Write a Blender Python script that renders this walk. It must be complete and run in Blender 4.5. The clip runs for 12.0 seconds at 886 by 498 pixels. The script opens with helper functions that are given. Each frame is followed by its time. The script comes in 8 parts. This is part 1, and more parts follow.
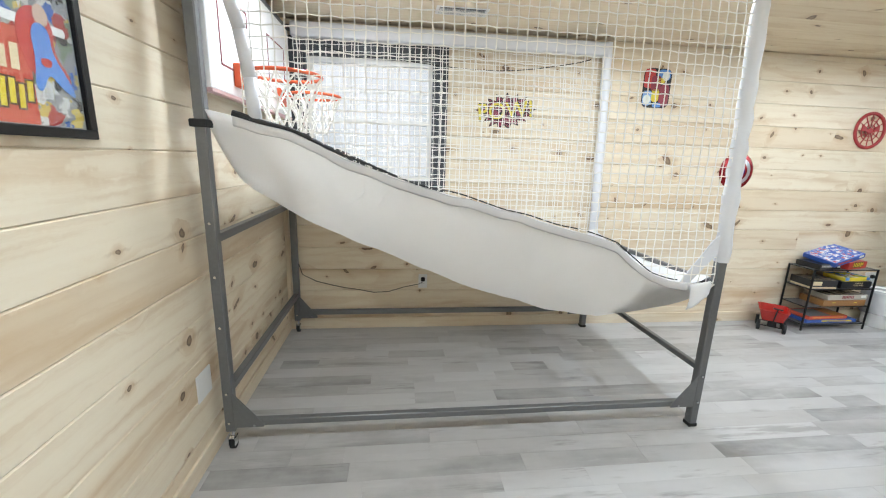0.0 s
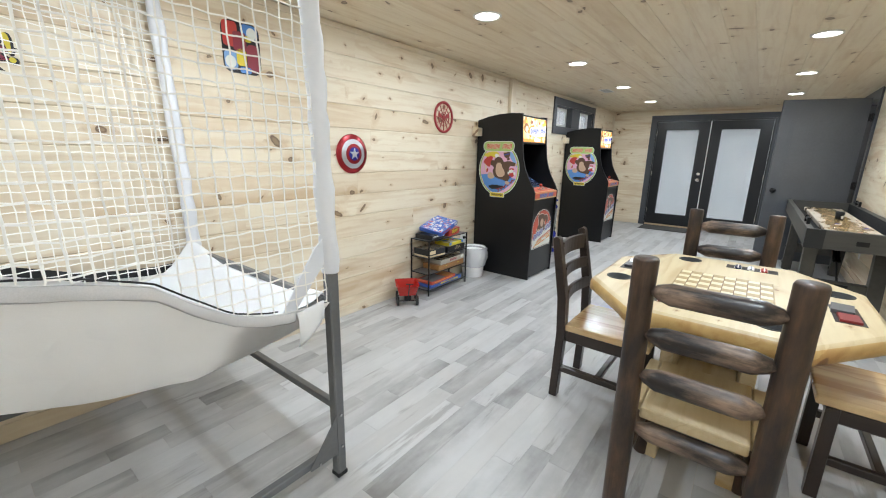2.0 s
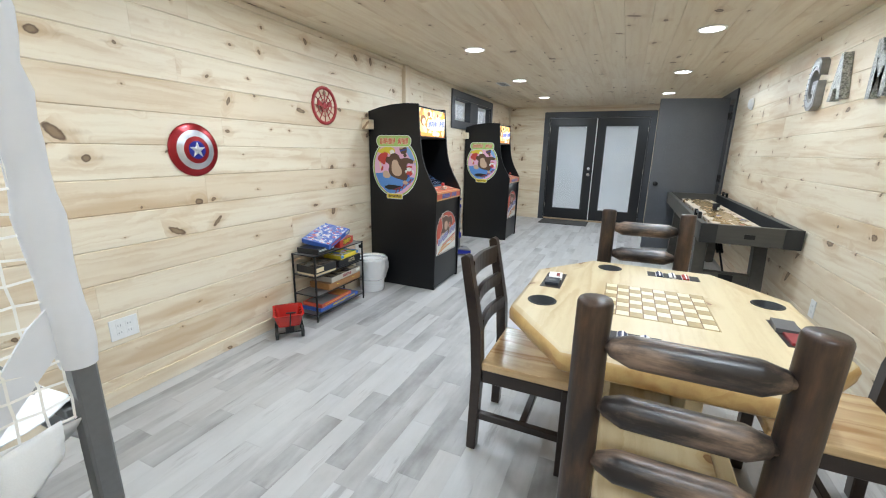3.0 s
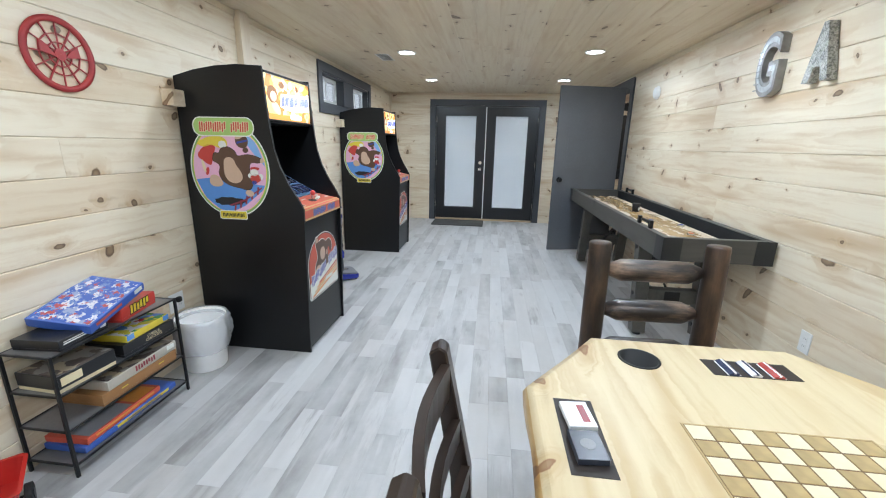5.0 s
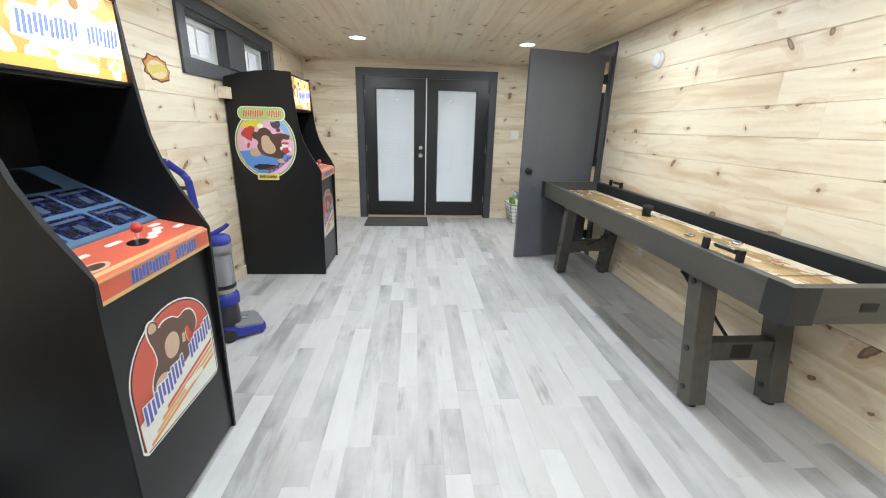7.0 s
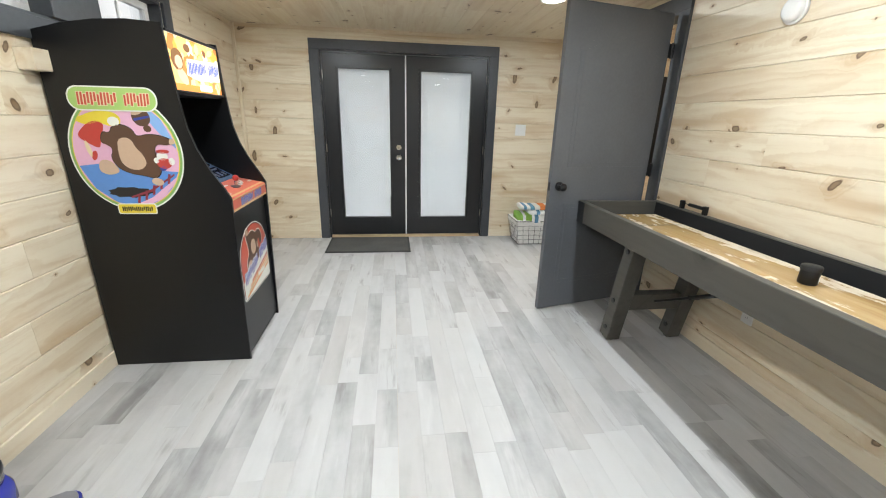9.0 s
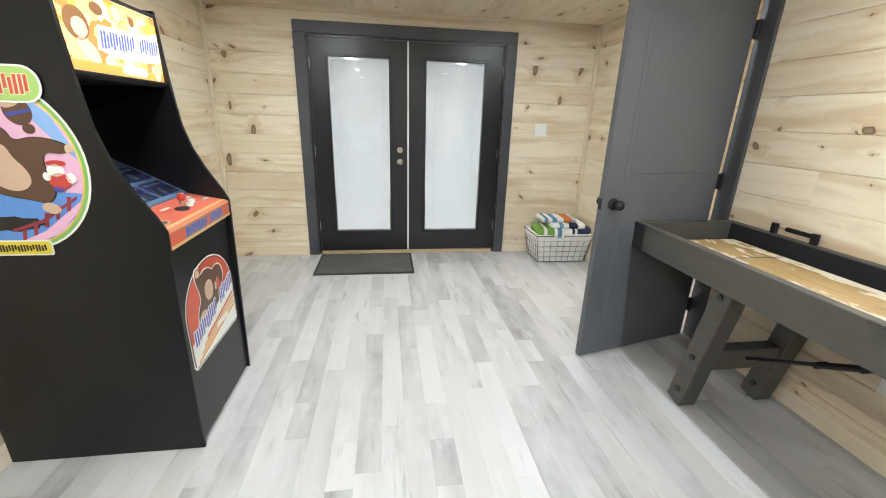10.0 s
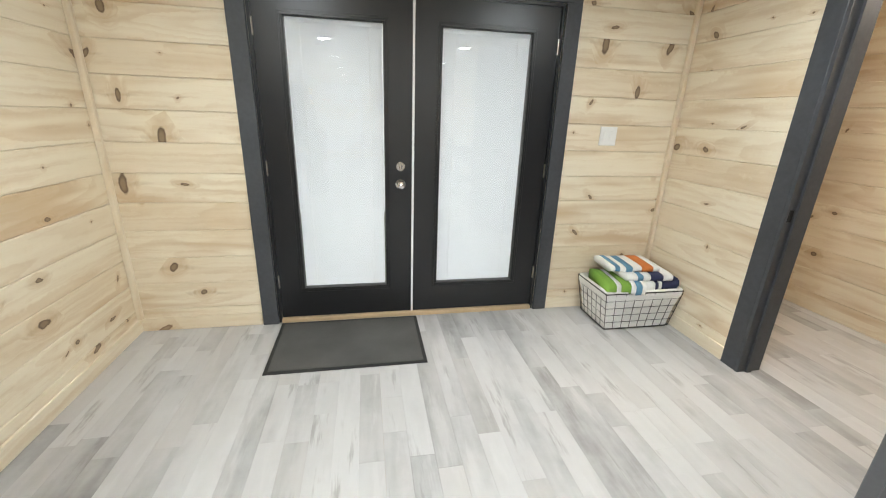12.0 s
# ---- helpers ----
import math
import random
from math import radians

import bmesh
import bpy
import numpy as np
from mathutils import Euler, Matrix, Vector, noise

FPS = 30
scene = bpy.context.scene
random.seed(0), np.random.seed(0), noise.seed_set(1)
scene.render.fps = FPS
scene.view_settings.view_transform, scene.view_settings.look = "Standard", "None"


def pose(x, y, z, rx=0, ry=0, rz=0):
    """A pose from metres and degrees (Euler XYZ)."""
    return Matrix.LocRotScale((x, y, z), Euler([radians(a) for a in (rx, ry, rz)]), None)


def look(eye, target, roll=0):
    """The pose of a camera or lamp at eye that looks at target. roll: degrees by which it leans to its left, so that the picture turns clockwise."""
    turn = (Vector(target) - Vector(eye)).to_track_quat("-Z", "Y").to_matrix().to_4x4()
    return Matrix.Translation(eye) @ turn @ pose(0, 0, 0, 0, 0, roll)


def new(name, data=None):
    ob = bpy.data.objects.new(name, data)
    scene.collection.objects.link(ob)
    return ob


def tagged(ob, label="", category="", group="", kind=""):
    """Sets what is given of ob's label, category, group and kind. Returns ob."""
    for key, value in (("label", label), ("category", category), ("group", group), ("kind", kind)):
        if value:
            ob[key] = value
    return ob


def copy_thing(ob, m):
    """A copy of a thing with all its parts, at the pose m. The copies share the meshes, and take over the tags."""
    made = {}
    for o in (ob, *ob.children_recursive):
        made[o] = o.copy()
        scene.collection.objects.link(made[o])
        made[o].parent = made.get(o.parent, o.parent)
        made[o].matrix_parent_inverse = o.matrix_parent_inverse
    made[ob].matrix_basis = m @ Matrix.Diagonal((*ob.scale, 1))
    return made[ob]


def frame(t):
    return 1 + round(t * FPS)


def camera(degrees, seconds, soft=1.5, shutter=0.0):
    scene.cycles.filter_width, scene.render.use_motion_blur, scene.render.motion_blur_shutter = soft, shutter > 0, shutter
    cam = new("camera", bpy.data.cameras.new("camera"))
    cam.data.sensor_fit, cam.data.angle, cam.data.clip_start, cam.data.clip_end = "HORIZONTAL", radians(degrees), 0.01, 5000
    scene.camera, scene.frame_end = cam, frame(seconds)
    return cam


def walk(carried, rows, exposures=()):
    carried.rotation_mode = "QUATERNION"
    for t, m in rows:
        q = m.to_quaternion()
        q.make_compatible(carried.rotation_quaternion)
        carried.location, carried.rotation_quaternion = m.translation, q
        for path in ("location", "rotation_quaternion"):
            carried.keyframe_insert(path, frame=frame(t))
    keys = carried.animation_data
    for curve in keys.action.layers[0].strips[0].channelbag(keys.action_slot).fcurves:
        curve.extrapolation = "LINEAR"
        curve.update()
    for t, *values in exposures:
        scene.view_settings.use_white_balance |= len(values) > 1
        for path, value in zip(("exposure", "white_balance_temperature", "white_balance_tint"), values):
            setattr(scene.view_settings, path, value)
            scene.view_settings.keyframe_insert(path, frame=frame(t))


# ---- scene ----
cam = camera(96.3, 12.0, 1.1)
PATH = [
    (0, (0.835, -3.087, 1.368), (1.072, -1.151, 0.925), 1.8),
    (0.5, (0.924, -3.025, 1.337), (1.62, -1.202, 0.895), 1.5),
    (1, (1.115, -2.955, 1.363), (2.188, -1.332, 0.899), 1.4),
    (1.5, (1.334, -2.809, 1.359), (2.675, -1.401, 0.891), 1.2),
    (2, (1.546, -2.588, 1.365), (3.082, -1.397, 0.894), 1.2),
    (2.5, (1.78, -2.455, 1.359), (3.459, -1.477, 0.883), 1.2),
    (3, (2.055, -2.364, 1.364), (3.827, -1.571, 0.884), 1.1),
    (3.5, (2.314, -2.245, 1.362), (4.15, -1.615, 0.88), 1.1),
    (5.5, (3.483, -1.809, 1.37), (5.411, -1.706, 0.848), 1.4),
    (6, (3.787, -1.757, 1.366), (5.712, -1.76, 0.824), 1.5),
    (6.5, (4.117, -1.66, 1.377), (6.034, -1.743, 0.812), 1.4),
    (7, (4.455, -1.588, 1.374), (6.362, -1.732, 0.788), 1.5),
    (9, (5.911, -1.603, 1.396), (7.796, -1.848, 0.773), 1.5),
    (9.5, (6.256, -1.567, 1.408), (8.138, -1.826, 0.783), 1.6),
    (10, (6.603, -1.544, 1.385), (8.482, -1.818, 0.757), 1.7),
    (10.5, (6.984, -1.553, 1.399), (8.861, -1.83, 0.767), 1.5),
    (11, (7.364, -1.495, 1.407), (9.234, -1.803, 0.77), 1.8),
    (11.5, (7.71, -1.45, 1.403), (9.57, -1.803, 0.759), 2.0),
    (12, (8.059, -1.461, 1.389), (9.919, -1.828, 0.752), 2.0),
]
EXPOSURES = ((0.0, 0.25, 6250, 10), (1.0, 0.22, 6250, 10), (2.5, 0.18, 6300, 10), (3.5, 0.19, 5950, 9), (5.5, 0.22, 5900, 10), (6.5, 0.44, 6250, 10), (7.0, 0.50, 6400, 10), (9.5, 0.62, 6700, 10), (11.0, 0.90, 6800, 10), (12.0, 0.83, 6850, 10))
walk(cam, [(t, look(*r)) for t, *r in PATH], EXPOSURES)

# ---- light ----
world = bpy.data.worlds.new("world")
scene.world = world
world.use_nodes = True
wn = world.node_tree.nodes
sky = wn.new("ShaderNodeTexSky")
sky.sky_type = 'NISHITA'
sky.sun_disc = False
sky.sun_elevation = radians(35)
sky.sun_rotation = radians(200)
wn["Background"].inputs["Strength"].default_value = 0.15
world.node_tree.links.new(sky.outputs[0], wn["Background"].inputs["Color"])
sun_data = bpy.data.lights.new("sun", 'SUN')
sun_data.energy, sun_data.angle, sun_data.color = 1.2, radians(12), (1, 0.96, 0.9)
sun = new("sun", sun_data)
sun.matrix_world = look((20, 20, 20), (5, 0, 0))

# room: x along its length, y from the window wall (0) to the letter wall, z up
LX, Y0, Y1, ZC = 10.645, 0.0, -3.61, 2.27
LAMPS_X = (0.62, 2.34, 4.06, 5.78, 7.49, 9.21)
LAMPS_Y = (-0.975, -2.82)
LAMP_W = 15.0
OUT_GLOW = 0.95
MARQUEE = 0.6


# ---- helpers of this scene ----
def nodes_of(name):
    m = bpy.data.materials.new(name)
    m.use_nodes = True
    nt = m.node_tree
    return m, nt, nt.nodes["Principled BSDF"]


def nd(nt, kind, **kw):
    n = nt.nodes.new(kind)
    for k, v in kw.items():
        if k in n.inputs:
            n.inputs[k].default_value = v
    return n


def ramp(nt, src, stops):
    r = nt.nodes.new("ShaderNodeValToRGB")
    el = r.color_ramp.elements
    el[0].position, el[0].color = stops[0][0], (*stops[0][1], 1)
    el[1].position, el[1].color = stops[-1][0], (*stops[-1][1], 1)
    for p, c in stops[1:-1]:
        e = el.new(p)
        e.color = (*c, 1)
    nt.links.new(src, r.inputs[0])
    return r.outputs[0]


def mapped(nt, src, scale):
    mp = nt.nodes.new("ShaderNodeMapping")
    mp.inputs["Scale"].default_value = scale
    nt.links.new(src, mp.inputs["Vector"])
    return mp


def mix(nt, fac, a, b, blend='MIX'):
    m = nt.nodes.new("ShaderNodeMix")
    m.data_type, m.blend_type = 'RGBA', blend
    for sock, v in ((m.inputs[0], fac), (m.inputs[6], a), (m.inputs[7], b)):
        if isinstance(v, (int, float)):
            sock.default_value = v
        elif isinstance(v, tuple):
            sock.default_value = (*v, 1)
        else:
            nt.links.new(v, sock)
    return m.outputs[2]


def math_node(nt, op, a, b=0.0, c=0.0):
    m = nt.nodes.new("ShaderNodeMath")
    m.operation = op
    for sock, v in zip(m.inputs, (a, b, c)):
        if isinstance(v, (int, float)):
            sock.default_value = v
        else:
            nt.links.new(v, sock)
    return m.outputs[0]


def bump(nt, bsdf, height, strength=0.2, dist=0.002):
    b = nt.nodes.new("ShaderNodeBump")
    b.inputs["Strength"].default_value = strength
    b.inputs["Distance"].default_value = dist
    nt.links.new(height, b.inputs["Height"])
    nt.links.new(b.outputs[0], bsdf.inputs["Normal"])


def plain(name, color, rough=0.5, metal=0.0, grain=60.0, vary=0.12, bumps=0.1, coat=0.0):
    """A painted, plastic, cloth or metal surface with fine grain and broad wear."""
    m, nt, b = nodes_of(name)
    tc = nd(nt, "ShaderNodeTexCoord")
    n1 = nd(nt, "ShaderNodeTexNoise", Scale=grain, Detail=4.0)
    n2 = nd(nt, "ShaderNodeTexNoise", Scale=3.0, Detail=3.0)
    for n in (n1, n2):
        nt.links.new(tc.outputs["Object"], n.inputs["Vector"])
    f = math_node(nt, 'ADD', math_node(nt, 'MULTIPLY', n1.outputs[0], 0.4), math_node(nt, 'MULTIPLY', n2.outputs[0], 0.6))
    lo, hi = tuple(c * (1 - vary) for c in color), tuple(min(1, c * (1 + vary)) for c in color)
    nt.links.new(ramp(nt, f, [(0.3, lo), (0.7, hi)]), b.inputs["Base Color"])
    b.inputs["Roughness"].default_value = rough
    b.inputs["Metallic"].default_value = metal
    b.inputs["Coat Weight"].default_value = coat
    if bumps:
        bump(nt, b, n1.outputs[0], bumps, 0.001)
    return m


RINGS = 0.50


def pine(name, light, dark, knot, island=False, along=(1.0, 1.0, 1.0), rough=0.45, knots=1.0, spread=0.5, ring=1.0):
    """Knotty softwood board; the grain runs along the object's x."""
    m, nt, b = nodes_of(name)
    tc = nd(nt, "ShaderNodeTexCoord")
    if island:
        rnd = nd(nt, "ShaderNodeNewGeometry").outputs["Random Per Island"]
    else:
        rnd = nd(nt, "ShaderNodeObjectInfo").outputs["Random"]
    comb = nd(nt, "ShaderNodeCombineXYZ")
    for i, k in enumerate((37.0, 19.0, 53.0)):
        nt.links.new(math_node(nt, 'MULTIPLY', rnd, k), comb.inputs[i])
    add = nd(nt, "ShaderNodeVectorMath")
    nt.links.new(mapped(nt, tc.outputs["Object"], along).outputs[0], add.inputs[0])
    nt.links.new(comb.outputs[0], add.inputs[1])
    vec = add.outputs[0]
    # knots: the middles of sparse cells, drawn long along the board
    warp = nd(nt, "ShaderNodeTexNoise", Scale=9.0, Detail=2.0)
    nt.links.new(vec, warp.inputs["Vector"])
    wv = nd(nt, "ShaderNodeVectorMath")
    wv.operation = 'MULTIPLY_ADD'
    nt.links.new(warp.outputs["Color"], wv.inputs[0])
    wv.inputs[1].default_value = (0.024, 0.024, 0.024)
    warp2 = nd(nt, "ShaderNodeTexNoise", Scale=45.0, Detail=2.0)
    nt.links.new(vec, warp2.inputs["Vector"])
    w2 = nd(nt, "ShaderNodeVectorMath")
    w2.operation = 'MULTIPLY_ADD'
    nt.links.new(warp2.outputs["Color"], w2.inputs[0])
    w2.inputs[1].default_value = (0.010, 0.010, 0.010)
    nt.links.new(vec, w2.inputs[2])
    nt.links.new(w2.outputs[0], wv.inputs[2])
    vor = nd(nt, "ShaderNodeTexVoronoi", Scale=1.0, Randomness=1.0)
    vor.voronoi_dimensions = '2D'
    sep = nd(nt, "ShaderNodeSeparateXYZ")
    nt.links.new(wv.outputs[0], sep.inputs[0])
    flat = nd(nt, "ShaderNodeCombineXYZ")
    nt.links.new(math_node(nt, 'MULTIPLY', sep.outputs[0], 4.4), flat.inputs[0])
    nt.links.new(math_node(nt, 'MULTIPLY', math_node(nt, 'ADD', sep.outputs[1], sep.outputs[2]), 5.4), flat.inputs[1])
    nt.links.new(flat.outputs[0], vor.inputs["Vector"])
    size = nd(nt, "ShaderNodeSeparateColor")
    nt.links.new(vor.outputs["Color"], size.inputs[0])
    rad = math_node(nt, 'MULTIPLY_ADD', math_node(nt, 'POWER', size.outputs[0], 2.2), 0.095, 0.022)
    # each knot is an ellipse of its own slant and length
    dv = nd(nt, "ShaderNodeVectorMath")
    dv.operation = 'SUBTRACT'
    nt.links.new(flat.outputs[0], dv.inputs[0])
    nt.links.new(vor.outputs["Position"], dv.inputs[1])
    ds = nd(nt, "ShaderNodeSeparateXYZ")
    nt.links.new(dv.outputs[0], ds.inputs[0])
    ang = math_node(nt, 'MULTIPLY', size.outputs[2], 3.14159)
    ca, sa = math_node(nt, 'COSINE', ang), math_node(nt, 'SINE', ang)
    du = math_node(nt, 'ADD', math_node(nt, 'MULTIPLY', ds.outputs[0], ca), math_node(nt, 'MULTIPLY', ds.outputs[1], sa))
    dw = math_node(nt, 'SUBTRACT', math_node(nt, 'MULTIPLY', ds.outputs[1], ca), math_node(nt, 'MULTIPLY', ds.outputs[0], sa))
    lng = math_node(nt, 'MULTIPLY_ADD', math_node(nt, 'POWER', math_node(nt, 'FRACT', math_node(nt, 'MULTIPLY', size.outputs[2], 9.7)), 2.0), 2.8, 0.75)
    du = math_node(nt, 'DIVIDE', du, lng)
    dist = math_node(nt, 'SQRT', math_node(nt, 'ADD', math_node(nt, 'MULTIPLY', du, du), math_node(nt, 'MULTIPLY', dw, dw)))
    q = math_node(nt, 'DIVIDE', dist, rad)
    sparse = math_node(nt, 'GREATER_THAN', size.outputs[1], 1 - 0.41 * knots)
    core = math_node(nt, 'MULTIPLY', math_node(nt, 'SUBTRACT', 1.0, nt_smooth(nt, q, 0.8, 1.1)), sparse)
    # brown tails that run off a knot along the grain
    sx_, sy_ = math_node(nt, 'DIVIDE', ds.outputs[0], 6.5), math_node(nt, 'MULTIPLY', ds.outputs[1], 1.2)
    tail = math_node(nt, 'DIVIDE', math_node(nt, 'SQRT', math_node(nt, 'ADD', math_node(nt, 'MULTIPLY', sx_, sx_), math_node(nt, 'MULTIPLY', sy_, sy_))), rad)
    tail = math_node(nt, 'MULTIPLY', math_node(nt, 'SUBTRACT', 1.0, nt_smooth(nt, tail, 0.2, 1.3)), sparse)
    halo = math_node(nt, 'MULTIPLY', math_node(nt, 'SUBTRACT', 1.0, nt_smooth(nt, q, 0.7, 4.2)), sparse)
    # grain: long streaks that swirl round the knots
    g = mapped(nt, wv.outputs[0], (1.2, 26.0, 26.0))
    bend = nd(nt, "ShaderNodeVectorMath")
    bend.operation = 'ADD'
    cb = nd(nt, "ShaderNodeCombineXYZ")
    nt.links.new(math_node(nt, 'MULTIPLY', halo, 2.2), cb.inputs[2])
    nt.links.new(math_node(nt, 'MULTIPLY', halo, 2.2), cb.inputs[1])
    nt.links.new(g.outputs[0], bend.inputs[0])
    nt.links.new(cb.outputs[0], bend.inputs[1])
    grain = nd(nt, "ShaderNodeTexNoise", Scale=1.0, Detail=4.0, Roughness=0.6)
    nt.links.new(bend.outputs[0], grain.inputs["Vector"])
    broad = nd(nt, "ShaderNodeTexNoise", Scale=1.0, Detail=2.0)
    nt.links.new(mapped(nt, vec, (0.9, 7.0, 7.0)).outputs[0], broad.inputs["Vector"])
    mid = tuple((a + c) / 2 for a, c in zip(light, dark))
    col = ramp(nt, grain.outputs[0], [(0.30, light), (0.50, tuple(l * 0.9 + d * 0.1 for l, d in zip(light, dark))), (0.72, mid)])
    # growth rings: contour bands of a long, slow noise, each with one sharp edge
    slow = nd(nt, "ShaderNodeTexNoise", Scale=1.0, Detail=1.5, Distortion=0.25)
    nt.links.new(mapped(nt, bend.outputs[0], (0.42, 0.17, 0.17)).outputs[0], slow.inputs["Vector"])
    band = math_node(nt, 'FRACT', math_node(nt, 'MULTIPLY_ADD', grain.outputs[0], 0.35, math_node(nt, 'MULTIPLY', slow.outputs[0], 11.0)))
    late = math_node(nt, 'MULTIPLY', nt_smooth(nt, band, 0.25, 0.88), math_node(nt, 'SUBTRACT', 1.0, nt_smooth(nt, band, 0.90, 1.0)))
    show = math_node(nt, 'MULTIPLY', nt_smooth(nt, broad.outputs[0], 0.36, 0.62), RINGS * spread)
    col = mix(nt, math_node(nt, 'MULTIPLY', late, show), col, dark)
    streak = nt_smooth(nt, broad.outputs[0], 0.54, 0.72)
    col = mix(nt, math_node(nt, 'MULTIPLY', streak, spread), col, dark)
    tone = nt_smooth(nt, math_node(nt, 'FRACT', math_node(nt, 'MULTIPLY', rnd, 7.31)), 0.45, 1.0)
    col = mix(nt, math_node(nt, 'MULTIPLY', tone, 0.30), col, dark)
    col = mix(nt, math_node(nt, 'MULTIPLY', math_node(nt, 'MULTIPLY', tail, grain.outputs[0]), 0.85 * ring), col, tuple(0.75 * d for d in dark))
    col = mix(nt, math_node(nt, 'MULTIPLY', halo, 0.58 * ring), col, dark)
    heart = tuple(0.45 * k + 0.36 * d for k, d in zip(knot, dark))
    kcol = mix(nt, nt_smooth(nt, q, 0.35, 0.95), heart, knot)
    col = mix(nt, math_node(nt, 'MULTIPLY', core, 0.94), col, kcol)
    nt.links.new(col, b.inputs["Base Color"])
    b.inputs["Roughness"].default_value = rough
    hh = math_node(nt, 'SUBTRACT', grain.outputs[0], math_node(nt, 'MULTIPLY', core, 0.5))
    bump(nt, b, hh, 0.12, 0.002)
    return m


def nt_smooth(nt, v, lo, hi):
    mr = nt.nodes.new("ShaderNodeMapRange")
    mr.interpolation_type = 'SMOOTHSTEP'
    nt.links.new(v, mr.inputs[0])
    mr.inputs[1].default_value, mr.inputs[2].default_value = lo, hi
    return mr.outputs[0]


def floor_mat(name, island=False):
    m, nt, b = nodes_of(name)
    tc = nd(nt, "ShaderNodeTexCoord")
    if island:
        rnd = nd(nt, "ShaderNodeNewGeometry").outputs["Random Per Island"]
    else:
        rnd = nd(nt, "ShaderNodeObjectInfo").outputs["Random"]
    comb = nd(nt, "ShaderNodeCombineXYZ")
    for i, k in enumerate((31.0, 47.0, 11.0)):
        nt.links.new(math_node(nt, 'MULTIPLY', rnd, k), comb.inputs[i])
    geo = nd(nt, "ShaderNodeNewGeometry")
    add = nd(nt, "ShaderNodeVectorMath")
    nt.links.new(geo.outputs["Position"], add.inputs[0])
    nt.links.new(comb.outputs[0], add.inputs[1])
    vec = add.outputs[0]
    broad = nd(nt, "ShaderNodeTexNoise", Scale=1.0, Detail=3.0, Roughness=0.6)
    nt.links.new(mapped(nt, vec, (1.5, 6.0, 3.0)).outputs[0], broad.inputs["Vector"])
    fine = nd(nt, "ShaderNodeTexNoise", Scale=1.0, Detail=5.0, Roughness=0.65)
    nt.links.new(mapped(nt, vec, (2.6, 42.0, 5.0)).outputs[0], fine.inputs["Vector"])
    blot = nd(nt, "ShaderNodeTexNoise", Scale=9.0, Detail=6.0, Roughness=0.7)
    nt.links.new(vec, blot.inputs["Vector"])
    t = math_node(nt, 'MULTIPLY_ADD', rnd, 0.41, math_node(nt, 'MULTIPLY', broad.outputs[0], 0.74))
    t = math_node(nt, 'MULTIPLY_ADD', fine.outputs[0], 0.08, t)
    t = math_node(nt, 'MULTIPLY_ADD', blot.outputs[0], 0.22, t)
    col = ramp(nt, t, FLOOR_STOPS)
    warm = math_node(nt, 'MULTIPLY', nt_smooth(nt, math_node(nt, 'FRACT', math_node(nt, 'MULTIPLY', rnd, 5.7)), 0.6, 1.0), 0.25)
    col = mix(nt, warm, col, (0.36, 0.33, 0.30))
    # dark weathered flecks drawn along the plank
    fleck = nd(nt, "ShaderNodeTexNoise", Scale=1.0, Detail=5.0, Roughness=0.7)
    nt.links.new(mapped(nt, vec, (1.3, 11.0, 3.0)).outputs[0], fleck.inputs["Vector"])
    where = nd(nt, "ShaderNodeTexNoise", Scale=3.0, Detail=2.0)
    nt.links.new(vec, where.inputs["Vector"])
    fl = math_node(nt, 'MULTIPLY', nt_smooth(nt, fleck.outputs[0], 0.54, 0.66), nt_smooth(nt, where.outputs[0], 0.44, 0.62))
    col = mix(nt, math_node(nt, 'MULTIPLY', fl, 0.55), col, (0.20, 0.185, 0.175))
    pale = nd(nt, "ShaderNodeTexNoise", Scale=1.0, Detail=4.0, Roughness=0.65)
    nt.links.new(mapped(nt, vec, (1.6, 10.0, 7.0)).outputs[0], pale.inputs["Vector"])
    col = mix(nt, math_node(nt, 'MULTIPLY', nt_smooth(nt, pale.outputs[0], 0.55, 0.68), 0.35), col, (0.58, 0.575, 0.57))
    nt.links.new(col, b.inputs["Base Color"])
    rr = math_node(nt, 'MULTIPLY_ADD', fine.outputs[0], 0.16, 0.34)
    nt.links.new(rr, b.inputs["Roughness"])
    bump(nt, b, fine.outputs[0], 0.08, 0.001)
    return m


FLOOR_STOPS = [(0.40, (0.24, 0.234, 0.230)), (0.56, (0.370, 0.366, 0.363)), (0.72, (0.465, 0.462, 0.460)), (0.94, (0.525, 0.523, 0.520))]

M_WALL = pine("wall_pine", (0.80, 0.722, 0.572), (0.56, 0.40, 0.235), (0.085, 0.040, 0.020), spread=0.72)
M_CEIL = pine("ceiling_pine", (0.78, 0.69, 0.53), (0.58, 0.44, 0.28), (0.08, 0.04, 0.025), island=True, knots=0.8)
M_TRIMW = pine("trim_pine", (0.79, 0.71, 0.565), (0.60, 0.45, 0.28), (0.18, 0.09, 0.04), knots=0.3)
M_FLOOR = floor_mat("grey_plank")
M_FLOOR_R = floor_mat("grey_plank_rest", island=True)
M_DARKTRIM = plain("charcoal_trim", (0.052, 0.056, 0.064), 0.45, bumps=0.25, grain=40, vary=0.25)
M_BLACKDOOR = plain("black_door_paint", (0.010, 0.010, 0.011), 0.35, bumps=0.05)
M_GREYDOOR = plain("slate_door_paint", (0.098, 0.104, 0.115), 0.42, bumps=0.08)
M_WHITE = plain("white_plastic", (0.78, 0.78, 0.77), 0.35, vary=0.04, bumps=0.03)
M_GAP = plain("bare_pine_tongue", (0.55, 0.42, 0.27), 0.8)
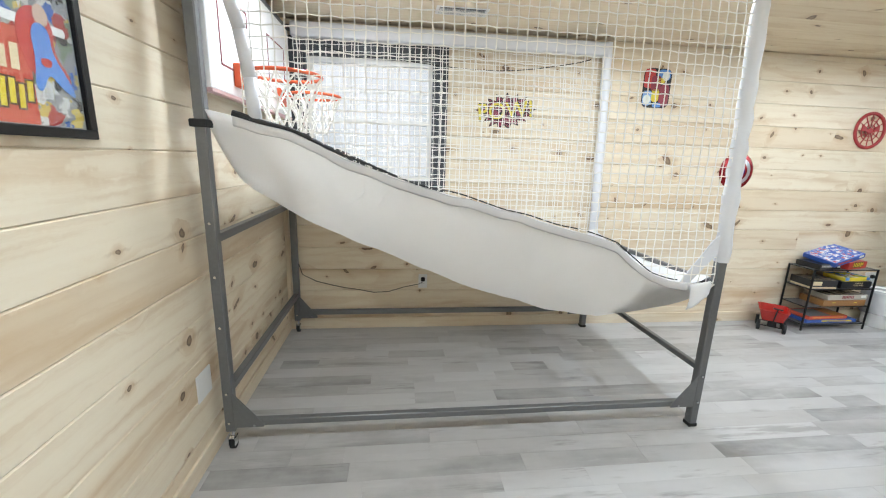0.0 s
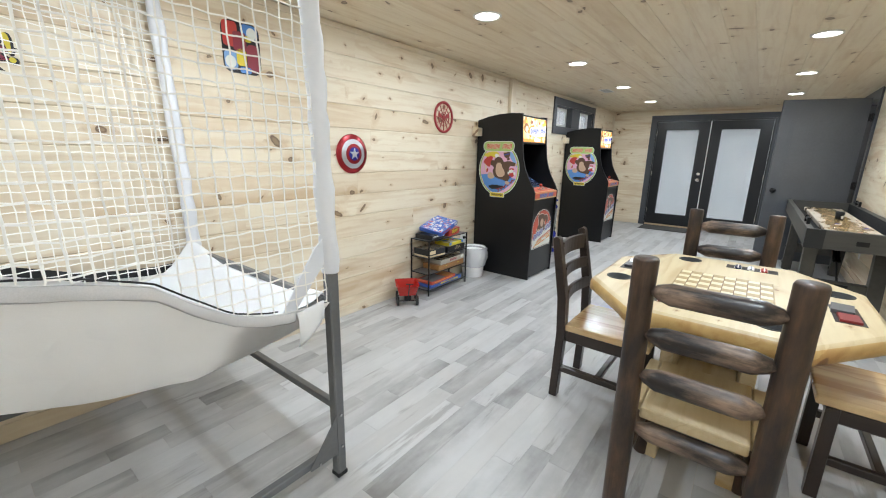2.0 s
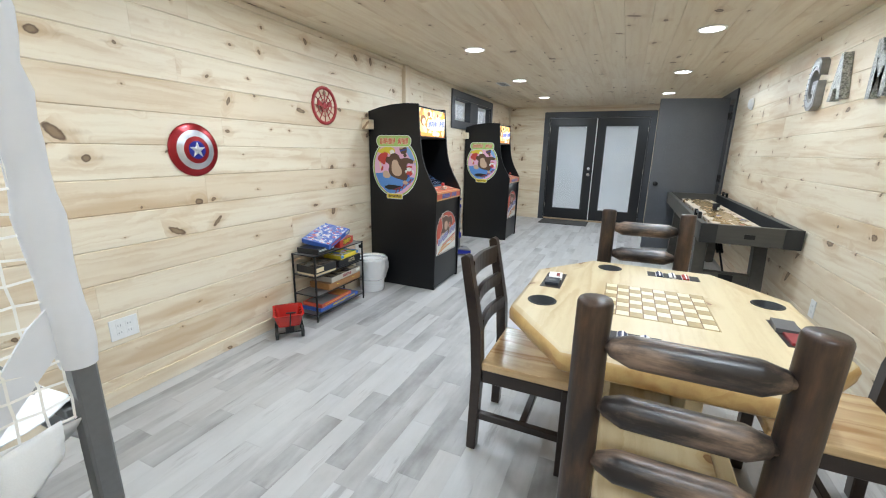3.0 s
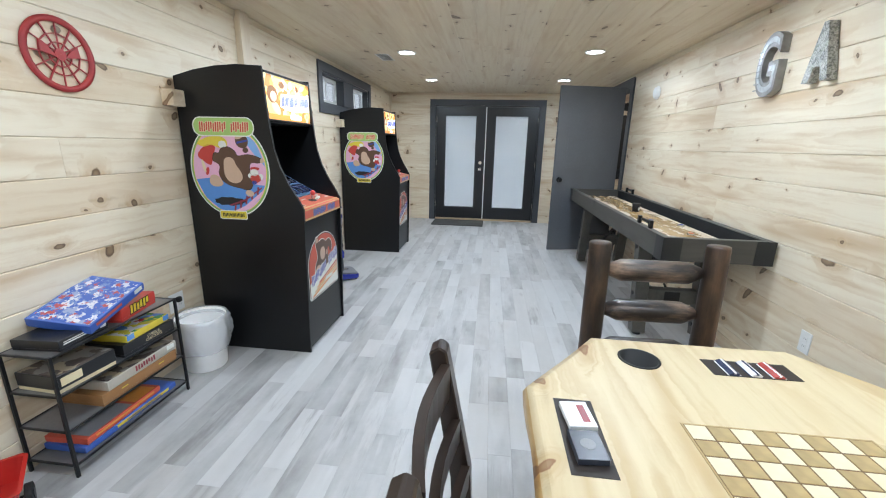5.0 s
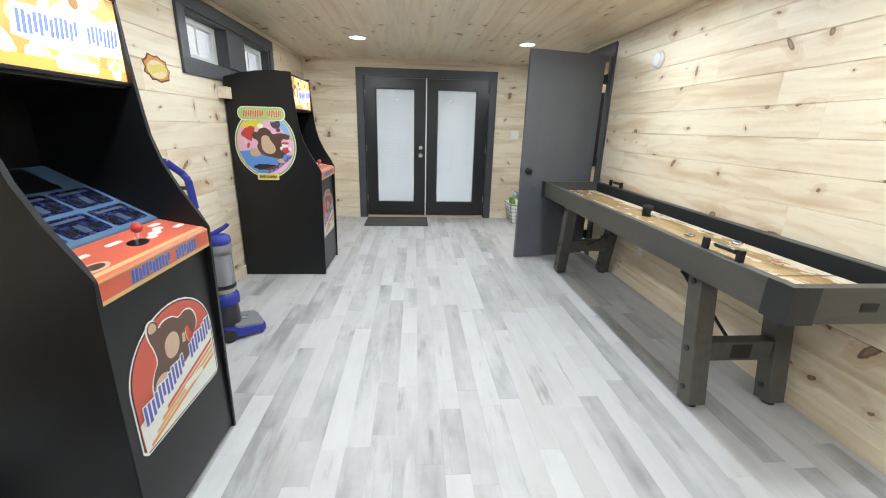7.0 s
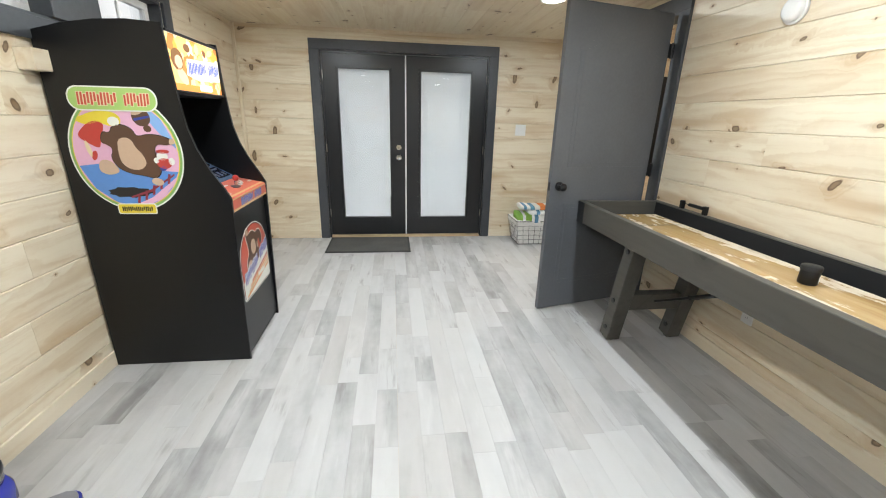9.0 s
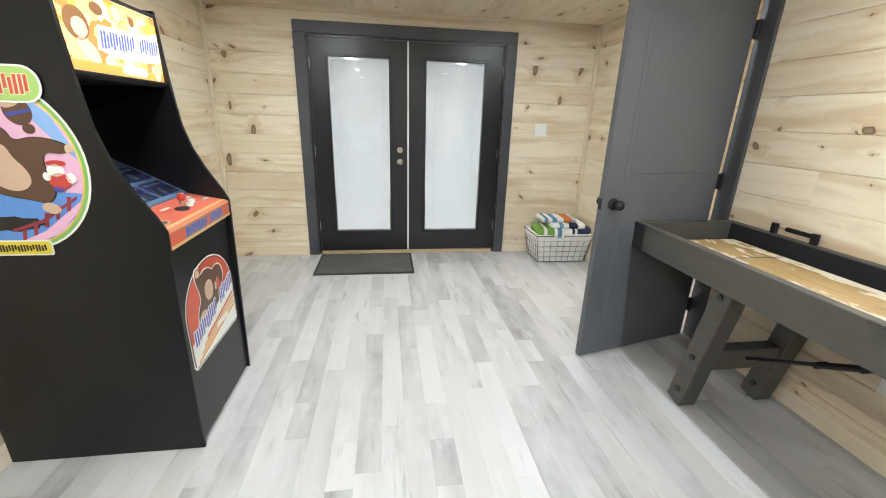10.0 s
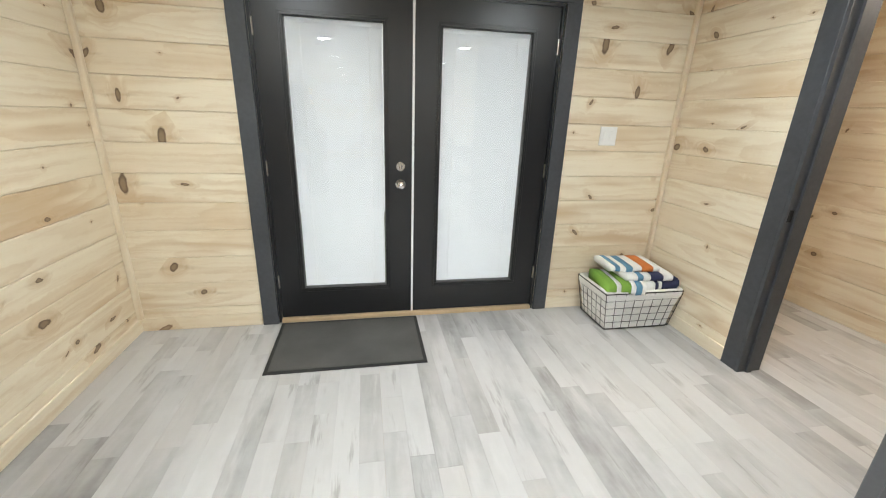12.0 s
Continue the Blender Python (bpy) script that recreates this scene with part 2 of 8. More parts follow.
M_BLACK = plain("black_laminate", (0.004, 0.004, 0.0045), 0.36, bumps=0.03)
M_BLACK.node_tree.nodes["Principled BSDF"].inputs["Specular IOR Level"].default_value = 0.42
M_STEEL = plain("grey_steel", (0.17, 0.175, 0.18), 0.38, metal=0.35, bumps=0.05)
M_CHROME = plain("chrome", (0.75, 0.75, 0.76), 0.15, metal=1.0, vary=0.05, bumps=0.0)
M_BLACKMETAL = plain("black_metal", (0.012, 0.012, 0.013), 0.4, metal=0.4)
M_DARKWOOD = pine("dark_stained_wood", (0.030, 0.019, 0.014), (0.015, 0.009, 0.007), (0.008, 0.005, 0.004), rough=0.28, knots=0.5)
M_TABLEWOOD = pine("lacquered_pine", (0.64, 0.54, 0.345), (0.46, 0.32, 0.15), (0.22, 0.09, 0.03), rough=0.42, knots=0.7, spread=1.1)
M_SEATWOOD = pine("honey_pine", (0.66, 0.48, 0.26), (0.36, 0.19, 0.07), (0.16, 0.07, 0.03), rough=0.2, knots=0.3, spread=1.4)
M_CLOTH = plain("grey_cloth", (0.82, 0.81, 0.80), 0.8, grain=300, vary=0.06, bumps=0.3)
nt_ = M_CLOTH.node_tree
# hand-sized creases in the hanging cloth
tc_ = nd(nt_, "ShaderNodeTexCoord")
mp_ = mapped(nt_, tc_.outputs["Object"], (4.2, 4.0, 5.5))
mp_.inputs["Rotation"].default_value = (0, radians(38), 0)
cr_ = nd(nt_, "ShaderNodeTexNoise", Scale=0.8, Detail=1.5, Distortion=0.7)
nt_.links.new(mp_.outputs[0], cr_.inputs["Vector"])
rd_ = math_node(nt_, 'ABSOLUTE', math_node(nt_, 'SUBTRACT', cr_.outputs[0], 0.5))
bp_ = nd(nt_, "ShaderNodeBump")
bp_.inputs["Strength"].default_value = 0.45
bp_.inputs["Distance"].default_value = 0.045
nt_.links.new(math_node(nt_, 'POWER', rd_, 0.9), bp_.inputs["Height"])
old_ = nt_.nodes["Principled BSDF"].inputs["Normal"].links[0].from_node
nt_.links.new(bp_.outputs[0], old_.inputs["Normal"])
tl_ = nd(nt_, "ShaderNodeBsdfTranslucent")
tl_.inputs["Color"].default_value = (0.85, 0.83, 0.80, 1)
mx_ = nd(nt_, "ShaderNodeMixShader")
mx_.inputs[0].default_value = 0.50
nt_.links.new(nt_.nodes["Principled BSDF"].outputs[0], mx_.inputs[1])
nt_.links.new(tl_.outputs[0], mx_.inputs[2])
nt_.links.new(mx_.outputs[0], nt_.nodes["Material Output"].inputs[0])
M_TABLEGREY = pine("weathered_grey_wood", (0.084, 0.079, 0.068), (0.045, 0.043, 0.038), (0.02, 0.018, 0.016), rough=0.5, knots=0.2)


def part(name, bm, material, parent=None, label="", smooth=False, m=None):
    me = bpy.data.meshes.new(name)
    bmesh.ops.recalc_face_normals(bm, faces=bm.faces)
    bm.to_mesh(me)
    bm.free()
    me.materials.append(material)
    if smooth:
        for p in me.polygons:
            p.use_smooth = True
    ob = new(name, me)
    if parent:
        ob.parent = parent
    if m is not None:
        ob.matrix_basis = m
    if label:
        ob["label"] = label
    return ob


def thing(name, label, category, at=(0, 0, 0), rz=0, group="", kind=""):
    ob = new(name)
    ob.matrix_basis = pose(*at, 0, 0, rz)
    return tagged(ob, label, category, group, kind)


def box(bm, x0, y0, z0, x1, y1, z1, bevel=0.0, seg=1):
    vs = bmesh.ops.create_cube(bm, size=1.0)["verts"]
    for v in vs:
        v.co = Vector(((x0 + x1) / 2 + v.co.x * abs(x1 - x0), (y0 + y1) / 2 + v.co.y * abs(y1 - y0), (z0 + z1) / 2 + v.co.z * abs(z1 - z0)))
    if bevel:
        es = list({e for v in vs for e in v.link_edges})
        bmesh.ops.bevel(bm, geom=es, offset=bevel, segments=seg, affect='EDGES', profile=0.5)
    return bm


def B(*a, **k):
    return box(bmesh.new(), *a, **k)


def rod(bm, a, b, r, r2=None, n=12, caps=True):
    a, b = Vector(a), Vector(b)
    d = b - a
    m = Matrix.Translation((a + b) / 2) @ d.to_track_quat('Z', 'Y').to_matrix().to_4x4()
    bmesh.ops.create_cone(bm, cap_ends=caps, segments=n, radius1=r, radius2=r if r2 is None else r2, depth=d.length, matrix=m)
    return bm


def bar(bm, a, b, w, h, bevel=0.003, roll=0):
    """A square tube or batten from a to b, w across and h the other way."""
    a, b = Vector(a), Vector(b)
    d = b - a
    m = Matrix.Translation((a + b) / 2) @ d.to_track_quat('X', 'Z').to_matrix().to_4x4() @ pose(0, 0, 0, roll)
    vs = bmesh.ops.create_cube(bm, size=1.0, matrix=m @ Matrix.Diagonal((d.length, w, h, 1)))["verts"]
    if bevel:
        es = list({e for v in vs for e in v.link_edges})
        bmesh.ops.bevel(bm, geom=es, offset=bevel, segments=1, affect='EDGES')
    return bm


def lathe(bm, profile, n=24, at=(0, 0, 0), caps=False):
    """Turned shape from (radius, height) pairs."""
    rings = []
    for r, z in profile:
        rings.append([bm.verts.new((at[0] + r * math.cos(6.28318 * i / n), at[1] + r * math.sin(6.28318 * i / n), at[2] + z)) for i in range(n)])
    for p, q in zip(rings, rings[1:]):
        for i in range(n):
            bm.faces.new((p[i], p[(i + 1) % n], q[(i + 1) % n], q[i]))
    for r in (rings[0], rings[-1]) if caps else ():
        if (r[0].co - r[n // 2].co).length > 1e-4:
            bm.faces.new(r)
    return bm


def prism(bm, outline, axis, lo, hi):
    """Extrudes a 2D outline: axis 'x' takes (y, z), 'y' takes (x, z), 'z' takes (x, y)."""
    def at(p, h):
        return {'x': (h, p[0], p[1]), 'y': (p[0], h, p[1]), 'z': (p[0], p[1], h)}[axis]
    a = [bm.verts.new(at(p, lo)) for p in outline]
    b = [bm.verts.new(at(p, hi)) for p in outline]
    bm.faces.new(a)
    bm.faces.new(list(reversed(b)))
    n = len(a)
    for i in range(n):
        bm.faces.new((a[i], b[i], b[(i + 1) % n], a[(i + 1) % n]))
    return bm


def wrap(bm, t):
    bmesh.ops.transform(bm, matrix=t, verts=bm.verts)
    return bm

# ---- structure ----
TH = 0.12


def wall(name, label, pieces):
    """A wall's backing: boxes that leave its openings free."""
    bm = bmesh.new()
    for p in pieces:
        box(bm, *p)
    w = part(name, bm, M_GAP)
    return tagged(w, label, "wall", kind="structure")


# openings: (along0, along1, z0, z1)
WIN = (0.185, 1.12, 1.175, 2.07)
HWIN = (7.62, 9.30, 1.79, 2.12)
DDOOR = (-2.685, -0.845, 0.0, 2.06)
SDOOR = (8.80, 9.72, 0.0, 2.14)


def cut(lo, hi, holes, z1):
    """Splits a wall strip lo..hi into boxes (a0, a1, z0, z1) round the holes."""
    out, a = [], lo
    for h0, h1, b0, b1 in sorted(holes):
        out.append((a, h0, 0, z1))
        if b0 > 0:
            out.append((h0, h1, 0, b0))
        out.append((h0, h1, b1, z1))
        a = h1
    out.append((a, hi, 0, z1))
    return out


BK = 0.019
wall_n = wall("wall_north", "knotty pine plank wall with two windows", [(a, Y0 + BK, b, c, Y0 + TH, d) for a, c, b, d in cut(-TH, LX + TH, [WIN, HWIN], ZC + 0.1)])
wall_s = wall("wall_south", "knotty pine plank wall with a doorway", [(a, Y1 - TH, b, c, Y1 - BK, d) for a, c, b, d in cut(-TH, LX + TH, [SDOOR], ZC + 0.1)])
wall_e = wall("wall_east", "knotty pine plank wall round double doors", [(LX + BK, a, b, LX + TH, c, d) for a, c, b, d in cut(Y1 - BK, Y0 + BK, [DDOOR], ZC + 0.1)])
wall_w = wall("wall_west", "knotty pine plank wall with switches", [(-TH, Y1 - BK, 0, -BK, Y0 + BK, ZC + 0.1)])

ceiling = tagged(new("ceiling", bpy.data.meshes.new("ceiling")), "knotty pine plank ceiling with recessed lights", "ceiling", kind="structure")
bm = bmesh.new()
box(bm, -TH, Y1 - TH, ZC + 0.02, LX + TH, Y0 + TH, ZC + 0.14)
rng = random.Random(8)
CB = 0.174
y = Y1 - 0.02
while y < Y0 + 0.02:
    x = -0.02
    while x < LX:
        x2 = min(x + rng.uniform(1.8, 4.6), LX + 0.02)
        ch, y2 = 0.0022, y + CB - 0.0008
        prism(bm, [(y, ZC + 0.019), (y, ZC + ch), (y + ch, ZC), (y2 - ch, ZC), (y2, ZC + ch), (y2, ZC + 0.019)], 'x', x, x2 - 0.001)
        x = x2
    y += CB
bmesh.ops.recalc_face_normals(bm, faces=bm.faces)
bm.to_mesh(ceiling.data)
bm.free()
ceiling.data.materials.append(M_CEIL)

# ---- ceiling lights ----
M_GLOW, nt_, b_ = nodes_of("led_diffuser")
b_.inputs["Emission Color"].default_value = (1, 0.98, 0.94, 1)
b_.inputs["Emission Strength"].default_value = 9.0
b_.inputs["Base Color"].default_value = (0.9, 0.9, 0.9, 1)
first = None
for lx in LAMPS_X:
    for ly in LAMPS_Y:
        if first is None:
            first = thing("ceiling_light", "round white flush LED ceiling light, switched on", "ceiling light", (lx, ly, ZC), group="recessed ceiling lights")
            ring = lathe(bmesh.new(), [(0.078, 0.0), (0.080, -0.008), (0.090, -0.010), (0.097, -0.004), (0.097, 0.0)], 40)
            part("trim_ring", ring, M_WHITE, first, "white trim ring", True)
            part("diffuser", lathe(bmesh.new(), [(0.0005, -0.0065), (0.05, -0.0065), (0.0785, -0.005)], 40), M_GLOW, first, "glowing white diffuser")
        else:
            copy_thing(first, pose(lx, ly, ZC))
        ld = bpy.data.lights.new("led", 'AREA')
        ld.shape, ld.size, ld.energy, ld.color = 'DISK', 0.15, LAMP_W, (0.84, 0.93, 1.0)
        lo = new("led", ld)
        lo.location = (lx, ly, ZC - 0.015)
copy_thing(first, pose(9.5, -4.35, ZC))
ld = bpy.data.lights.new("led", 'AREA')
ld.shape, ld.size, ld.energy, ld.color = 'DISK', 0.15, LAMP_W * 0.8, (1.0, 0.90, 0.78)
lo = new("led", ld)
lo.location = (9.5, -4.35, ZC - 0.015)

# ---- trim, windows and doors ----


def stick(name, length, w, t, mat, parent, m, label="", bevel=0.003):
    """A batten whose grain runs along its own x, from x = 0."""
    return part(name, B(0, -w / 2, -t / 2, length, w / 2, t / 2, bevel=bevel), mat, parent, label, m=m)


def strip(name, label, a, b, w, t, mat, cat="trim", up=(0, 0, 1)):
    """A structural batten from a to b; w is measured along up."""
    a, b = Vector(a), Vector(b)
    x = (b - a).normalized()
    y = Vector(up)
    z = x.cross(y)
    m = Matrix.Translation(a) @ Matrix((x, y, z)).transposed().to_4x4()
    ob = stick(name, (b - a).length, w, t, mat, None, m)
    return tagged(ob, label, cat, kind="structure")


BB = 0.09
for a, b in (((0, Y0 - 0.007, BB / 2), (LX, Y0 - 0.007, BB / 2)), ((0, Y1 + 0.007, BB / 2), (8.70, Y1 + 0.007, BB / 2)),
             ((9.82, Y1 + 0.007, BB / 2), (LX, Y1 + 0.007, BB / 2)), ((LX - 0.007, -0.0145, BB / 2), (LX - 0.007, -0.74, BB / 2)),
             ((LX - 0.007, -2.785, BB / 2), (LX - 0.007, Y1 + 0.0145, BB / 2)), ((0.007, -0.0145, BB / 2), (0.007, Y1 + 0.0145, BB / 2))):
    strip("baseboard", "plain pine baseboard along the wall", a, b, BB, 0.014, M_TRIMW, "baseboard")
for cx, cy in ((0.016, -0.016), (LX - 0.016, -0.016), (LX - 0.016, Y1 + 0.016), (0.016, Y1 + 0.016)):
    strip("trim", "square pine strip in the wall corner", (cx, cy, BB + 0.001), (cx, cy, ZC - 0.001), 0.03, 0.03, M_TRIMW, up=(1, 0, 0))
strip("trim", "pine post covering the wall joint", (6.19, -0.026, BB + 0.001), (6.19, -0.026, ZC - 0.001), 0.11, 0.05, M_TRIMW, up=(1, 0, 0))
for a, b in (((0.035, -0.007, ZC - 0.022), (LX - 0.035, -0.007, ZC - 0.022)), ((0.035, Y1 + 0.007, ZC - 0.022), (LX - 0.035, Y1 + 0.007, ZC - 0.022))):
    strip("trim", "thin pine strip under the ceiling", a, b, 0.04, 0.013, M_TRIMW)

M_GLASS, nt_, b_ = nodes_of("clear_glass")
b_.inputs["Transmission Weight"].default_value = 1.0
b_.inputs["Roughness"].default_value = 0.0
b_.inputs["IOR"].default_value = 1.45
M_BLIND, nt_, b_ = nodes_of("white_blind")
b_.inputs["Base Color"].default_value = (0.82, 0.83, 0.83, 1)
b_.inputs["Roughness"].default_value = 0.5
tr_ = nt_.nodes.new("ShaderNodeBsdfTranslucent")
tr_.inputs[0].default_value = (0.85, 0.87, 0.88, 1)
mx_ = nt_.nodes.new("ShaderNodeMixShader")
mx_.inputs[0].default_value = 0.4
nt_.links.new(b_.outputs[0], mx_.inputs[1])
nt_.links.new(tr_.outputs[0], mx_.inputs[2])
nt_.links.new(mx_.outputs[0], nt_.nodes["Material Output"].inputs[0])
M_BRASS = plain("satin_nickel", (0.55, 0.52, 0.46), 0.3, metal=1.0)
M_PINEDGE = plain("raw_wood_edge", (0.50, 0.36, 0.22), 0.6, grain=30)

# pale winter woods outside
M_OUT, nt_, b_ = nodes_of("pale_woods")
tc_ = nd(nt_, "ShaderNodeTexCoord")
n1_ = nd(nt_, "ShaderNodeTexNoise", Scale=1.0, Detail=4.0)
nt_.links.new(mapped(nt_, tc_.outputs["Object"], (2.6, 2.6, 0.25)).outputs[0], n1_.inputs["Vector"])
n2_ = nd(nt_, "ShaderNodeTexNoise", Scale=0.5, Detail=5.0)
nt_.links.new(tc_.outputs["Object"], n2_.inputs["Vector"])
c_ = ramp(nt_, n1_.outputs[0], [(0.38, (0.70, 0.74, 0.78)), (0.5, (0.86, 0.90, 0.95)), (0.7, (0.95, 0.98, 1.0))])
c_ = mix(nt_, 0.35, c_, ramp(nt_, n2_.outputs[0], [(0.35, (0.60, 0.66, 0.66)), (0.6, (1, 1, 1))]))
nt_.links.new(c_, b_.inputs["Emission Color"])
b_.inputs["Emission Strength"].default_value = OUT_GLOW
b_.inputs["Base Color"].default_value = (0.05, 0.05, 0.05, 1)
for a in ((-7, 6.0, -1.5, 18, 6.05, 7.0), (16.0, -10, -1.5, 16.05, 6, 7.0)):
    tagged(part("backdrop", B(*a), M_OUT), "pale wintry woods outside the windows", "backdrop", kind="structure")
tagged(part("ground", B(-30, -30, -0.6, 45, 30, -0.5), plain("lawn", (0.10, 0.12, 0.07), 0.9)), "plain ground outside the building", "ground", kind="structure")


def frame_bars(name, x0, x1, z0, z1, w, y0, y1, mat, parent, label="", axis='y'):
    """Four bars of a frame, butted, in the plane across axis."""
    for a in ((x0, z0, x1, z0 + w), (x0, z1 - w, x1, z1), (x0, z0 + w, x0 + w, z1 - w), (x1 - w, z0 + w, x1, z1 - w)):
        if axis == 'y':
            bm = B(a[0], y0, a[1], a[2], y1, a[3], bevel=0.002)
        else:
            bm = B(y0, a[0], a[1], y1, a[2], a[3], bevel=0.002)
        part(name, bm, mat, parent, label)


# sash window behind the hoop game
w1 = thing("window_1", "white sash window with grilles and charcoal casing", "window", kind="structure")
x0, x1, z0, z1 = WIN
frame_bars("casing", x0 - 0.09, x1 + 0.09, z0 - 0.09, z1 + 0.09, 0.09, Y0 - 0.02, Y0 - 0.001, M_DARKTRIM, w1, "charcoal painted casing")
frame_bars("jamb", x0, x1, z0, z1, 0.018, Y0 - 0.001, Y0 + 0.10, M_DARKTRIM, w1, "charcoal jamb")
frame_bars("window_frame", x0 + 0.018, x1 - 0.018, z0 + 0.018, z1 - 0.018, 0.035, Y0 + 0.045, Y0 + 0.10, M_WHITE, w1, "white vinyl frame")
zm = (z0 + z1) / 2
part("meeting_rail", B(x0 + 0.053, Y0 + 0.05, zm - 0.018, x1 - 0.053, Y0 + 0.09, zm + 0.018, bevel=0.003), M_WHITE, w1)
for k in (1, 2):
    xm = x0 + (x1 - x0) * k / 3
    for za, zb in ((z0 + 0.053, zm - 0.018), (zm + 0.018, z1 - 0.053)):
        part("grille", B(xm - 0.008, Y0 + 0.064, za, xm + 0.008, Y0 + 0.076, zb), M_WHITE, w1)
for za, zb in ((z0 + 0.053, zm - 0.018), (zm + 0.018, z1 - 0.053)):
    zc = (za + zb) / 2
    part("grille", B(x0 + 0.053, Y0 + 0.066, zc - 0.008, x1 - 0.053, Y0 + 0.074, zc + 0.008), M_WHITE, w1)
    p = part("pane", B(x0 + 0.05, Y0 + 0.078, za - 0.003, x1 - 0.05, Y0 + 0.082, zb + 0.003), M_GLASS, w1)
    p.visible_shadow = False

# high transom window with two lights
w2 = thing("window_2", "high transom window with two lights and charcoal casing", "window", kind="structure")
x0, x1, z0, z1 = HWIN
frame_bars("casing", x0 - 0.10, x1 + 0.10, z0 - 0.10, z1 + 0.10, 0.10, Y0 - 0.022, Y0 - 0.001, M_DARKTRIM, w2, "charcoal painted casing")
frame_bars("jamb", x0, x1, z0, z1, 0.018, Y0 - 0.001, Y0 + 0.115, M_DARKTRIM, w2, "charcoal jamb")
part("mullion", B(8.25, Y0 - 0.022, z0 + 0.018, 8.60, Y0 + 0.115, z1 - 0.018, bevel=0.003), M_DARKTRIM, w2, "broad charcoal mullion")
for a, b in ((x0 + 0.018, 8.25), (8.60, x1 - 0.018)):
    frame_bars("window_frame", a, b, z0 + 0.018, z1 - 0.018, 0.045, Y0 + 0.075, Y0 + 0.115, M_WHITE, w2, "white vinyl frame")
    p = part("pane", B(a + 0.04, Y0 + 0.09, z0 + 0.06, b - 0.04, Y0 + 0.094, z1 - 0.06), M_GLASS, w2)
    p.visible_shadow = False
    part("grille", B((a + b) / 2 - 0.008, Y0 + 0.08, z0 + 0.063, (a + b) / 2 + 0.008, Y0 + 0.088, z1 - 0.063), M_WHITE, w2)

# double entrance doors
dd = thing("door_1", "black double doors with enclosed white blinds, closed", "door", kind="structure")
frame_bars2 = ((-2.785, 0.0, -2.685, 2.06), (-0.845, 0.0, -0.745, 2.06), (-2.785, 2.06, -0.745, 2.16))
for ya, za, yb, zb in frame_bars2:
    part("casing", B(LX - 0.022, ya, za, LX - 0.001, yb, zb, bevel=0.003), M_DARKTRIM, dd, "charcoal painted casing")
for ya, za, yb, zb in ((-2.685, 0.0, -2.667, 2.06), (-0.863, 0.0, -0.845, 2.06), (-2.667, 2.042, -0.863, 2.06)):
    part("jamb", B(LX - 0.001, ya, za, LX + 0.12, yb, zb), M_BLACKDOOR, dd)
part("threshold", B(LX - 0.012, -2.667, 0.0, LX + 0.12, -0.863, 0.03, bevel=0.004), M_PINEDGE, dd, "bare wooden threshold")
part("astragal", B(LX + 0.008, -1.763, 0.031, LX + 0.05, -1.749, 2.04, bevel=0.002), M_WHITE, dd, "white weather strip between the doors")
XF = LX + 0.012
for ya, yb, ga, gb, act in ((-1.748, -0.866, -1.575, -1.03, True), (-2.664, -1.764, -2.49, -1.93, False)):
    leaf = bmesh.new()
    z0, z1, h0, h1 = 0.035, 2.038, 0.25, 1.885
    box(leaf, XF, ya, z0, XF + 0.044, yb, h0)
    box(leaf, XF, ya, h1, XF + 0.044, yb, z1)
    box(leaf, XF, ya, h0, XF + 0.044, ga, h1)
    box(leaf, XF, gb, h0, XF + 0.044, yb, h1)
    lf = part("leaf", leaf, M_BLACKDOOR, dd, "black painted door leaf")
    for w, d in ((0.016, 0.010), (0.030, 0.006)):
        frame_bars("glazing_bead", ga - w, gb + w, h0 - w, h1 + w, 0.014, XF - d, XF - 0.0005 + (0.0 if w > 0.02 else 0.012), M_BLACKDOOR, lf, axis='x')
    p = part("pane", B(XF + 0.010, ga, h0, XF + 0.013, gb, h1), M_GLASS, lf)
    p.visible_shadow = False
    bl = bmesh.new()
    z = h0 + 0.006
    while z < h1 - 0.03:
        prism(bl, [(XF + 0.0195, z), (XF + 0.0207, z), (XF + 0.0285, z + 0.0150), (XF + 0.0273, z + 0.0150)], 'y', ga + 0.006, gb - 0.006)
        z += 0.0140
    box(bl, XF + 0.0195, ga + 0.004, h1 - 0.025, XF + 0.030, gb - 0.004, h1 - 0.001)
    tagged(part("blind", bl, M_BLIND, lf, "closed white mini blind"), kind="stuff")
    for k in (0.15, 0.85):
        yy = ga + (gb - ga) * k
        part("cord", B(XF + 0.0175, yy - 0.0015, h0 + 0.004, XF + 0.0195, yy + 0.0015, h1 - 0.026), M_WHITE, lf)
    for hz in (0.30, 1.05, 1.82):
        hy = yb + 0.002 if act else ya - 0.002
        hb = rod(bmesh.new(), (LX + 0.006, hy, hz - 0.045), (LX + 0.006, hy, hz + 0.045), 0.007, n=10)
        part("hinge", hb, M_BRASS, lf, "satin nickel hinge")
    if act:
        for kz, r in ((1.07, 0.028), (0.955, 0.032)):
            kb = bmesh.new()
            rod(kb, (XF, -1.675, kz), (XF - 0.012, -1.675, kz), r, n=24)
            if kz < 1:
                rod(kb, (XF - 0.012, -1.675, kz), (XF - 0.035, -1.675, kz), 0.012, n=16)
                bmesh.ops.create_uvsphere(kb, u_segments=20, v_segments=12, radius=0.027, matrix=Matrix.Translation((XF - 0.052, -1.675, kz)) @ Matrix.Diagonal((0.75, 1, 1, 1)))
            else:
                box(kb, XF - 0.028, -1.680, kz - 0.016, XF - 0.012, -1.670, kz + 0.016, bevel=0.003)
            part("knob" if kz < 1 else "deadbolt", kb, M_CHROME, lf, "polished nickel lock", smooth=False)

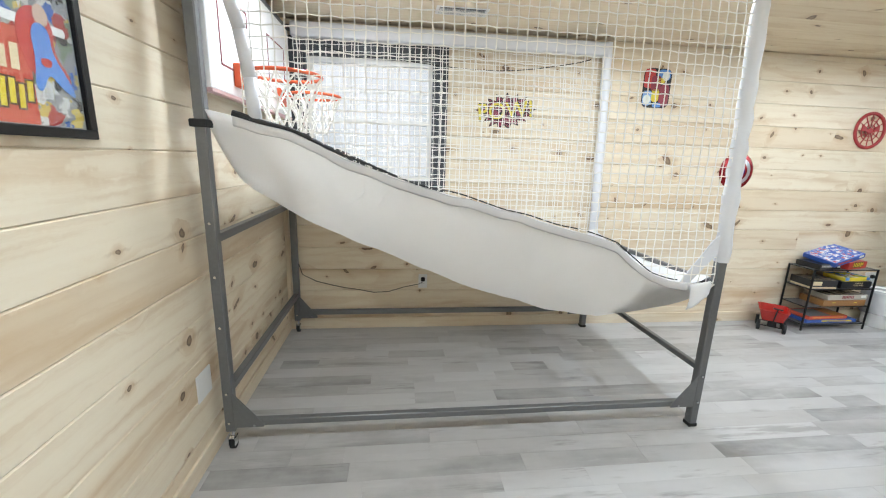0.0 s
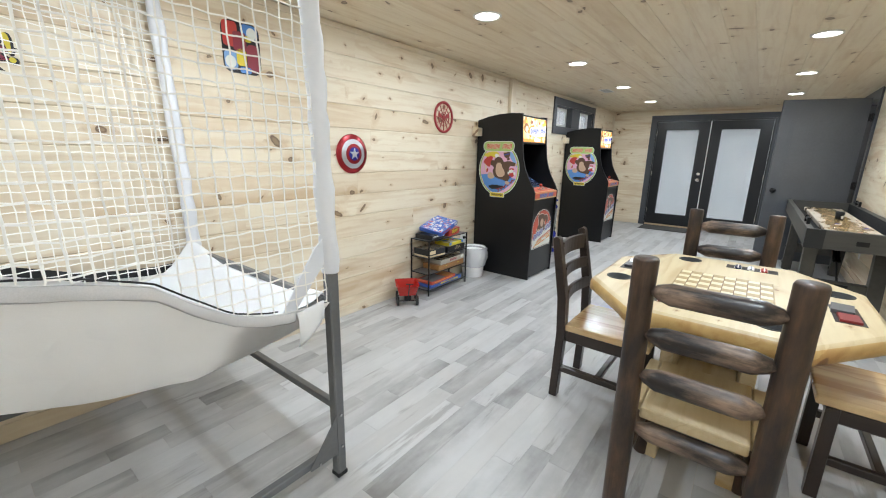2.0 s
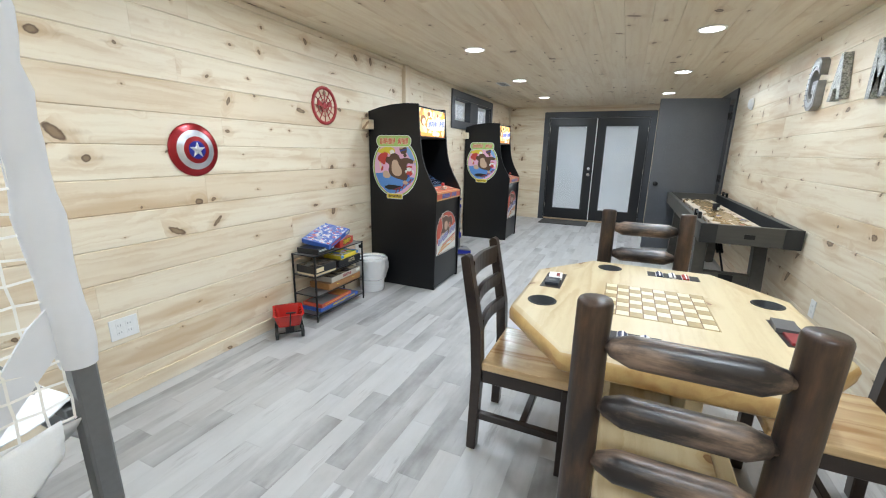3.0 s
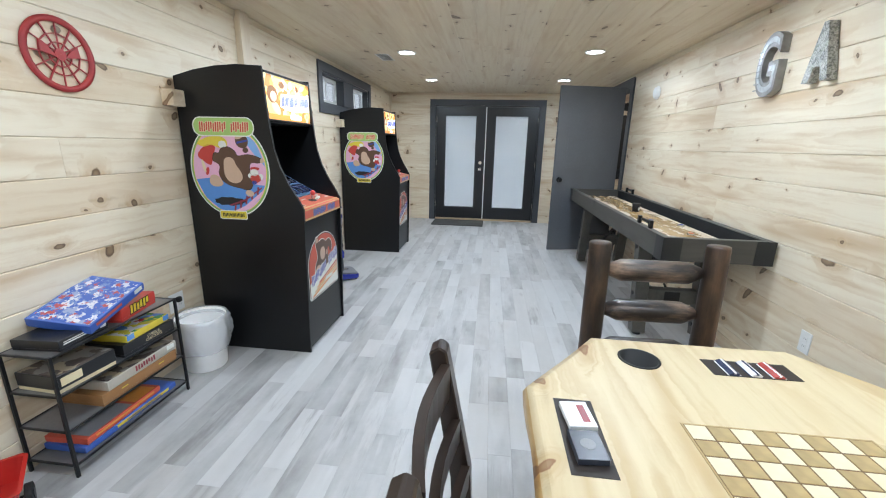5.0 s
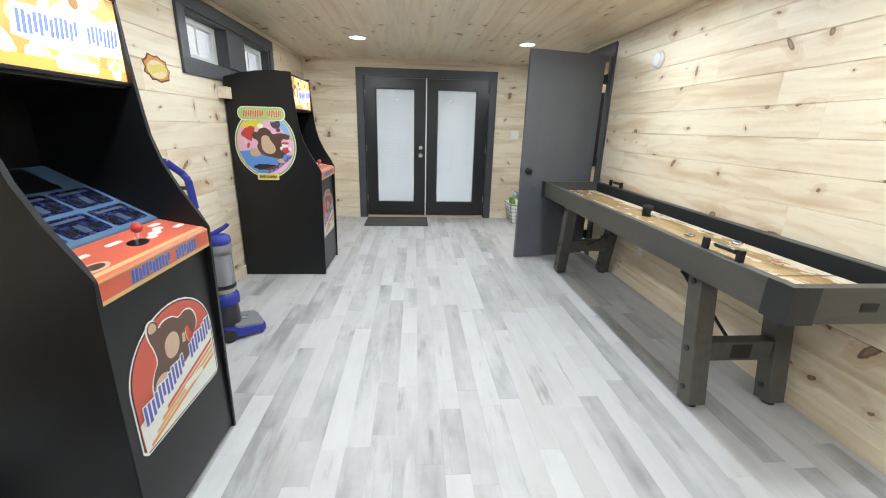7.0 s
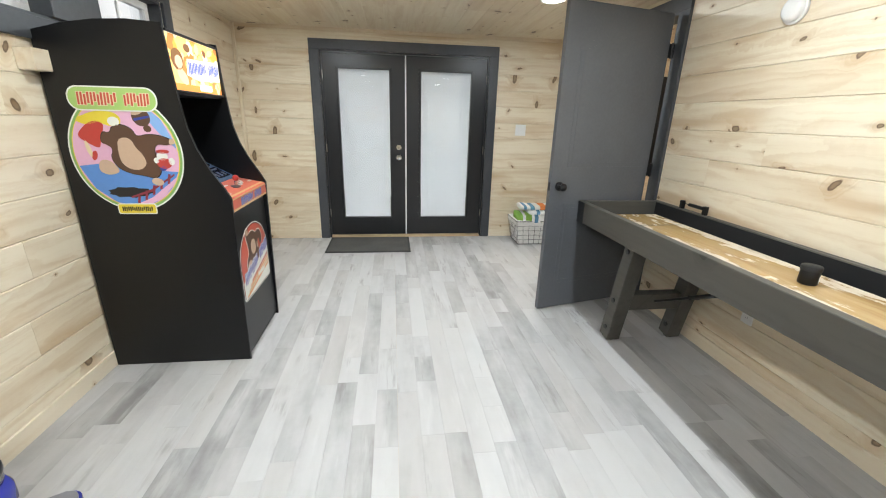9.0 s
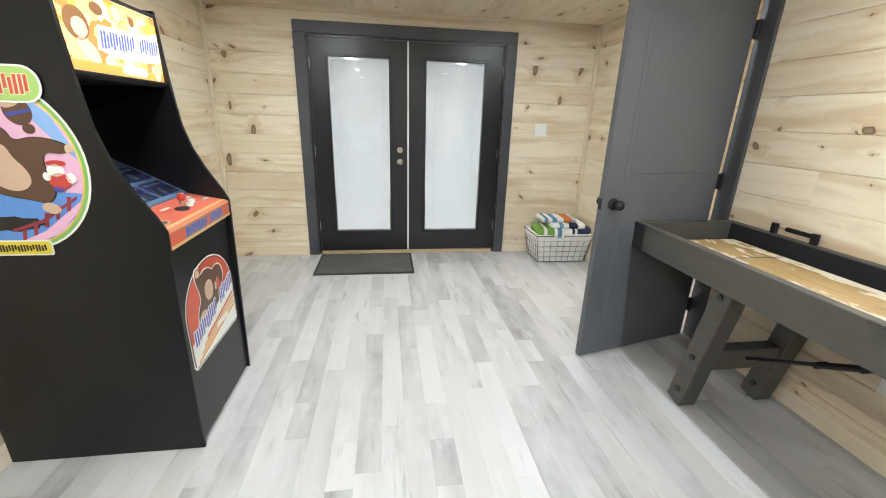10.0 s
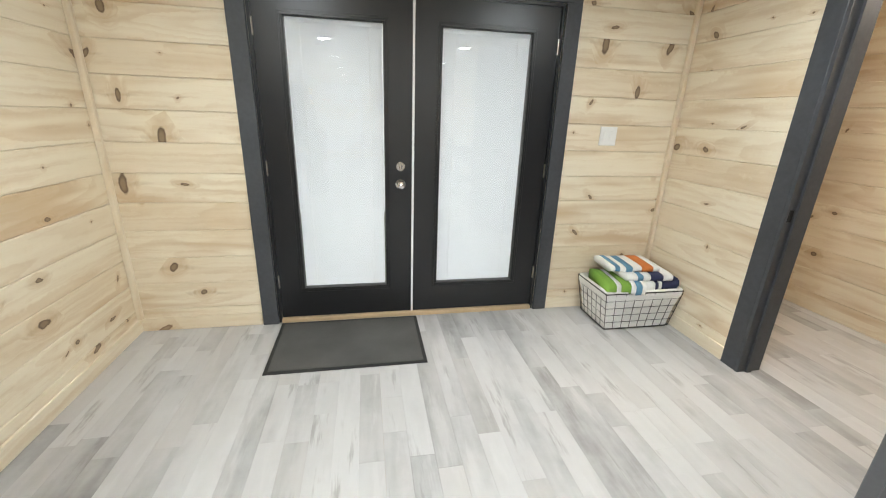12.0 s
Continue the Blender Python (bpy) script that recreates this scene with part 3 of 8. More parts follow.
# side doorway, its casing and the open slab
sd = thing("door_2", "charcoal cased doorway in the plank wall", "doorway", kind="structure")
x0, x1, _, z1 = SDOOR
for a in ((x0 - 0.10, 0.0, x0, z1), (x1, 0.0, x1 + 0.10, z1), (x0 - 0.10, z1, x1 + 0.10, z1 + 0.10)):
    part("casing", B(a[0], Y1 + 0.001, a[1], a[2], Y1 + 0.022, a[3], bevel=0.003), M_DARKTRIM, sd, "charcoal painted casing")
    part("casing", B(a[0], Y1 - TH - 0.022, a[1], a[2], Y1 - TH - 0.001, a[3], bevel=0.003), M_DARKTRIM, sd, "charcoal painted casing")
for a in ((x0, 0.0, x0 + 0.018, z1), (x1 - 0.018, 0.0, x1, z1), (x0 + 0.018, z1 - 0.018, x1 - 0.018, z1)):
    part("jamb", B(a[0], Y1 - TH - 0.02, a[1], a[2], Y1 + 0.02, a[3]), M_DARKTRIM, sd)
part("stop", B(x1 - 0.03, Y1 - 0.07, 0, x1 - 0.0185, Y1 - 0.035, z1 - 0.02), M_DARKTRIM, sd)
part("strike_plate", B(x1 - 0.0215, Y1 - 0.020, 0.92, x1 - 0.0175, Y1 + 0.006, 0.985, bevel=0.001), M_BLACKMETAL, sd, "black strike plate")

od = thing("open_door", "slate grey panelled door standing wide open", "door", (x0 + 0.012, Y1 + 0.012, 0.012), 103.0)
# local x runs from the hinge to the free edge, the panelled face looks to +y
DW, DH, DT = 0.925, 2.11, 0.036
part("slab", B(0.066, -DT / 2, 0, DW, DT / 2, DH, bevel=0.002), M_GREYDOOR, od)


def arch_panel(x0, x1, z0, z1, rise, n=12):
    top = [(x0 + (x1 - x0) * i / n, z1 + rise * math.sin(math.pi * i / n)) for i in range(n + 1)]
    return [(x0, z0), (x1, z0)] + list(reversed(top))


for s in (1, -1):
    for zz0, zz1, rise in ((0.20, 0.82, 0.0), (1.08, 1.86, 0.07)):
        for grow, lift in ((0.0, 0.003), (-0.03, 0.0055)):
            o = arch_panel(0.12 - grow, DW - 0.12 + grow, zz0 - grow, zz1 + grow, rise)
            bm = bmesh.new()
            prism(bm, o, 'y', s * (DT / 2 + 0.0005), s * (DT / 2 + lift))
            bmesh.ops.bevel(bm, geom=bm.edges[:], offset=0.0015, segments=1, affect='EDGES')
            part("panel", bm, M_GREYDOOR, od)
    kb = bmesh.new()
    rod(kb, (DW - 0.07, s * DT / 2, 0.95), (DW - 0.07, s * (DT / 2 + 0.010), 0.95), 0.032, n=24)
    rod(kb, (DW - 0.07, s * (DT / 2 + 0.010), 0.95), (DW - 0.07, s * (DT / 2 + 0.04), 0.95), 0.012, n=16)
    bmesh.ops.create_uvsphere(kb, u_segments=20, v_segments=12, radius=0.028, matrix=Matrix.Translation((DW - 0.07, s * (DT / 2 + 0.055), 0.95)) @ Matrix.Diagonal((1, 0.75, 1, 1)))
    part("knob", kb, M_BLACKMETAL, od, "matte black door knob", True)
part("latch", B(DW - 0.0005, -0.012, 0.92, DW + 0.002, 0.012, 0.98), M_BLACKMETAL, od, "black latch plate")
for hz in (0.22, 1.05, 1.88):
    hb_ = rod(bmesh.new(), (0.030, 0.012, hz - 0.05), (0.030, 0.012, hz + 0.05), 0.009, n=10)
    box(hb_, -0.002, 0.003, hz - 0.045, 0.072, 0.010, hz + 0.045)
    part("hinge", hb_, M_BLACKMETAL, od, "black butt hinge")

# the small room beyond the doorway
YB = -4.95
for name, b in (("wall_beyond_south", (7.6, YB - 0.1, 0, LX + TH, YB, ZC + 0.1)), ("wall_beyond_east", (LX, YB, 0, LX + TH, Y1 - TH, ZC + 0.1)), ("wall_beyond_west", (7.5, YB - 0.1, 0, 7.6, Y1 - TH, ZC + 0.1))):
    tagged(part(name, B(*b), M_GAP), "knotty pine plank wall of the next room", "wall", kind="structure")
tagged(part("ceiling_beyond", B(7.5, YB - 0.1, ZC, LX + TH, Y1 - TH, ZC + 0.1), M_TRIMW), "pine ceiling of the next room", "ceiling", kind="structure")
tv = thing("wall_tv", "flat black panel hung on the wall", "television", (LX - 0.02, -4.45, 1.39))
part("screen", B(-0.06, -0.40, -0.535, -0.02, 0.40, 0.535, bevel=0.004), M_BLACK, tv)
part("wall_bracket", B(-0.02, -0.12, -0.12, 0.0, 0.12, 0.12), M_BLACKMETAL, tv)

# ---- hoop game ----
M_NET = plain("white_cord", (0.85, 0.83, 0.78), 0.8, vary=0.05, bumps=0.0)
M_SLEEVE = plain("white_vinyl_sleeve", (0.70, 0.71, 0.74), 0.4, grain=25, vary=0.05, bumps=0.5)
M_ORANGE = plain("orange_steel", (0.62, 0.10, 0.03), 0.4)
M_BOARD = plain("white_backboard", (0.80, 0.80, 0.80), 0.35, vary=0.03, bumps=0.02)
M_REDLINE = plain("dark_red_line", (0.22, 0.05, 0.06), 0.5)
M_RUBBER = plain("black_rubber", (0.015, 0.015, 0.015), 0.7)
HX0, HX1, HYF, HYB, HZT = 0.078, 2.43, -1.36, -0.065, 2.215
hoop = thing("hoop_game", "double basketball arcade game, grey frame, cloth ramp", "arcade game", (0, 0, 0))


def lerp_curve(pts, x):
    return float(np.interp(x, [p[0] for p in pts], [p[1] for p in pts]))


RIM = [(0.08, 1.53), (0.25, 1.497), (0.446, 1.443), (0.646, 1.348), (0.93, 1.25), (1.26, 1.170), (1.55, 1.088), (1.79, 1.028), (1.86, 1.006), (1.94, 0.94), (2.05, 0.862), (2.16, 0.825), (2.23, 0.812), (2.40, 0.80)]
RIM_FAR = [(0.08, 1.47), (0.446, 1.36), (0.93, 1.14), (1.40, 0.92), (1.675, 0.80), (1.94, 0.705), (2.20, 0.675), (2.40, 0.69)]
BELLY = [(0.08, 1.156), (0.35, 0.987), (0.65, 0.855), (0.95, 0.731), (1.25, 0.600), (1.55, 0.509), (1.80, 0.431), (2.05, 0.399), (2.25, 0.439), (2.42, 0.489)]
T = 0.044


def rim_z(x, y):
    """Height of the ramp's rim on the near or the far side."""
    return lerp_curve(RIM if y < -0.7 else RIM_FAR, x)


for x, y, cast in ((HX0, HYF, True), (HX0, HYB, True), (HX1, HYF, False), (HX1, HYB, False)):
    part("post", B(x - T / 2, y - T / 2, 0.10 if cast else 0.0, x + T / 2, y + T / 2, HZT if cast else 1.02, bevel=0.005), M_STEEL, hoop, "grey steel tube")
    if cast:
        cb = bmesh.new()
        rod(cb, (x, y, 0.062), (x, y, 0.10), 0.010, n=10)
        box(cb, x - 0.016, y - 0.02, 0.026, x - 0.013, y + 0.02, 0.066)
        box(cb, x + 0.013, y - 0.02, 0.026, x + 0.016, y + 0.02, 0.066)
        box(cb, x - 0.016, y - 0.02, 0.062, x + 0.016, y + 0.02, 0.066)
        c = part("caster", cb, M_CHROME, hoop, "zinc plated caster fork")
        wb = bmesh.new()
        rod(wb, (x - 0.011, y + 0.006, 0.026), (x + 0.011, y + 0.006, 0.026), 0.026, n=20)
        part("wheel", wb, M_RUBBER, c, "black rubber wheel")
    else:
        part("foot_cap", B(x - T / 2 - 0.002, y - T / 2 - 0.002, 0, x + T / 2 + 0.002, y + T / 2 + 0.002, 0.02, bevel=0.002), M_RUBBER, hoop)
for a, b, w in (((HX0 + T / 2, HYF, 0.14), (HX1 - T / 2, HYF, 0.14), 0.032), ((HX0 + T / 2, HYB, 0.165), (HX1 - T / 2, HYB, 0.165), 0.036),
                ((HX0, HYF + T / 2, 1.012), (HX0, HYB - T / 2, 1.012), 0.036), ((HX0, HYF + T / 2, 0.31), (HX0, HYB - T / 2, 0.31), 0.036),
                ((HX1, HYF + T / 2, 0.335), (HX1, HYB - T / 2, 0.335), 0.03), ((HX1 - 0.02, HYF + T / 2, 0.80), (HX1 - 0.02, HYB - T / 2, 0.80), 0.026),
                ((HX0 + T / 2, HYF, HZT - 0.02), (HX1 - 0.06, HYF, HZT - 0.02), 0.036), ((HX0 + T / 2, HYB, HZT - 0.02), (HX1 - 0.06, HYB, HZT - 0.02), 0.036),
                ((HX0, HYF + T / 2, HZT - 0.02), (HX0, HYB - T / 2, HZT - 0.02), 0.036)):
    part("rail", bar(bmesh.new(), a, b, w, w), M_STEEL, hoop, "grey steel tube")
for x, y, s in ((HX0, HYF, 1), (HX0, HYB, 1), (HX1, HYF, -1), (HX1, HYB, -1)):
    bm = bmesh.new()
    prism(bm, [(x + s * T / 2, 0.125), (x + s * (T / 2 + 0.13), 0.125), (x + s * (T / 2 + 0.13), 0.14), (x + s * T / 2, 0.305)], 'y', y - T / 2 - 0.003, y - T / 2 + 0.0005)
    part("gusset", bm, M_STEEL, hoop, "folded steel corner plate")
    for k, (dx, dz) in enumerate(((0.0, 0.30), (0.11, 0.135), (0.0, 0.15))):
        part("bolt", rod(bmesh.new(), (x + s * dx, y - T / 2 - 0.007, dz), (x + s * dx, y - T / 2, dz), 0.006, n=8), M_CHROME, hoop)
for z in (0.62, 0.85, 1.08):
    part("bolt", rod(bmesh.new(), (HX0, HYF - T / 2 - 0.004, z), (HX0, HYF - T / 2, z), 0.006, n=8), M_CHROME, hoop)
part("clamp", B(HX0 - 0.035, HYF - 0.035, 1.46, HX0 + 0.03, HYF + 0.03, 1.49, bevel=0.004), M_RUBBER, hoop, "black clamp")


LEAN = 0.036


def sleeve(z0, z1, x, y, seed):
    """A wrinkled vinyl tube round a post."""
    rng = random.Random(seed)
    bm = bmesh.new()
    n, prof, z = 16, [], z0
    while z < z1:
        prof.append((0.034 + rng.uniform(-0.003, 0.003), z))
        z += 0.045
    prof.append((0.033, z1))
    lathe(bm, prof, n, (x, y, 0))
    for v in bm.verts:
        d = noise.noise(v.co * 14.0) * 0.006
        o = Vector((v.co.x - x, v.co.y - y, 0)).normalized()
        v.co += o * d
        v.co.x -= LEAN * max(0.0, v.co.z - 0.95)
    return bm


part("post_sleeve", sleeve(0.915, HZT + 0.02, HX1, HYF, 1), M_SLEEVE, hoop, "wrinkled white vinyl sleeve", True)
part("post_sleeve", sleeve(0.78, HZT + 0.02, HX1, HYB, 2), M_SLEEVE, hoop, "wrinkled white vinyl sleeve", True)
for y in (HYF, HYB):
    bm = B(HX0 + 0.05, y - 0.036, HZT - 0.075, HX1 - 0.055, y + 0.036, HZT + 0.018, bevel=0.012, seg=2)
    part("rail_sleeve", bm, M_SLEEVE, hoop, "white vinyl rail sleeve", True)
# strap that ties the ramp to the front post
bm = bmesh.new()
prism(bm, [(2.20, 0.785), (2.25, 0.785), (2.425, 0.99), (2.425, 1.08), (2.36, 1.02)], 'y', HYF - 0.012, HYF - 0.006)
part("strap", bm, M_SLEEVE, hoop, "grey cloth tie strap")

# ramp: one sheet slung like a hammock between the two rims
YN, YF, VB = HYF - 0.016, HYB + 0.016, 0.539


def ramp_z(x, v):
    """Height of the slung sheet at x; v runs from the near rim to the far one."""
    zb = lerp_curve(BELLY, x)
    zr = lerp_curve(RIM, x) if v < VB else lerp_curve(RIM_FAR, x)
    k = 1 - v / VB if v < VB else (v - VB) / (1 - VB)
    return zr + (zb - zr) * (1 - k ** 2.18)


bm = bmesh.new()
NX, NV, ramp_rows = 92, 48, []
for i in range(NX + 1):
    x = 0.09 + (2.41 - 0.09) * i / NX
    row = []
    for j in range(NV + 1):
        v = j / NV
        hold = min(1.0, 14 * min(v, 1 - v))
        crease = 0.016 * (1 - abs(noise.noise((x * 4.2 - v * 4.5, x * 1.2 + v * 2.6, 9.0)))) ** 5 + 0.012 * math.sin((x - 0.55 * v) * 17 + 5.0 * noise.noise((x * 1.6, v * 2.0, 6.0))) * max(0.0, noise.noise((x * 1.7, v * 2.5, 2.0)) + 0.35)
        w = 0.012 * noise.noise((x * 3.2, v * 5.0, 1.0)) + 0.005 * noise.noise((x * 9 - v * 6, v * 9, 4.0)) + crease
        row.append(bm.verts.new((x, YN + (YF - YN) * v + w * hold * (-1.2 if v < VB else 1.2) * abs(v - VB) * 2, ramp_z(x, v) + 0.6 * w * hold)))
    ramp_rows.append(row)
for p, q in zip(ramp_rows, ramp_rows[1:]):
    for j in range(NV):
        bm.faces.new((p[j], p[j + 1], q[j + 1], q[j]))
ramp_ob = part("cloth_ramp", bm, M_CLOTH, hoop, "sagging pale grey cloth ramp", True)
md = ramp_ob.modifiers.new("thickness", 'SOLIDIFY')
md.thickness = 0.003
for yy, s in ((YN, -1), (YF, 1)):
    # hem and dark edge binding
    hem, edge = bmesh.new(), bmesh.new()
    pts = []
    for i in range(121):
        xa = 0.20 + 2.06 * i / 120
        pts.append((xa, rim_z(xa, yy) + 0.012 * noise.noise((xa * 9, 1, 1)), 0.004 + 0.003 * noise.noise((xa * 7, 3, 1))))
    loops = [[hem.verts.new((xa, yy + s * (d + o), z - h)) for o, h in ((0.0, 0.0), (0.003, 0.003), (0.003, 0.034 + 0.008 * noise.noise((xa * 5, 4, 4))), (0.0, 0.040))] for xa, z, d in pts]
    for p, q in zip(loops, loops[1:]):
        for k in range(4):
            hem.faces.new((p[k], p[(k + 1) % 4], q[(k + 1) % 4], q[k]))
    hem.faces.new(loops[0])
    hem.faces.new(loops[-1])
    for i in range(60):
        xa, xb = 0.20 + 2.0 * i / 60, 0.20 + 2.0 * (i + 1) / 60
        za, zb = rim_z(xa, yy), rim_z(xb, yy)
        rod(edge, (xa, yy, za + 0.010 + 0.010 * noise.noise((xa * 5, 7, 1))), (xb, yy, zb + 0.010 + 0.010 * noise.noise((xb * 5, 7, 1))), 0.0028 + 0.014 * max(0, 0.9 - xa), n=6, caps=False)
    part("hem", hem, plain("grey_hem", (0.58, 0.57, 0.57), 0.8, grain=300, bumps=0.3), hoop, "darker grey hem", True)
    part("edge_binding", edge, M_RUBBER, hoop, "black edge binding")
# black webbing along the far rim
wb_ = bmesh.new()
rows = []
for i in range(61):
    xa = 0.20 + 2.20 * i / 60
    z = rim_z(xa, HYB) + 0.004 * noise.noise((xa * 8, 2, 2))
    rows.append([wb_.verts.new((xa, HYB + 0.012 + 0.006 * noise.noise((xa * 4, 5, 2)) + o, z + h)) for o, h in ((0.0, -0.01), (0.003, -0.01), (0.003, 0.045), (0.0, 0.045))])
for p, q in zip(rows, rows[1:]):
    for k in range(4):
        wb_.faces.new((p[k], p[(k + 1) % 4], q[(k + 1) % 4], q[k]))
wb_.faces.new(rows[0])
wb_.faces.new(rows[-1])
part("webbing", wb_, M_RUBBER, hoop, "black webbing along the far rim")
# white flap over the front bar
bm = bmesh.new()
rows = []
for i in range(25):
    v = i / 24
    y = HYF + 0.03 + (HYB - HYF - 0.05) * v
    peak = 0.815 - 0.045 * math.sin(math.pi * v) + 0.02 * v ** 2
    prof = [(2.08, ramp_z(2.08, 0.02 + 0.95 * v) + 0.012), (2.20, ramp_z(2.20, 0.02 + 0.95 * v) + 0.016), (2.30, 0.35 * peak + 0.65 * ramp_z(2.30, 0.02 + 0.95 * v)), (2.375, peak - 0.01), (2.405, peak + 0.018), (2.435, peak + 0.008), (2.447, peak - 0.05), (2.43, peak - 0.11)]
    rows.append([bm.verts.new((x + 0.012 * noise.noise((v * 7, k * 0.5, 2)), y, z + 0.014 * noise.noise((v * 9, k * 0.8, 9)))) for k, (x, z) in enumerate(prof)])
for p, q in zip(rows, rows[1:]):
    for j in range(7):
        bm.faces.new((p[j], p[j + 1], q[j + 1], q[j]))
fl = part("front_flap", bm, plain("white_cloth", (0.78, 0.79, 0.80), 0.75, grain=300, vary=0.04, bumps=0.3), hoop, "white cloth flap rolled over the bar", True)
md = fl.modifiers.new("thickness", 'SOLIDIFY')
md.thickness = 0.003
sb = fl.modifiers.new("smooth", 'SUBSURF')
sb.levels = sb.render_levels = 1


bm = bmesh.new()
rows = []
for i in range(9):
    k = i / 8
    rows.append([bm.verts.new((2.262 + 0.110 * u + 0.012 * k * math.sin(5 * u), YN - 0.014 - 0.012 * math.sin(3.1 * k) - 0.010 * noise.noise((u * 4, k * 3, 3.0)), 0.825 - 0.13 * k * (1.0 - 0.35 * u) - 0.02 * (1 - u))) for u in (0.0, 0.25, 0.5, 0.75, 1.0)])
for p, q in zip(rows, rows[1:]):
    for j in range(4):
        bm.faces.new((p[j], p[j + 1], q[j + 1], q[j]))
tail = part("flap_tail", bm, fl.data.materials[0], hoop, "loose white cloth corner", True)
md = tail.modifiers.new("thickness", 'SOLIDIFY')
md.thickness = 0.002


def cord_net(y, x0, x1, cell, seed, sag):
    """Knotted netting from the rim up to the top rail, as thin cords."""
    bm = bmesh.new()
    nx = int((x1 - x0) / cell)
    nz = int((HZT - 0.66) / cell)

    def at(i, j):
        x = x0 + (x1 - x0) * i / nx
        z = HZT - 0.03 - j * cell
        w = 0.004 * noise.noise((x * 9, z * 9, seed)) + 0.002 * (1 if (i + j) % 2 else -1)
        b = sag * math.sin(math.pi * i / nx) * min(1.0, j / 8)
        return Vector((x + 0.6 * w - LEAN * max(0.0, z - 0.95) * max(0.0, i / nx - 0.5) * 2, y + b + 0.012 * noise.noise((x * 3, z * 3, seed + 4)), z + w - 0.02 * sag * 8 * math.sin(math.pi * i / nx)))

    def cord(a, b, r=0.0029):
        d = (b - a).normalized()
        u = d.cross(Vector((0.3, 0.9, 0.1))).normalized()
        v = d.cross(u)
        ra = [bm.verts.new(a + (u * math.cos(q) + v * math.sin(q)) * r) for q in (0, 2.094, 4.189)]
        rb = [bm.verts.new(b + (u * math.cos(q) + v * math.sin(q)) * r) for q in (0, 2.094, 4.189)]
        for k in range(3):
            bm.faces.new((ra[k], ra[(k + 1) % 3], rb[(k + 1) % 3], rb[k]))

    for i in range(nx + 1):
        for j in range(nz + 1):
            p = at(i, j)
            if p.z < rim_z(p.x, y) + 0.005:
                continue
            if i < nx:
                q = at(i + 1, j)
                if q.z > rim_z(q.x, y) + 0.005:
                    cord(p, q)
            q = at(i, j + 1)
            if q.z < rim_z(q.x, y):
                q = Vector((q.x, q.y, rim_z(q.x, y) + 0.004))
            cord(p, q)
    return bm


tagged(part("side_net", cord_net(HYF - 0.005, 0.24, HX1 - 0.03, 0.043, 1, -0.02), M_NET, hoop, "white cord netting"), kind="stuff")
tagged(part("side_net", cord_net(HYB + 0.005, 0.14, HX1 - 0.03, 0.043, 5, -0.10), M_NET, hoop, "white cord netting"), kind="stuff")
# bent white pole at the net's rear edge
bm = bmesh.new()
pts = [(0.28, 1.49), (0.27, 1.65), (0.245, 1.82), (0.205, 1.97), (0.15, 2.09), (0.10, 2.18)]
for (xa, za), (xb, zb) in zip(pts, pts[1:]):
    rod(bm, (xa, HYF, za), (xb, HYF, zb), 0.026, n=12)
part("net_pole", bm, M_SLEEVE, hoop, "bent pole in a white sleeve", True)
bm = bmesh.new()
for k in range(24):
    xa, xb = 0.35 + 1.9 * k / 24, 0.35 + 1.9 * (k + 1) / 24
    f = lambda x: 2.10 - 0.10 * math.sin(math.pi * (x - 0.35) / 1.9) ** 0.7 - 0.01 * math.sin(x * 5)
    rod(bm, (xa, HYB - 0.02, f(xa)), (xb, HYB - 0.02, f(xb)), 0.003, n=6, caps=False)
part("cable", bm, M_RUBBER, hoop, "thin black cable sagging along the net")

bb = part("backboard", B(0.085, HYF + 0.03, 1.615, 0.115, HYB - 0.03, HZT - 0.05, bevel=0.004), M_BOARD, hoop, "white backboard with red outlines")
part("board_edge", B(0.083, HYF + 0.03, 1.600, 0.118, HYB - 0.03, 1.615, bevel=0.002), plain("pink_band", (0.55, 0.36, 0.36), 0.5), bb)
RINGY = (-1.05, -0.40)
for yc in RINGY:
    frame_bars("target_square", yc - 0.17, yc + 0.17, 1.72, 2.02, 0.008, 0.1152, 0.1172, M_REDLINE, bb, axis='x')
    rg = bmesh.new()
    lathe(rg, [(0.162 + 0.0085 * math.cos(0.7854 * k), 1.72 + 0.0085 * math.sin(0.7854 * k)) for k in range(9)], 40, (0.325, yc, 0))
    bmesh.ops.remove_doubles(rg, verts=rg.verts, dist=0.0001)
    rr = part("hoop_ring", rg, M_ORANGE, hoop, "orange steel rim", True)
    mb = B(0.116, yc - 0.05, 1.655, 0.15, yc + 0.05, 1.755, bevel=0.004)
    bar(mb, (0.15, yc - 0.03, 1.72), (0.168, yc - 0.02, 1.72), 0.02, 0.02)
    bar(mb, (0.15, yc + 0.03, 1.72), (0.168, yc + 0.02, 1.72), 0.02, 0.02)
    part("mount", mb, M_ORANGE, rr)
    nb = bmesh.new()
    for k in range(12):
        for lv in range(4):
            r0, r1 = 0.160 - 0.022 * lv, 0.160 - 0.022 * (lv + 1)
            za, zb = 1.715 - 0.055 * lv, 1.715 - 0.055 * (lv + 1)
            o = 0.5 * (lv % 2)
            for sgn in (0.5, -0.5):
                a, b = 6.28318 * (k + o) / 12, 6.28318 * (k + o + sgn) / 12
                rod(nb, (0.325 + r0 * math.cos(a), yc + r0 * math.sin(a), za), (0.325 + r1 * math.cos(b), yc + r1 * math.sin(b), zb), 0.004, n=5, caps=False)
    part("hoop_net", nb, M_NET, rr, "white string net")

# ---- game table and chairs ----
TX, TY, TZ = 3.833, -2.537, 0.768


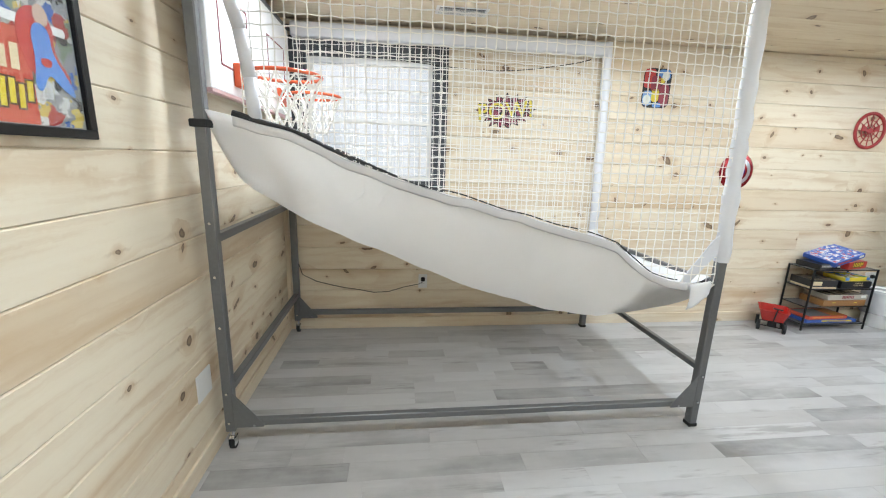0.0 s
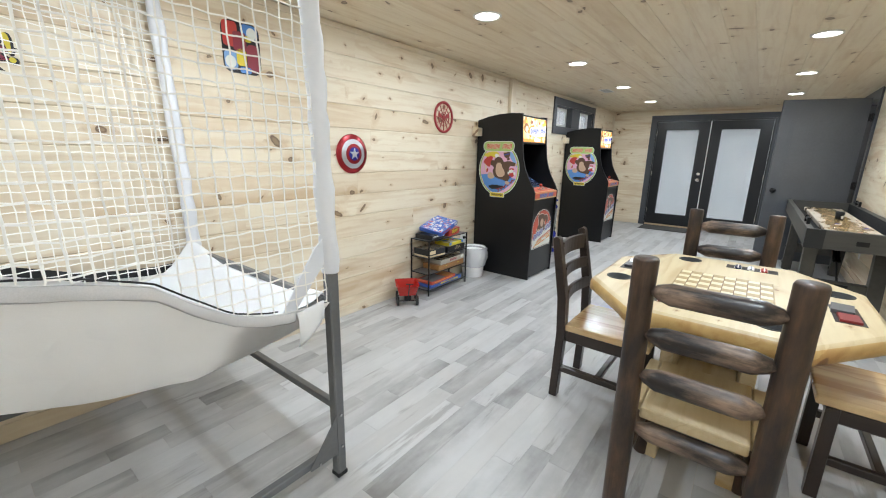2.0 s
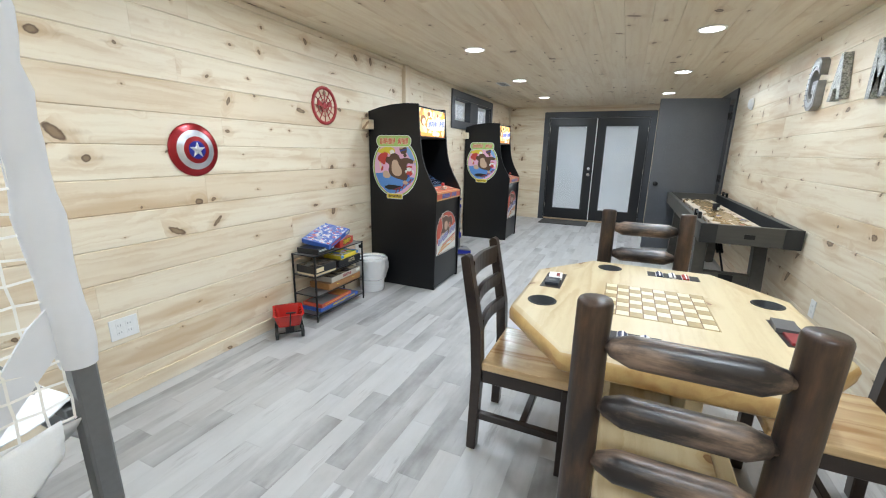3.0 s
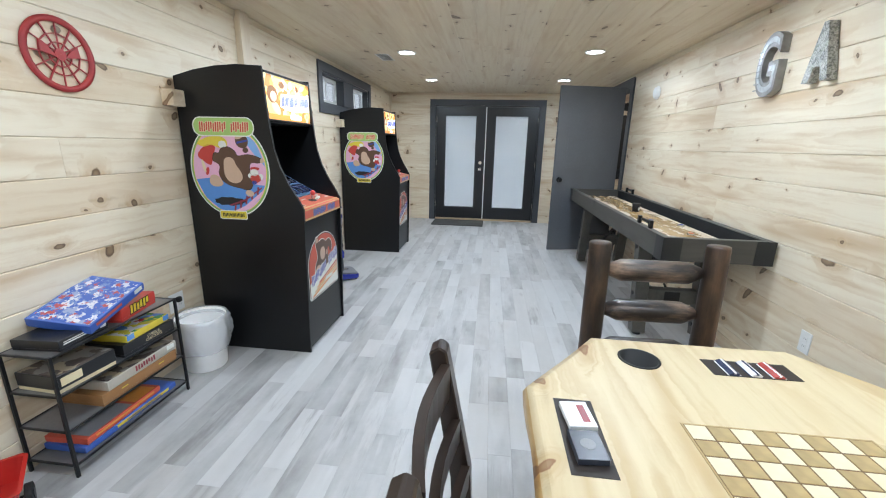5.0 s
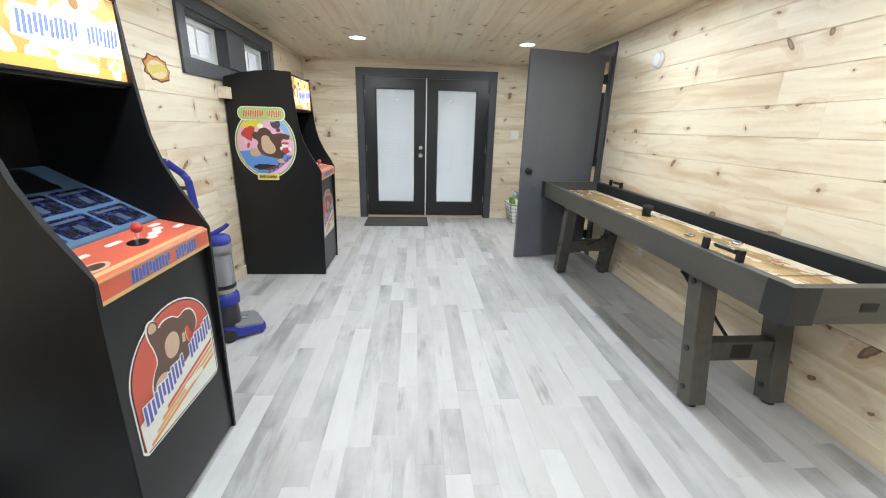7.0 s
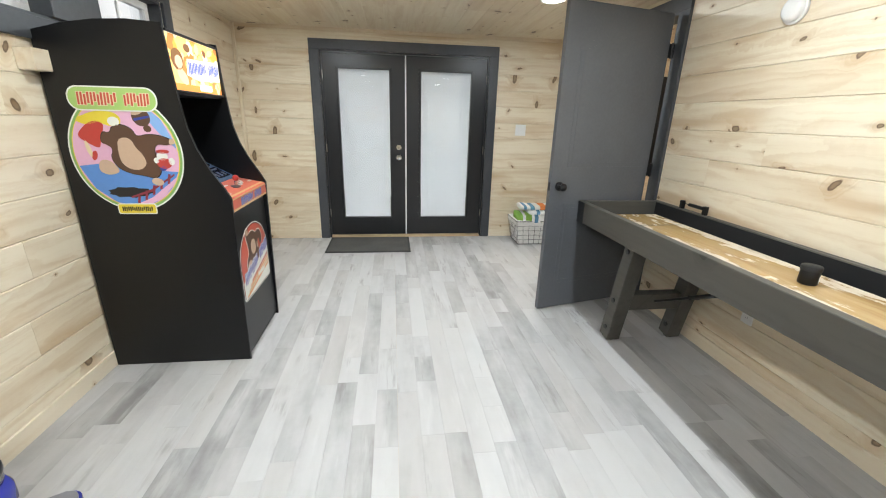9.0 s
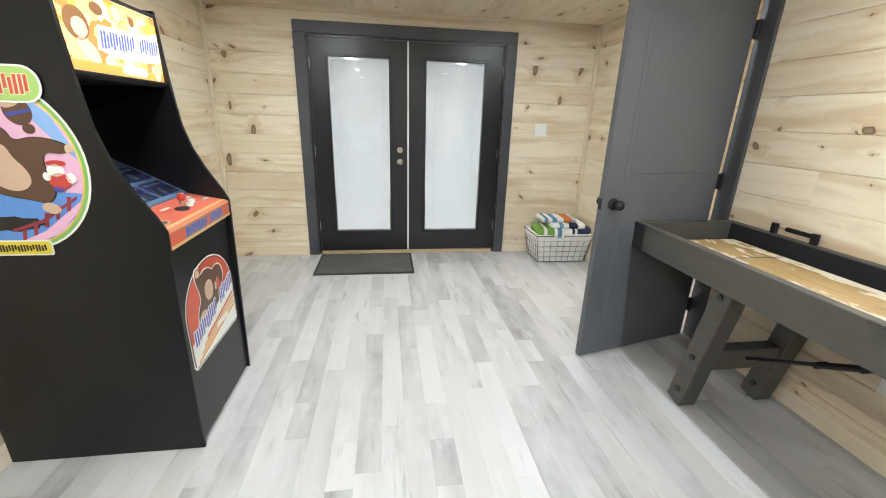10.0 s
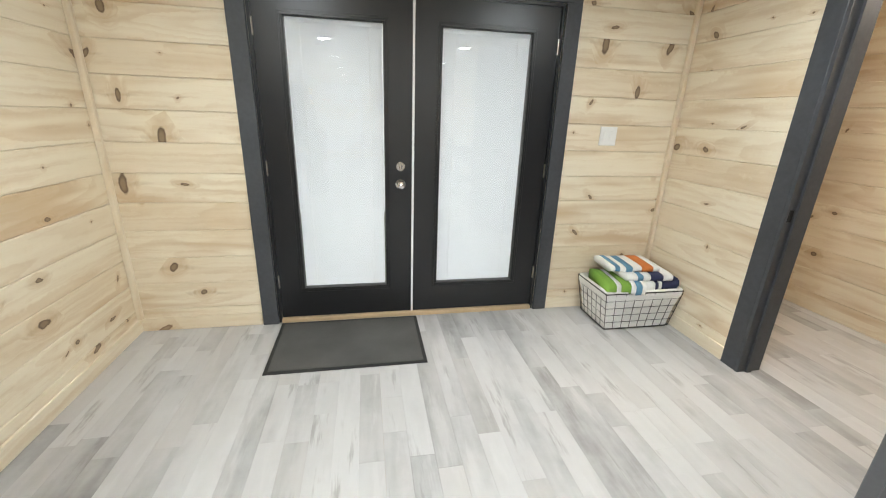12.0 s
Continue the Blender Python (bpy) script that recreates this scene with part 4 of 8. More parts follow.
def octagon(hx, hy, cx, cy):
    return [(-hx, -hy + cy), (-hx, hy - cy), (-hx + cx, hy), (hx - cx, hy), (hx, hy - cy), (hx, -hy + cy), (hx - cx, -hy), (-hx + cx, -hy)]


def ring_hole(bm, outline, holes, z):
    """A flat face with round holes, by bridging fans."""
    ev = [bm.verts.new((x, y, z)) for x, y in outline]
    es = [bm.edges.new((ev[i], ev[(i + 1) % len(ev)])) for i in range(len(ev))]
    for cx, cy, r, n in holes:
        hv = [bm.verts.new((cx + r * math.cos(6.28318 * k / n), cy + r * math.sin(6.28318 * k / n), z)) for k in range(n)]
        es += [bm.edges.new((hv[k], hv[(k + 1) % n])) for k in range(n)]
    bmesh.ops.triangle_fill(bm, use_beauty=True, edges=es)


table = thing("game_table", "octagonal lacquered pine game table with inlaid checkerboard", "table", (TX, TY, 0))
CUPS = ((-0.188, 0.428), (0.467, 0.190), (0.186, -0.428), (-0.455, -0.180))
hx, hy, ccx, ccy = 0.605, 0.54, 0.315, 0.24
bm = bmesh.new()
top_o, mid_o, low_o = octagon(hx - 0.024, hy - 0.024, ccx - 0.008, ccy - 0.008), octagon(hx, hy, ccx, ccy), octagon(hx - 0.03, hy - 0.03, ccx - 0.01, ccy - 0.01)
ring_hole(bm, top_o, [(x, y, 0.0525, 32) for x, y in CUPS], TZ)


def wavy(o, z, seed, amp=0.006, n=7):
    out = []
    for (xa, ya), (xb, yb) in zip(o, o[1:] + o[:1]):
        for k in range(n):
            x, y = xa + (xb - xa) * k / n, ya + (yb - ya) * k / n
            w = 1 + amp * 2.2 * noise.noise((x * 6, y * 6, seed))
            out.append((x * w, y * w, z + 0.3 * amp * noise.noise((x * 9, y * 9, seed + 2))))
    return out


loops = [wavy(top_o, TZ, 0, 0.0), wavy(octagon(hx - 0.008, hy - 0.008, ccx - 0.003, ccy - 0.003), TZ - 0.008, 1, 0.004), wavy(mid_o, TZ - 0.026, 2), wavy(octagon(hx - 0.004, hy - 0.004, ccx, ccy), TZ - 0.062, 3), wavy(low_o, TZ - 0.082, 4, 0.0)]
vl = [[bm.verts.new(p) for p in lp] for lp in loops]
for n_, (p, q) in enumerate(zip(vl, vl[1:])):
    for k in range(len(p)):
        f = bm.faces.new((p[k], p[(k + 1) % len(p)], q[(k + 1) % len(p)], q[k]))
        f.material_index = 1 if n_ else 0
        f.smooth = True
bm.faces.new(vl[-1])
bmesh.ops.remove_doubles(bm, verts=bm.verts, dist=0.0004)
tt = part("tabletop", bm, M_TABLEWOOD, table, "thick lacquered pine top with live edge")
tt.data.materials.append(pine("amber_live_edge", (0.56, 0.38, 0.15), (0.36, 0.18, 0.05), (0.16, 0.07, 0.03), rough=0.35, knots=0.5, spread=1.0))
M_CUP = plain("black_cup_plastic", (0.005, 0.005, 0.005), 0.6)
for x, y in CUPS:
    cb = lathe(bmesh.new(), [(0.0522, -0.002), (0.059, 0.0004), (0.059, 0.0024), (0.052, 0.0026), (0.050, -0.075), (0.001, -0.075)], 32, (x, y, TZ))
    part("cup_holder", cb, M_CUP, table, "black recessed cup holder", True)
# checkerboard: inlaid squares, alternate tones
M_SQ1 = plain("pale_inlay", (0.74, 0.66, 0.46), 0.42, grain=40)
M_SQ2 = plain("olive_inlay", (0.40, 0.29, 0.13), 0.42, grain=40, vary=0.3)
SQ = 0.0483
sqm = {}
for i in range(8):
    for j in range(8):
        k = (i + j) % 2
        if k not in sqm:
            o = part("square", B(-SQ / 2 + 0.0018, -SQ / 2 + 0.0018, 0.0008, SQ / 2 - 0.0018, SQ / 2 - 0.0018, 0.0020, bevel=0.0005), (M_SQ1, M_SQ2)[k], table)
            sqm[k] = o.data
        else:
            o = new("square", sqm[k])
            o.parent = table
        o.location = (-0.015 + (i - 3.5) * SQ, 0.0 + (j - 3.5) * SQ, TZ)
frame_b = 4 * SQ
part("board_ground", B(-frame_b - 0.015, -frame_b, TZ + 0.0002, frame_b - 0.015, frame_b, TZ + 0.0008), plain("burnt_grid", (0.16, 0.09, 0.035), 0.5), table, "dark burnt grid between the squares")
for a in ((-frame_b - 0.004, -frame_b - 0.004, frame_b + 0.004, -frame_b), (-frame_b - 0.004, frame_b, frame_b + 0.004, frame_b + 0.004), (-frame_b - 0.004, -frame_b, -frame_b, frame_b), (frame_b, -frame_b, frame_b + 0.004, frame_b)):
    part("board_border", B(a[0] - 0.015, a[1], TZ, a[2] - 0.015, a[3], TZ + 0.0014), M_SQ2, table)
# recessed trays, each with what lies in it
M_TRAY = plain("dark_tray", (0.02, 0.013, 0.01), 0.5)
M_CARDW = plain("white_card", (0.80, 0.80, 0.80), 0.4, vary=0.03)
M_CARDR = plain("red_card", (0.24, 0.022, 0.028), 0.35)
M_CARDB = plain("dark_card", (0.03, 0.035, 0.05), 0.3)
M_CHIPN = plain("navy_chip", (0.02, 0.03, 0.08), 0.4)
M_CHIPR = plain("red_chip", (0.40, 0.05, 0.04), 0.4)
TRAYS = ((0.114, 0.428, 0.24, 0.09, 0), (0.452, -0.106, 0.23, 0.085, 90), (-0.124, -0.418, 0.24, 0.09, 0), (-0.418, 0.115, 0.23, 0.09, 90))
for x, y, l, w, rz in TRAYS:
    part("tray", B(-l / 2, -w / 2, 0, l / 2, w / 2, 0.001), M_TRAY, table, "dark recessed tray", m=pose(x, y, TZ, 0, 0, rz))


def cards(name, label, mat, x, y, l, w, h, rz, rx=0):
    o = thing(name, label, "playing cards", (TX + x, TY + y, TZ + 0.0012), rz)
    part("deck", B(-l / 2, -w / 2, 0, l / 2, w / 2, h, bevel=0.001), mat, o)
    return o


c1 = cards("card_deck", "deck of cards with a white face in the table tray", M_CARDW, 0.165, 0.428, 0.088, 0.062, 0.012, 90 - 84)
part("print", B(-0.03, -0.02, 0.0122, 0.03, -0.004, 0.0126), M_CARDR, c1)
c2 = cards("card_deck", "dark boxed card deck in the table tray", M_CARDB, 0.065, 0.428, 0.085, 0.062, 0.014, 4)
part("print", lathe(bmesh.new(), [(0.016, 0.0141), (0.016, 0.0146), (0.001, 0.0146)], 20), M_STEEL, c2)
cards("card_deck", "red playing cards in the table tray", M_CARDR, -0.185, -0.418, 0.095, 0.064, 0.010, 0)
cards("card_deck", "dark grey card box leaning in the table tray", plain("grey_card", (0.10, 0.10, 0.105), 0.5), -0.075, -0.41, 0.11, 0.07, 0.016, -6)
rng = random.Random(4)
for i, (mat, lab) in enumerate(((M_CHIPN, "navy and white poker chip stacked on edge"), (M_CARDW, "white poker chip stacked on edge"), (M_CHIPR, "red poker chip stacked on edge"))):
    proto = None
    for k in range(18):
        # chips stand on edge in their tray on two sides of the table
        for tx, ty, along in ((-0.418, (0.119, 0.050, 0.188)[i], 'x'), (0.452, -0.045 - 0.058 * i, 'x')):
            m = Matrix.Translation((TX + tx - 0.036 + k * 0.0042, TY + ty, TZ - 0.0085)) @ pose(0, 0, 0, 0, 82 + rng.uniform(-4, 4), 0)
            if proto is None:
                proto = thing("poker_chip", lab, "poker chip", group="poker chips in the trays")
                part("disc", rod(bmesh.new(), (0, 0, -0.0017), (0, 0, 0.0017), 0.0195, n=20), mat, proto)
                sp = bmesh.new()
                for q in range(6):
                    a = 1.0472 * q
                    bar(sp, (0.0150 * math.cos(a), 0.0150 * math.sin(a), 0), (0.0197 * math.cos(a), 0.0197 * math.sin(a), 0), 0.006, 0.0038, 0)
                part("edge_spot", sp, M_CARDW if mat is not M_CARDW else M_CHIPN, proto)
                proto.matrix_basis = m
            else:
                copy_thing(proto, m)
# pedestal
for s in (-1, 1):
    stick("foot", 0.86, 0.09, 0.08, M_TABLEWOOD, table, pose(-0.43, s * 0.16, 0.0405, 0, 0, 0), "pine foot")
    part("column", B(-0.20, s * 0.16 - 0.03, 0.081, 0.20, s * 0.16 + 0.03, TZ - 0.07, bevel=0.004), M_TABLEWOOD, table, "pine pedestal board")
part("cross_board", B(-0.18, -0.129, 0.24, 0.18, 0.129, 0.30, bevel=0.004), M_TABLEWOOD, table)
stick("batten", 0.84, 0.07, 0.05, M_TABLEWOOD, table, pose(-0.42, 0.30, TZ - 0.093))
stick("batten", 0.84, 0.07, 0.05, M_TABLEWOOD, table, pose(-0.42, -0.30, TZ - 0.093))


def log_mesh(length, r, seed, taper=0.0, flat=0.0):
    """A peeled log along x with uneven girth; taper: length of the pencil ends, flat: worn facet depth."""
    bm = bmesh.new()
    n, rings = 16, []
    st = [0.0, length]
    if taper:
        xs = [(0.0, 0.30), (0.02, 0.33), (0.02 + taper * 0.15, 0.55), (0.02 + taper, 0.98), (0.02 + taper + 0.012, 1.0)]
        mid = [(length * k / 6, 1.0) for k in range(2, 5)]
        xs = xs + mid + [(length - a, b) for a, b in reversed(xs)]
    else:
        xs = [(0.0, 0.90), (0.004, 0.96), (0.010, 1.0)] + [(length * k / 8, 1.0) for k in range(1, 8)] + [(length - 0.010, 1.0), (length - 0.004, 0.96), (length, 0.90)]
    for x, s in xs:
        ring = []
        for k in range(n):
            a = 6.28318 * k / n
            w = r * s * (1 + 0.05 * noise.noise((x * 5, math.cos(a) * 1.2 + seed * 7, math.sin(a) * 1.2)))
            cy, cz = w * math.cos(a), w * math.sin(a)
            if flat and s > 0.9:
                cz = min(cz, r * (1 - flat)) if cz > 0 else max(cz, -r * (1 - 0.5 * flat))
            ring.append(bm.verts.new((x, cy, cz)))
        rings.append(ring)
    for p, q in zip(rings, rings[1:]):
        for k in range(n):
            bm.faces.new((p[k], p[(k + 1) % n], q[(k + 1) % n], q[k]))
    bm.faces.new(rings[0])
    bm.faces.new(list(reversed(rings[-1])))
    return bm


def rubbed(name, dark, worn, lo, hi, rough):
    """Near-black stain, rubbed through to brown in long patches."""
    m, nt, b = nodes_of(name)
    tc = nd(nt, "ShaderNodeTexCoord")
    rnd = nd(nt, "ShaderNodeObjectInfo").outputs["Random"]
    add = nd(nt, "ShaderNodeVectorMath")
    nt.links.new(tc.outputs["Object"], add.inputs[0])
    comb = nd(nt, "ShaderNodeCombineXYZ")
    nt.links.new(math_node(nt, 'MULTIPLY', rnd, 31.0), comb.inputs[0])
    nt.links.new(comb.outputs[0], add.inputs[1])
    n1 = nd(nt, "ShaderNodeTexNoise", Scale=1.0, Detail=5.0, Roughness=0.6)
    nt.links.new(mapped(nt, add.outputs[0], (5.0, 16.0, 16.0)).outputs[0], n1.inputs["Vector"])
    n2 = nd(nt, "ShaderNodeTexNoise", Scale=1.0, Detail=4.0, Roughness=0.7)
    nt.links.new(mapped(nt, add.outputs[0], (6.0, 120.0, 120.0)).outputs[0], n2.inputs["Vector"])
    f = math_node(nt, 'MULTIPLY_ADD', n2.outputs[0], 0.25, n1.outputs[0])
    col = ramp(nt, f, [(lo, dark), ((lo + hi) / 2, tuple(0.6 * d + 0.4 * w for d, w in zip(dark, worn))), (hi, worn)])
    nt.links.new(col, b.inputs["Base Color"])
    nt.links.new(math_node(nt, 'MULTIPLY_ADD', n1.outputs[0], 0.25, rough - 0.1), b.inputs["Roughness"])
    bump(nt, b, n2.outputs[0], 0.25, 0.002)
    return m


M_LOG = rubbed("dark_stained_log", (0.018, 0.012, 0.009), (0.105, 0.055, 0.028), 0.52, 0.86, 0.40)
M_LOGRAIL = rubbed("rubbed_log", (0.018, 0.013, 0.011), (0.26, 0.175, 0.12), 0.54, 0.80, 0.36)


def log_chair(label, at, rz):
    """Seat towards local +x, back posts at local x = 0."""
    c = thing("log_chair", label, "chair", at, rz, group="chairs round the game table")
    for i, s in enumerate((-1, 1)):
        part("back_post", log_mesh(1.035, 0.041, i, 0), M_LOG, c, "dark round back post", True, m=pose(0, s * 0.21, 0, 0, -90 - 1.5, 0))
        part("front_leg", log_mesh(0.415, 0.036, 3 + i, 0), M_LOG, c, "dark round leg", True, m=pose(0.40, s * 0.19, 0, 0, -90, 0))
        part("side_rail", log_mesh(0.36, 0.026, 5 + i, 0.04), M_LOGRAIL, c, "", True, m=pose(0.02, s * 0.20, 0.24, 0, 0, 0))
    for i, z in enumerate((0.925, 0.765, 0.605)):
        part("back_rail", log_mesh(0.385, 0.043, 8 + i, 0.05, 0.18), M_LOGRAIL, c, "hewn log rail with pencil ends", True, m=pose(-0.012 - 0.026 * z, -0.1925, z, 20, 0, 90))
    part("front_rail", log_mesh(0.36, 0.034, 12, 0.045), M_LOGRAIL, c, "", True, m=pose(0.40, -0.18, 0.33, 0, 0, 90))
    part("back_lower_rail", log_mesh(0.385, 0.038, 13, 0.05), M_LOGRAIL, c, "", True, m=pose(0.0, -0.1925, 0.375, 0, 0, 90))
    bm = B(0, -0.165, 0, 0.45, 0.165, 0.045, bevel=0.008, seg=2)
    part("seat", bm, M_TABLEWOOD, c, "thick pale pine seat", m=pose(0.0, 0, 0.417))
    for s in (-1, 1):
        part("seat_edge", B(0.046, s * 0.166, 0.417, 0.44, s * 0.215, 0.460, bevel=0.006), M_TABLEWOOD, c)
    return c


log_chair("dark log chair with three hewn back rails and pine seat", (3.03, -2.545, 0), 0)
log_chair("dark log chair with round posts at the table end", (4.66, -2.515, 0), 182)


def ladder_chair(label, at, rz):
    """Sawn chair; seat towards local +x, back posts at x = 0."""
    c = thing("ladder_chair", label, "chair", at, rz, group="chairs round the game table")
    for s in (-1, 1):
        y = s * 0.195
        bm = bmesh.new()
        prism(bm, [(-0.030, 0), (0.014, 0), (0.030, 0.40), (0.020, 0.60), (-0.045, 0.93), (-0.062, 0.94), (-0.085, 0.925), (-0.028, 0.60), (-0.016, 0.40)], 'y', y - 0.025, y + 0.025)
        bmesh.ops.bevel(bm, geom=bm.edges[:], offset=0.004, segments=1, affect='EDGES')
        part("back_post", bm, M_DARKWOOD, c, "dark square back post")
        stick("front_leg", 0.415, 0.045, 0.045, M_DARKWOOD, c, pose(0.40, y, 0, 0, -90, 0))
        stick("side_stretcher", 0.37, 0.03, 0.035, M_DARKWOOD, c, pose(0.015, y, 0.18))
        stick("seat_rail", 0.36, 0.022, 0.06, M_DARKWOOD, c, pose(0.03, y, 0.385))
    stick("cross_stretcher", 0.355, 0.03, 0.03, M_DARKWOOD, c, pose(0.22, -0.1775, 0.18, 0, 0, 90))
    stick("seat_rail", 0.355, 0.022, 0.06, M_DARKWOOD, c, pose(0.40, -0.1775, 0.385, 0, 0, 90))
    stick("seat_rail", 0.33, 0.022, 0.06, M_DARKWOOD, c, pose(0.03, -0.165, 0.385, 0, 0, 90))
    for z, x, h in ((0.86, -0.045, 0.085), (0.735, -0.018, 0.06), (0.61, 0.008, 0.06)):
        bm = bmesh.new()
        n = 8
        a = [(-0.168 + 0.336 * k / n, -0.022 * math.sin(math.pi * k / n)) for k in range(n + 1)]
        prism(bm, [(x + 0.009 + d, y) for y, d in a] + [(x - 0.011 + d, y) for y, d in reversed(a)], 'z', z - h / 2, z + h / 2)
        bmesh.ops.bevel(bm, geom=[e for e in bm.edges if abs(e.verts[0].co.z - e.verts[1].co.z) < 1e-5 and e.calc_face_angle(0) > 1.0], offset=0.004, segments=1, affect='EDGES')
        part("back_slat", bm, M_DARKWOOD, c, "curved dark back slat")
    part("seat", B(0, -0.21, 0, 0.43, 0.21, 0.038, bevel=0.008, seg=2), M_SEATWOOD, c, "honey pine seat with bold grain", m=pose(0.025, 0, 0.4155))
    return c


ladder_chair("dark ladder-back chair with honey pine seat", (3.79, -1.852, 0), -90)
ladder_chair("dark ladder-back chair tucked under the table beside the wall", (3.80, -3.37, 0), 90)

# ---- shuffleboard table ----
SX0, SX1, SY0, SY1, SZ0, SZ1 = 5.69, 8.66, -3.595, -2.955, 0.705, 0.852
shuf = thing("shuffleboard_table", "long weathered grey shuffleboard table against the wall", "shuffleboard", (0, 0, 0))
M_CARPET = plain("black_felt", (0.008, 0.008, 0.009), 0.95, grain=400, bumps=0.4)
M_PLAY = pine("waxed_maple", (0.48, 0.33, 0.15), (0.32, 0.18, 0.07), (0.25, 0.12, 0.05), rough=0.12, knots=0.1, spread=0.9)
M_SCUFF = plain("charcoal_bracket", (0.016, 0.017, 0.018), 0.45)
w = 0.045
stick("long_rail", SX1 - SX0, w, SZ1 - SZ0, M_TABLEGREY, shuf, pose(SX0, SY1 - w / 2, (SZ0 + SZ1) / 2), "weathered grey apron rail")
stick("long_rail", SX1 - SX0, w, SZ1 - SZ0, M_TABLEGREY, shuf, pose(SX0, SY0 + w / 2, (SZ0 + SZ1) / 2), "weathered grey apron rail")
for x in (SX0 + w / 2, SX1 - w / 2):
    stick("end_rail", SY1 - SY0 - 2 * w - 0.002, w, SZ1 - SZ0, M_TABLEGREY, shuf, pose(x, SY0 + w + 0.001, (SZ0 + SZ1) / 2, 0, 0, 90), "weathered grey end rail")
for x, sx in ((SX0, 1), (SX1, -1)):
    for y, sy in ((SY1, -1), (SY0, 1)):
        cm = bmesh.new()
        if y == SY1:
            box(cm, x - sx * 0.003, y - sy * 0.003, SZ0 - 0.002, x + sx * 0.11, y - sy * 0.0002, SZ1 + 0.001)
        box(cm, x - sx * 0.003, y, SZ0 - 0.002, x - sx * 0.0002, y + sy * 0.11, SZ1 + 0.001)
        part("corner_bracket", cm, M_SCUFF, shuf, "charcoal metal corner")
part("label_plate", B(SX0 - 0.003, -3.31, 0.755, SX0 - 0.0002, -3.24, 0.79), M_BLACK, shuf, "small black plate")
part("gutter", B(SX0 + w, SY0 + w, SZ0 + 0.005, SX1 - w, SY1 - w, SZ0 + 0.03), M_CARPET, shuf, "black felt gutter")
for y0_, y1_ in ((SY0 + w, SY0 + w + 0.004), (SY1 - w - 0.004, SY1 - w)):
    part("liner", B(SX0 + w, y0_, SZ0 + 0.03, SX1 - w, y1_, SZ1 - 0.006), M_CARPET, shuf)
part("playfield", B(0, -0.178, 0, 2.65, 0.178, 0.045, bevel=0.004), M_PLAY, shuf, "glossy tan playing surface", m=pose(5.86, -3.305, SZ0 + 0.0305))
# powder wax: pale smears, thickest towards the long edges
nt_ = M_PLAY.node_tree
b_ = nt_.nodes["Principled BSDF"]
tc_ = nd(nt_, "ShaderNodeTexCoord")
sp_ = nd(nt_, "ShaderNodeSeparateXYZ")
nt_.links.new(tc_.outputs["Object"], sp_.inputs[0])
wx_ = nd(nt_, "ShaderNodeTexNoise", Scale=1.0, Detail=6.0, Roughness=0.65)
nt_.links.new(mapped(nt_, tc_.outputs["Object"], (5.0, 14.0, 14.0)).outputs[0], wx_.inputs["Vector"])
edge_ = nt_smooth(nt_, math_node(nt_, 'ABSOLUTE', sp_.outputs[1]), 0.04, 0.178)
f_ = nt_smooth(nt_, math_node(nt_, 'MULTIPLY_ADD', edge_, 0.20, wx_.outputs[0]), 0.56, 0.70)
f_ = math_node(nt_, 'MULTIPLY', f_, 0.68)
base_ = b_.inputs["Base Color"].links[0].from_socket
nt_.links.new(mix(nt_, f_, base_, (0.74, 0.70, 0.63)), b_.inputs["Base Color"])
nt_.links.new(math_node(nt_, 'MULTIPLY_ADD', f_, 0.55, 0.14), b_.inputs["Roughness"])
zt = SZ0 + 0.0305 + 0.045
for x, y in ((8.2, -3.305), (6.0, -3.305)):
    part("scoring_mark", B(x - 0.004, y - 0.174, zt + 0.0003, x + 0.004, y + 0.174, zt + 0.0012), M_SCUFF, shuf)
for xt, xb in ((6.25, 6.14), (8.02, 8.15)):
    for y in (-3.055, -3.495):
        bm = bmesh.new()
        bar(bm, (xb, y, 0.018), (xt, y, SZ0 - 0.001), 0.095, 0.095, 0.004)
        lg = part("leg", bm, M_TABLEGREY, shuf, "splayed square grey leg")
        part("foot_pad", rod(bmesh.new(), (xb, y, 0.0), (xb, y, 0.02), 0.03, n=16), M_RUBBER, lg)
        for z in (0.10, 0.31, 0.66):
            xx = xb + (xt - xb) * z / SZ0
            part("bolt", rod(bmesh.new(), (xx, y + 0.0475, z), (xx, y + 0.056, z), 0.016, n=8), M_SCUFF, lg, "black bolt head")
    xm = xb + (xt - xb) * 0.43
    part("cross_beam", B(xm - 0.035, -3.4475, 0.25, xm + 0.035, -3.1025, 0.36, bevel=0.004), M_TABLEGREY, shuf, "grey cross beam")
    s = -1 if xt < 7 else 1
    part("beam_plate", B(xm + s * 0.0352 - 0.001, -3.33, 0.265, xm + s * 0.0352 + 0.002, -3.22, 0.345), M_BLACK, shuf)
    rb = bmesh.new()
    q0, q1 = Vector((xm - s * 0.035, -3.275, 0.31)), Vector((xm - s * 0.75, -3.275, SZ0))
    rod(rb, q0, q1, 0.009, n=8)
    a, b = q0.lerp(q1, 0.42), q0.lerp(q1, 0.62)
    rod(rb, a + Vector((0, 0.020, 0)), b + Vector((0, 0.020, 0)), 0.011, n=8)
    rod(rb, a - Vector((0, 0.020, 0)), b - Vector((0, 0.020, 0)), 0.011, n=8)
    for e in (a, b):
        rod(rb, e - Vector((0, 0.028, 0)), e + Vector((0, 0.028, 0)), 0.014, n=10)
    part("turnbuckle", rb, M_BLACKMETAL, shuf, "black turnbuckle rod")


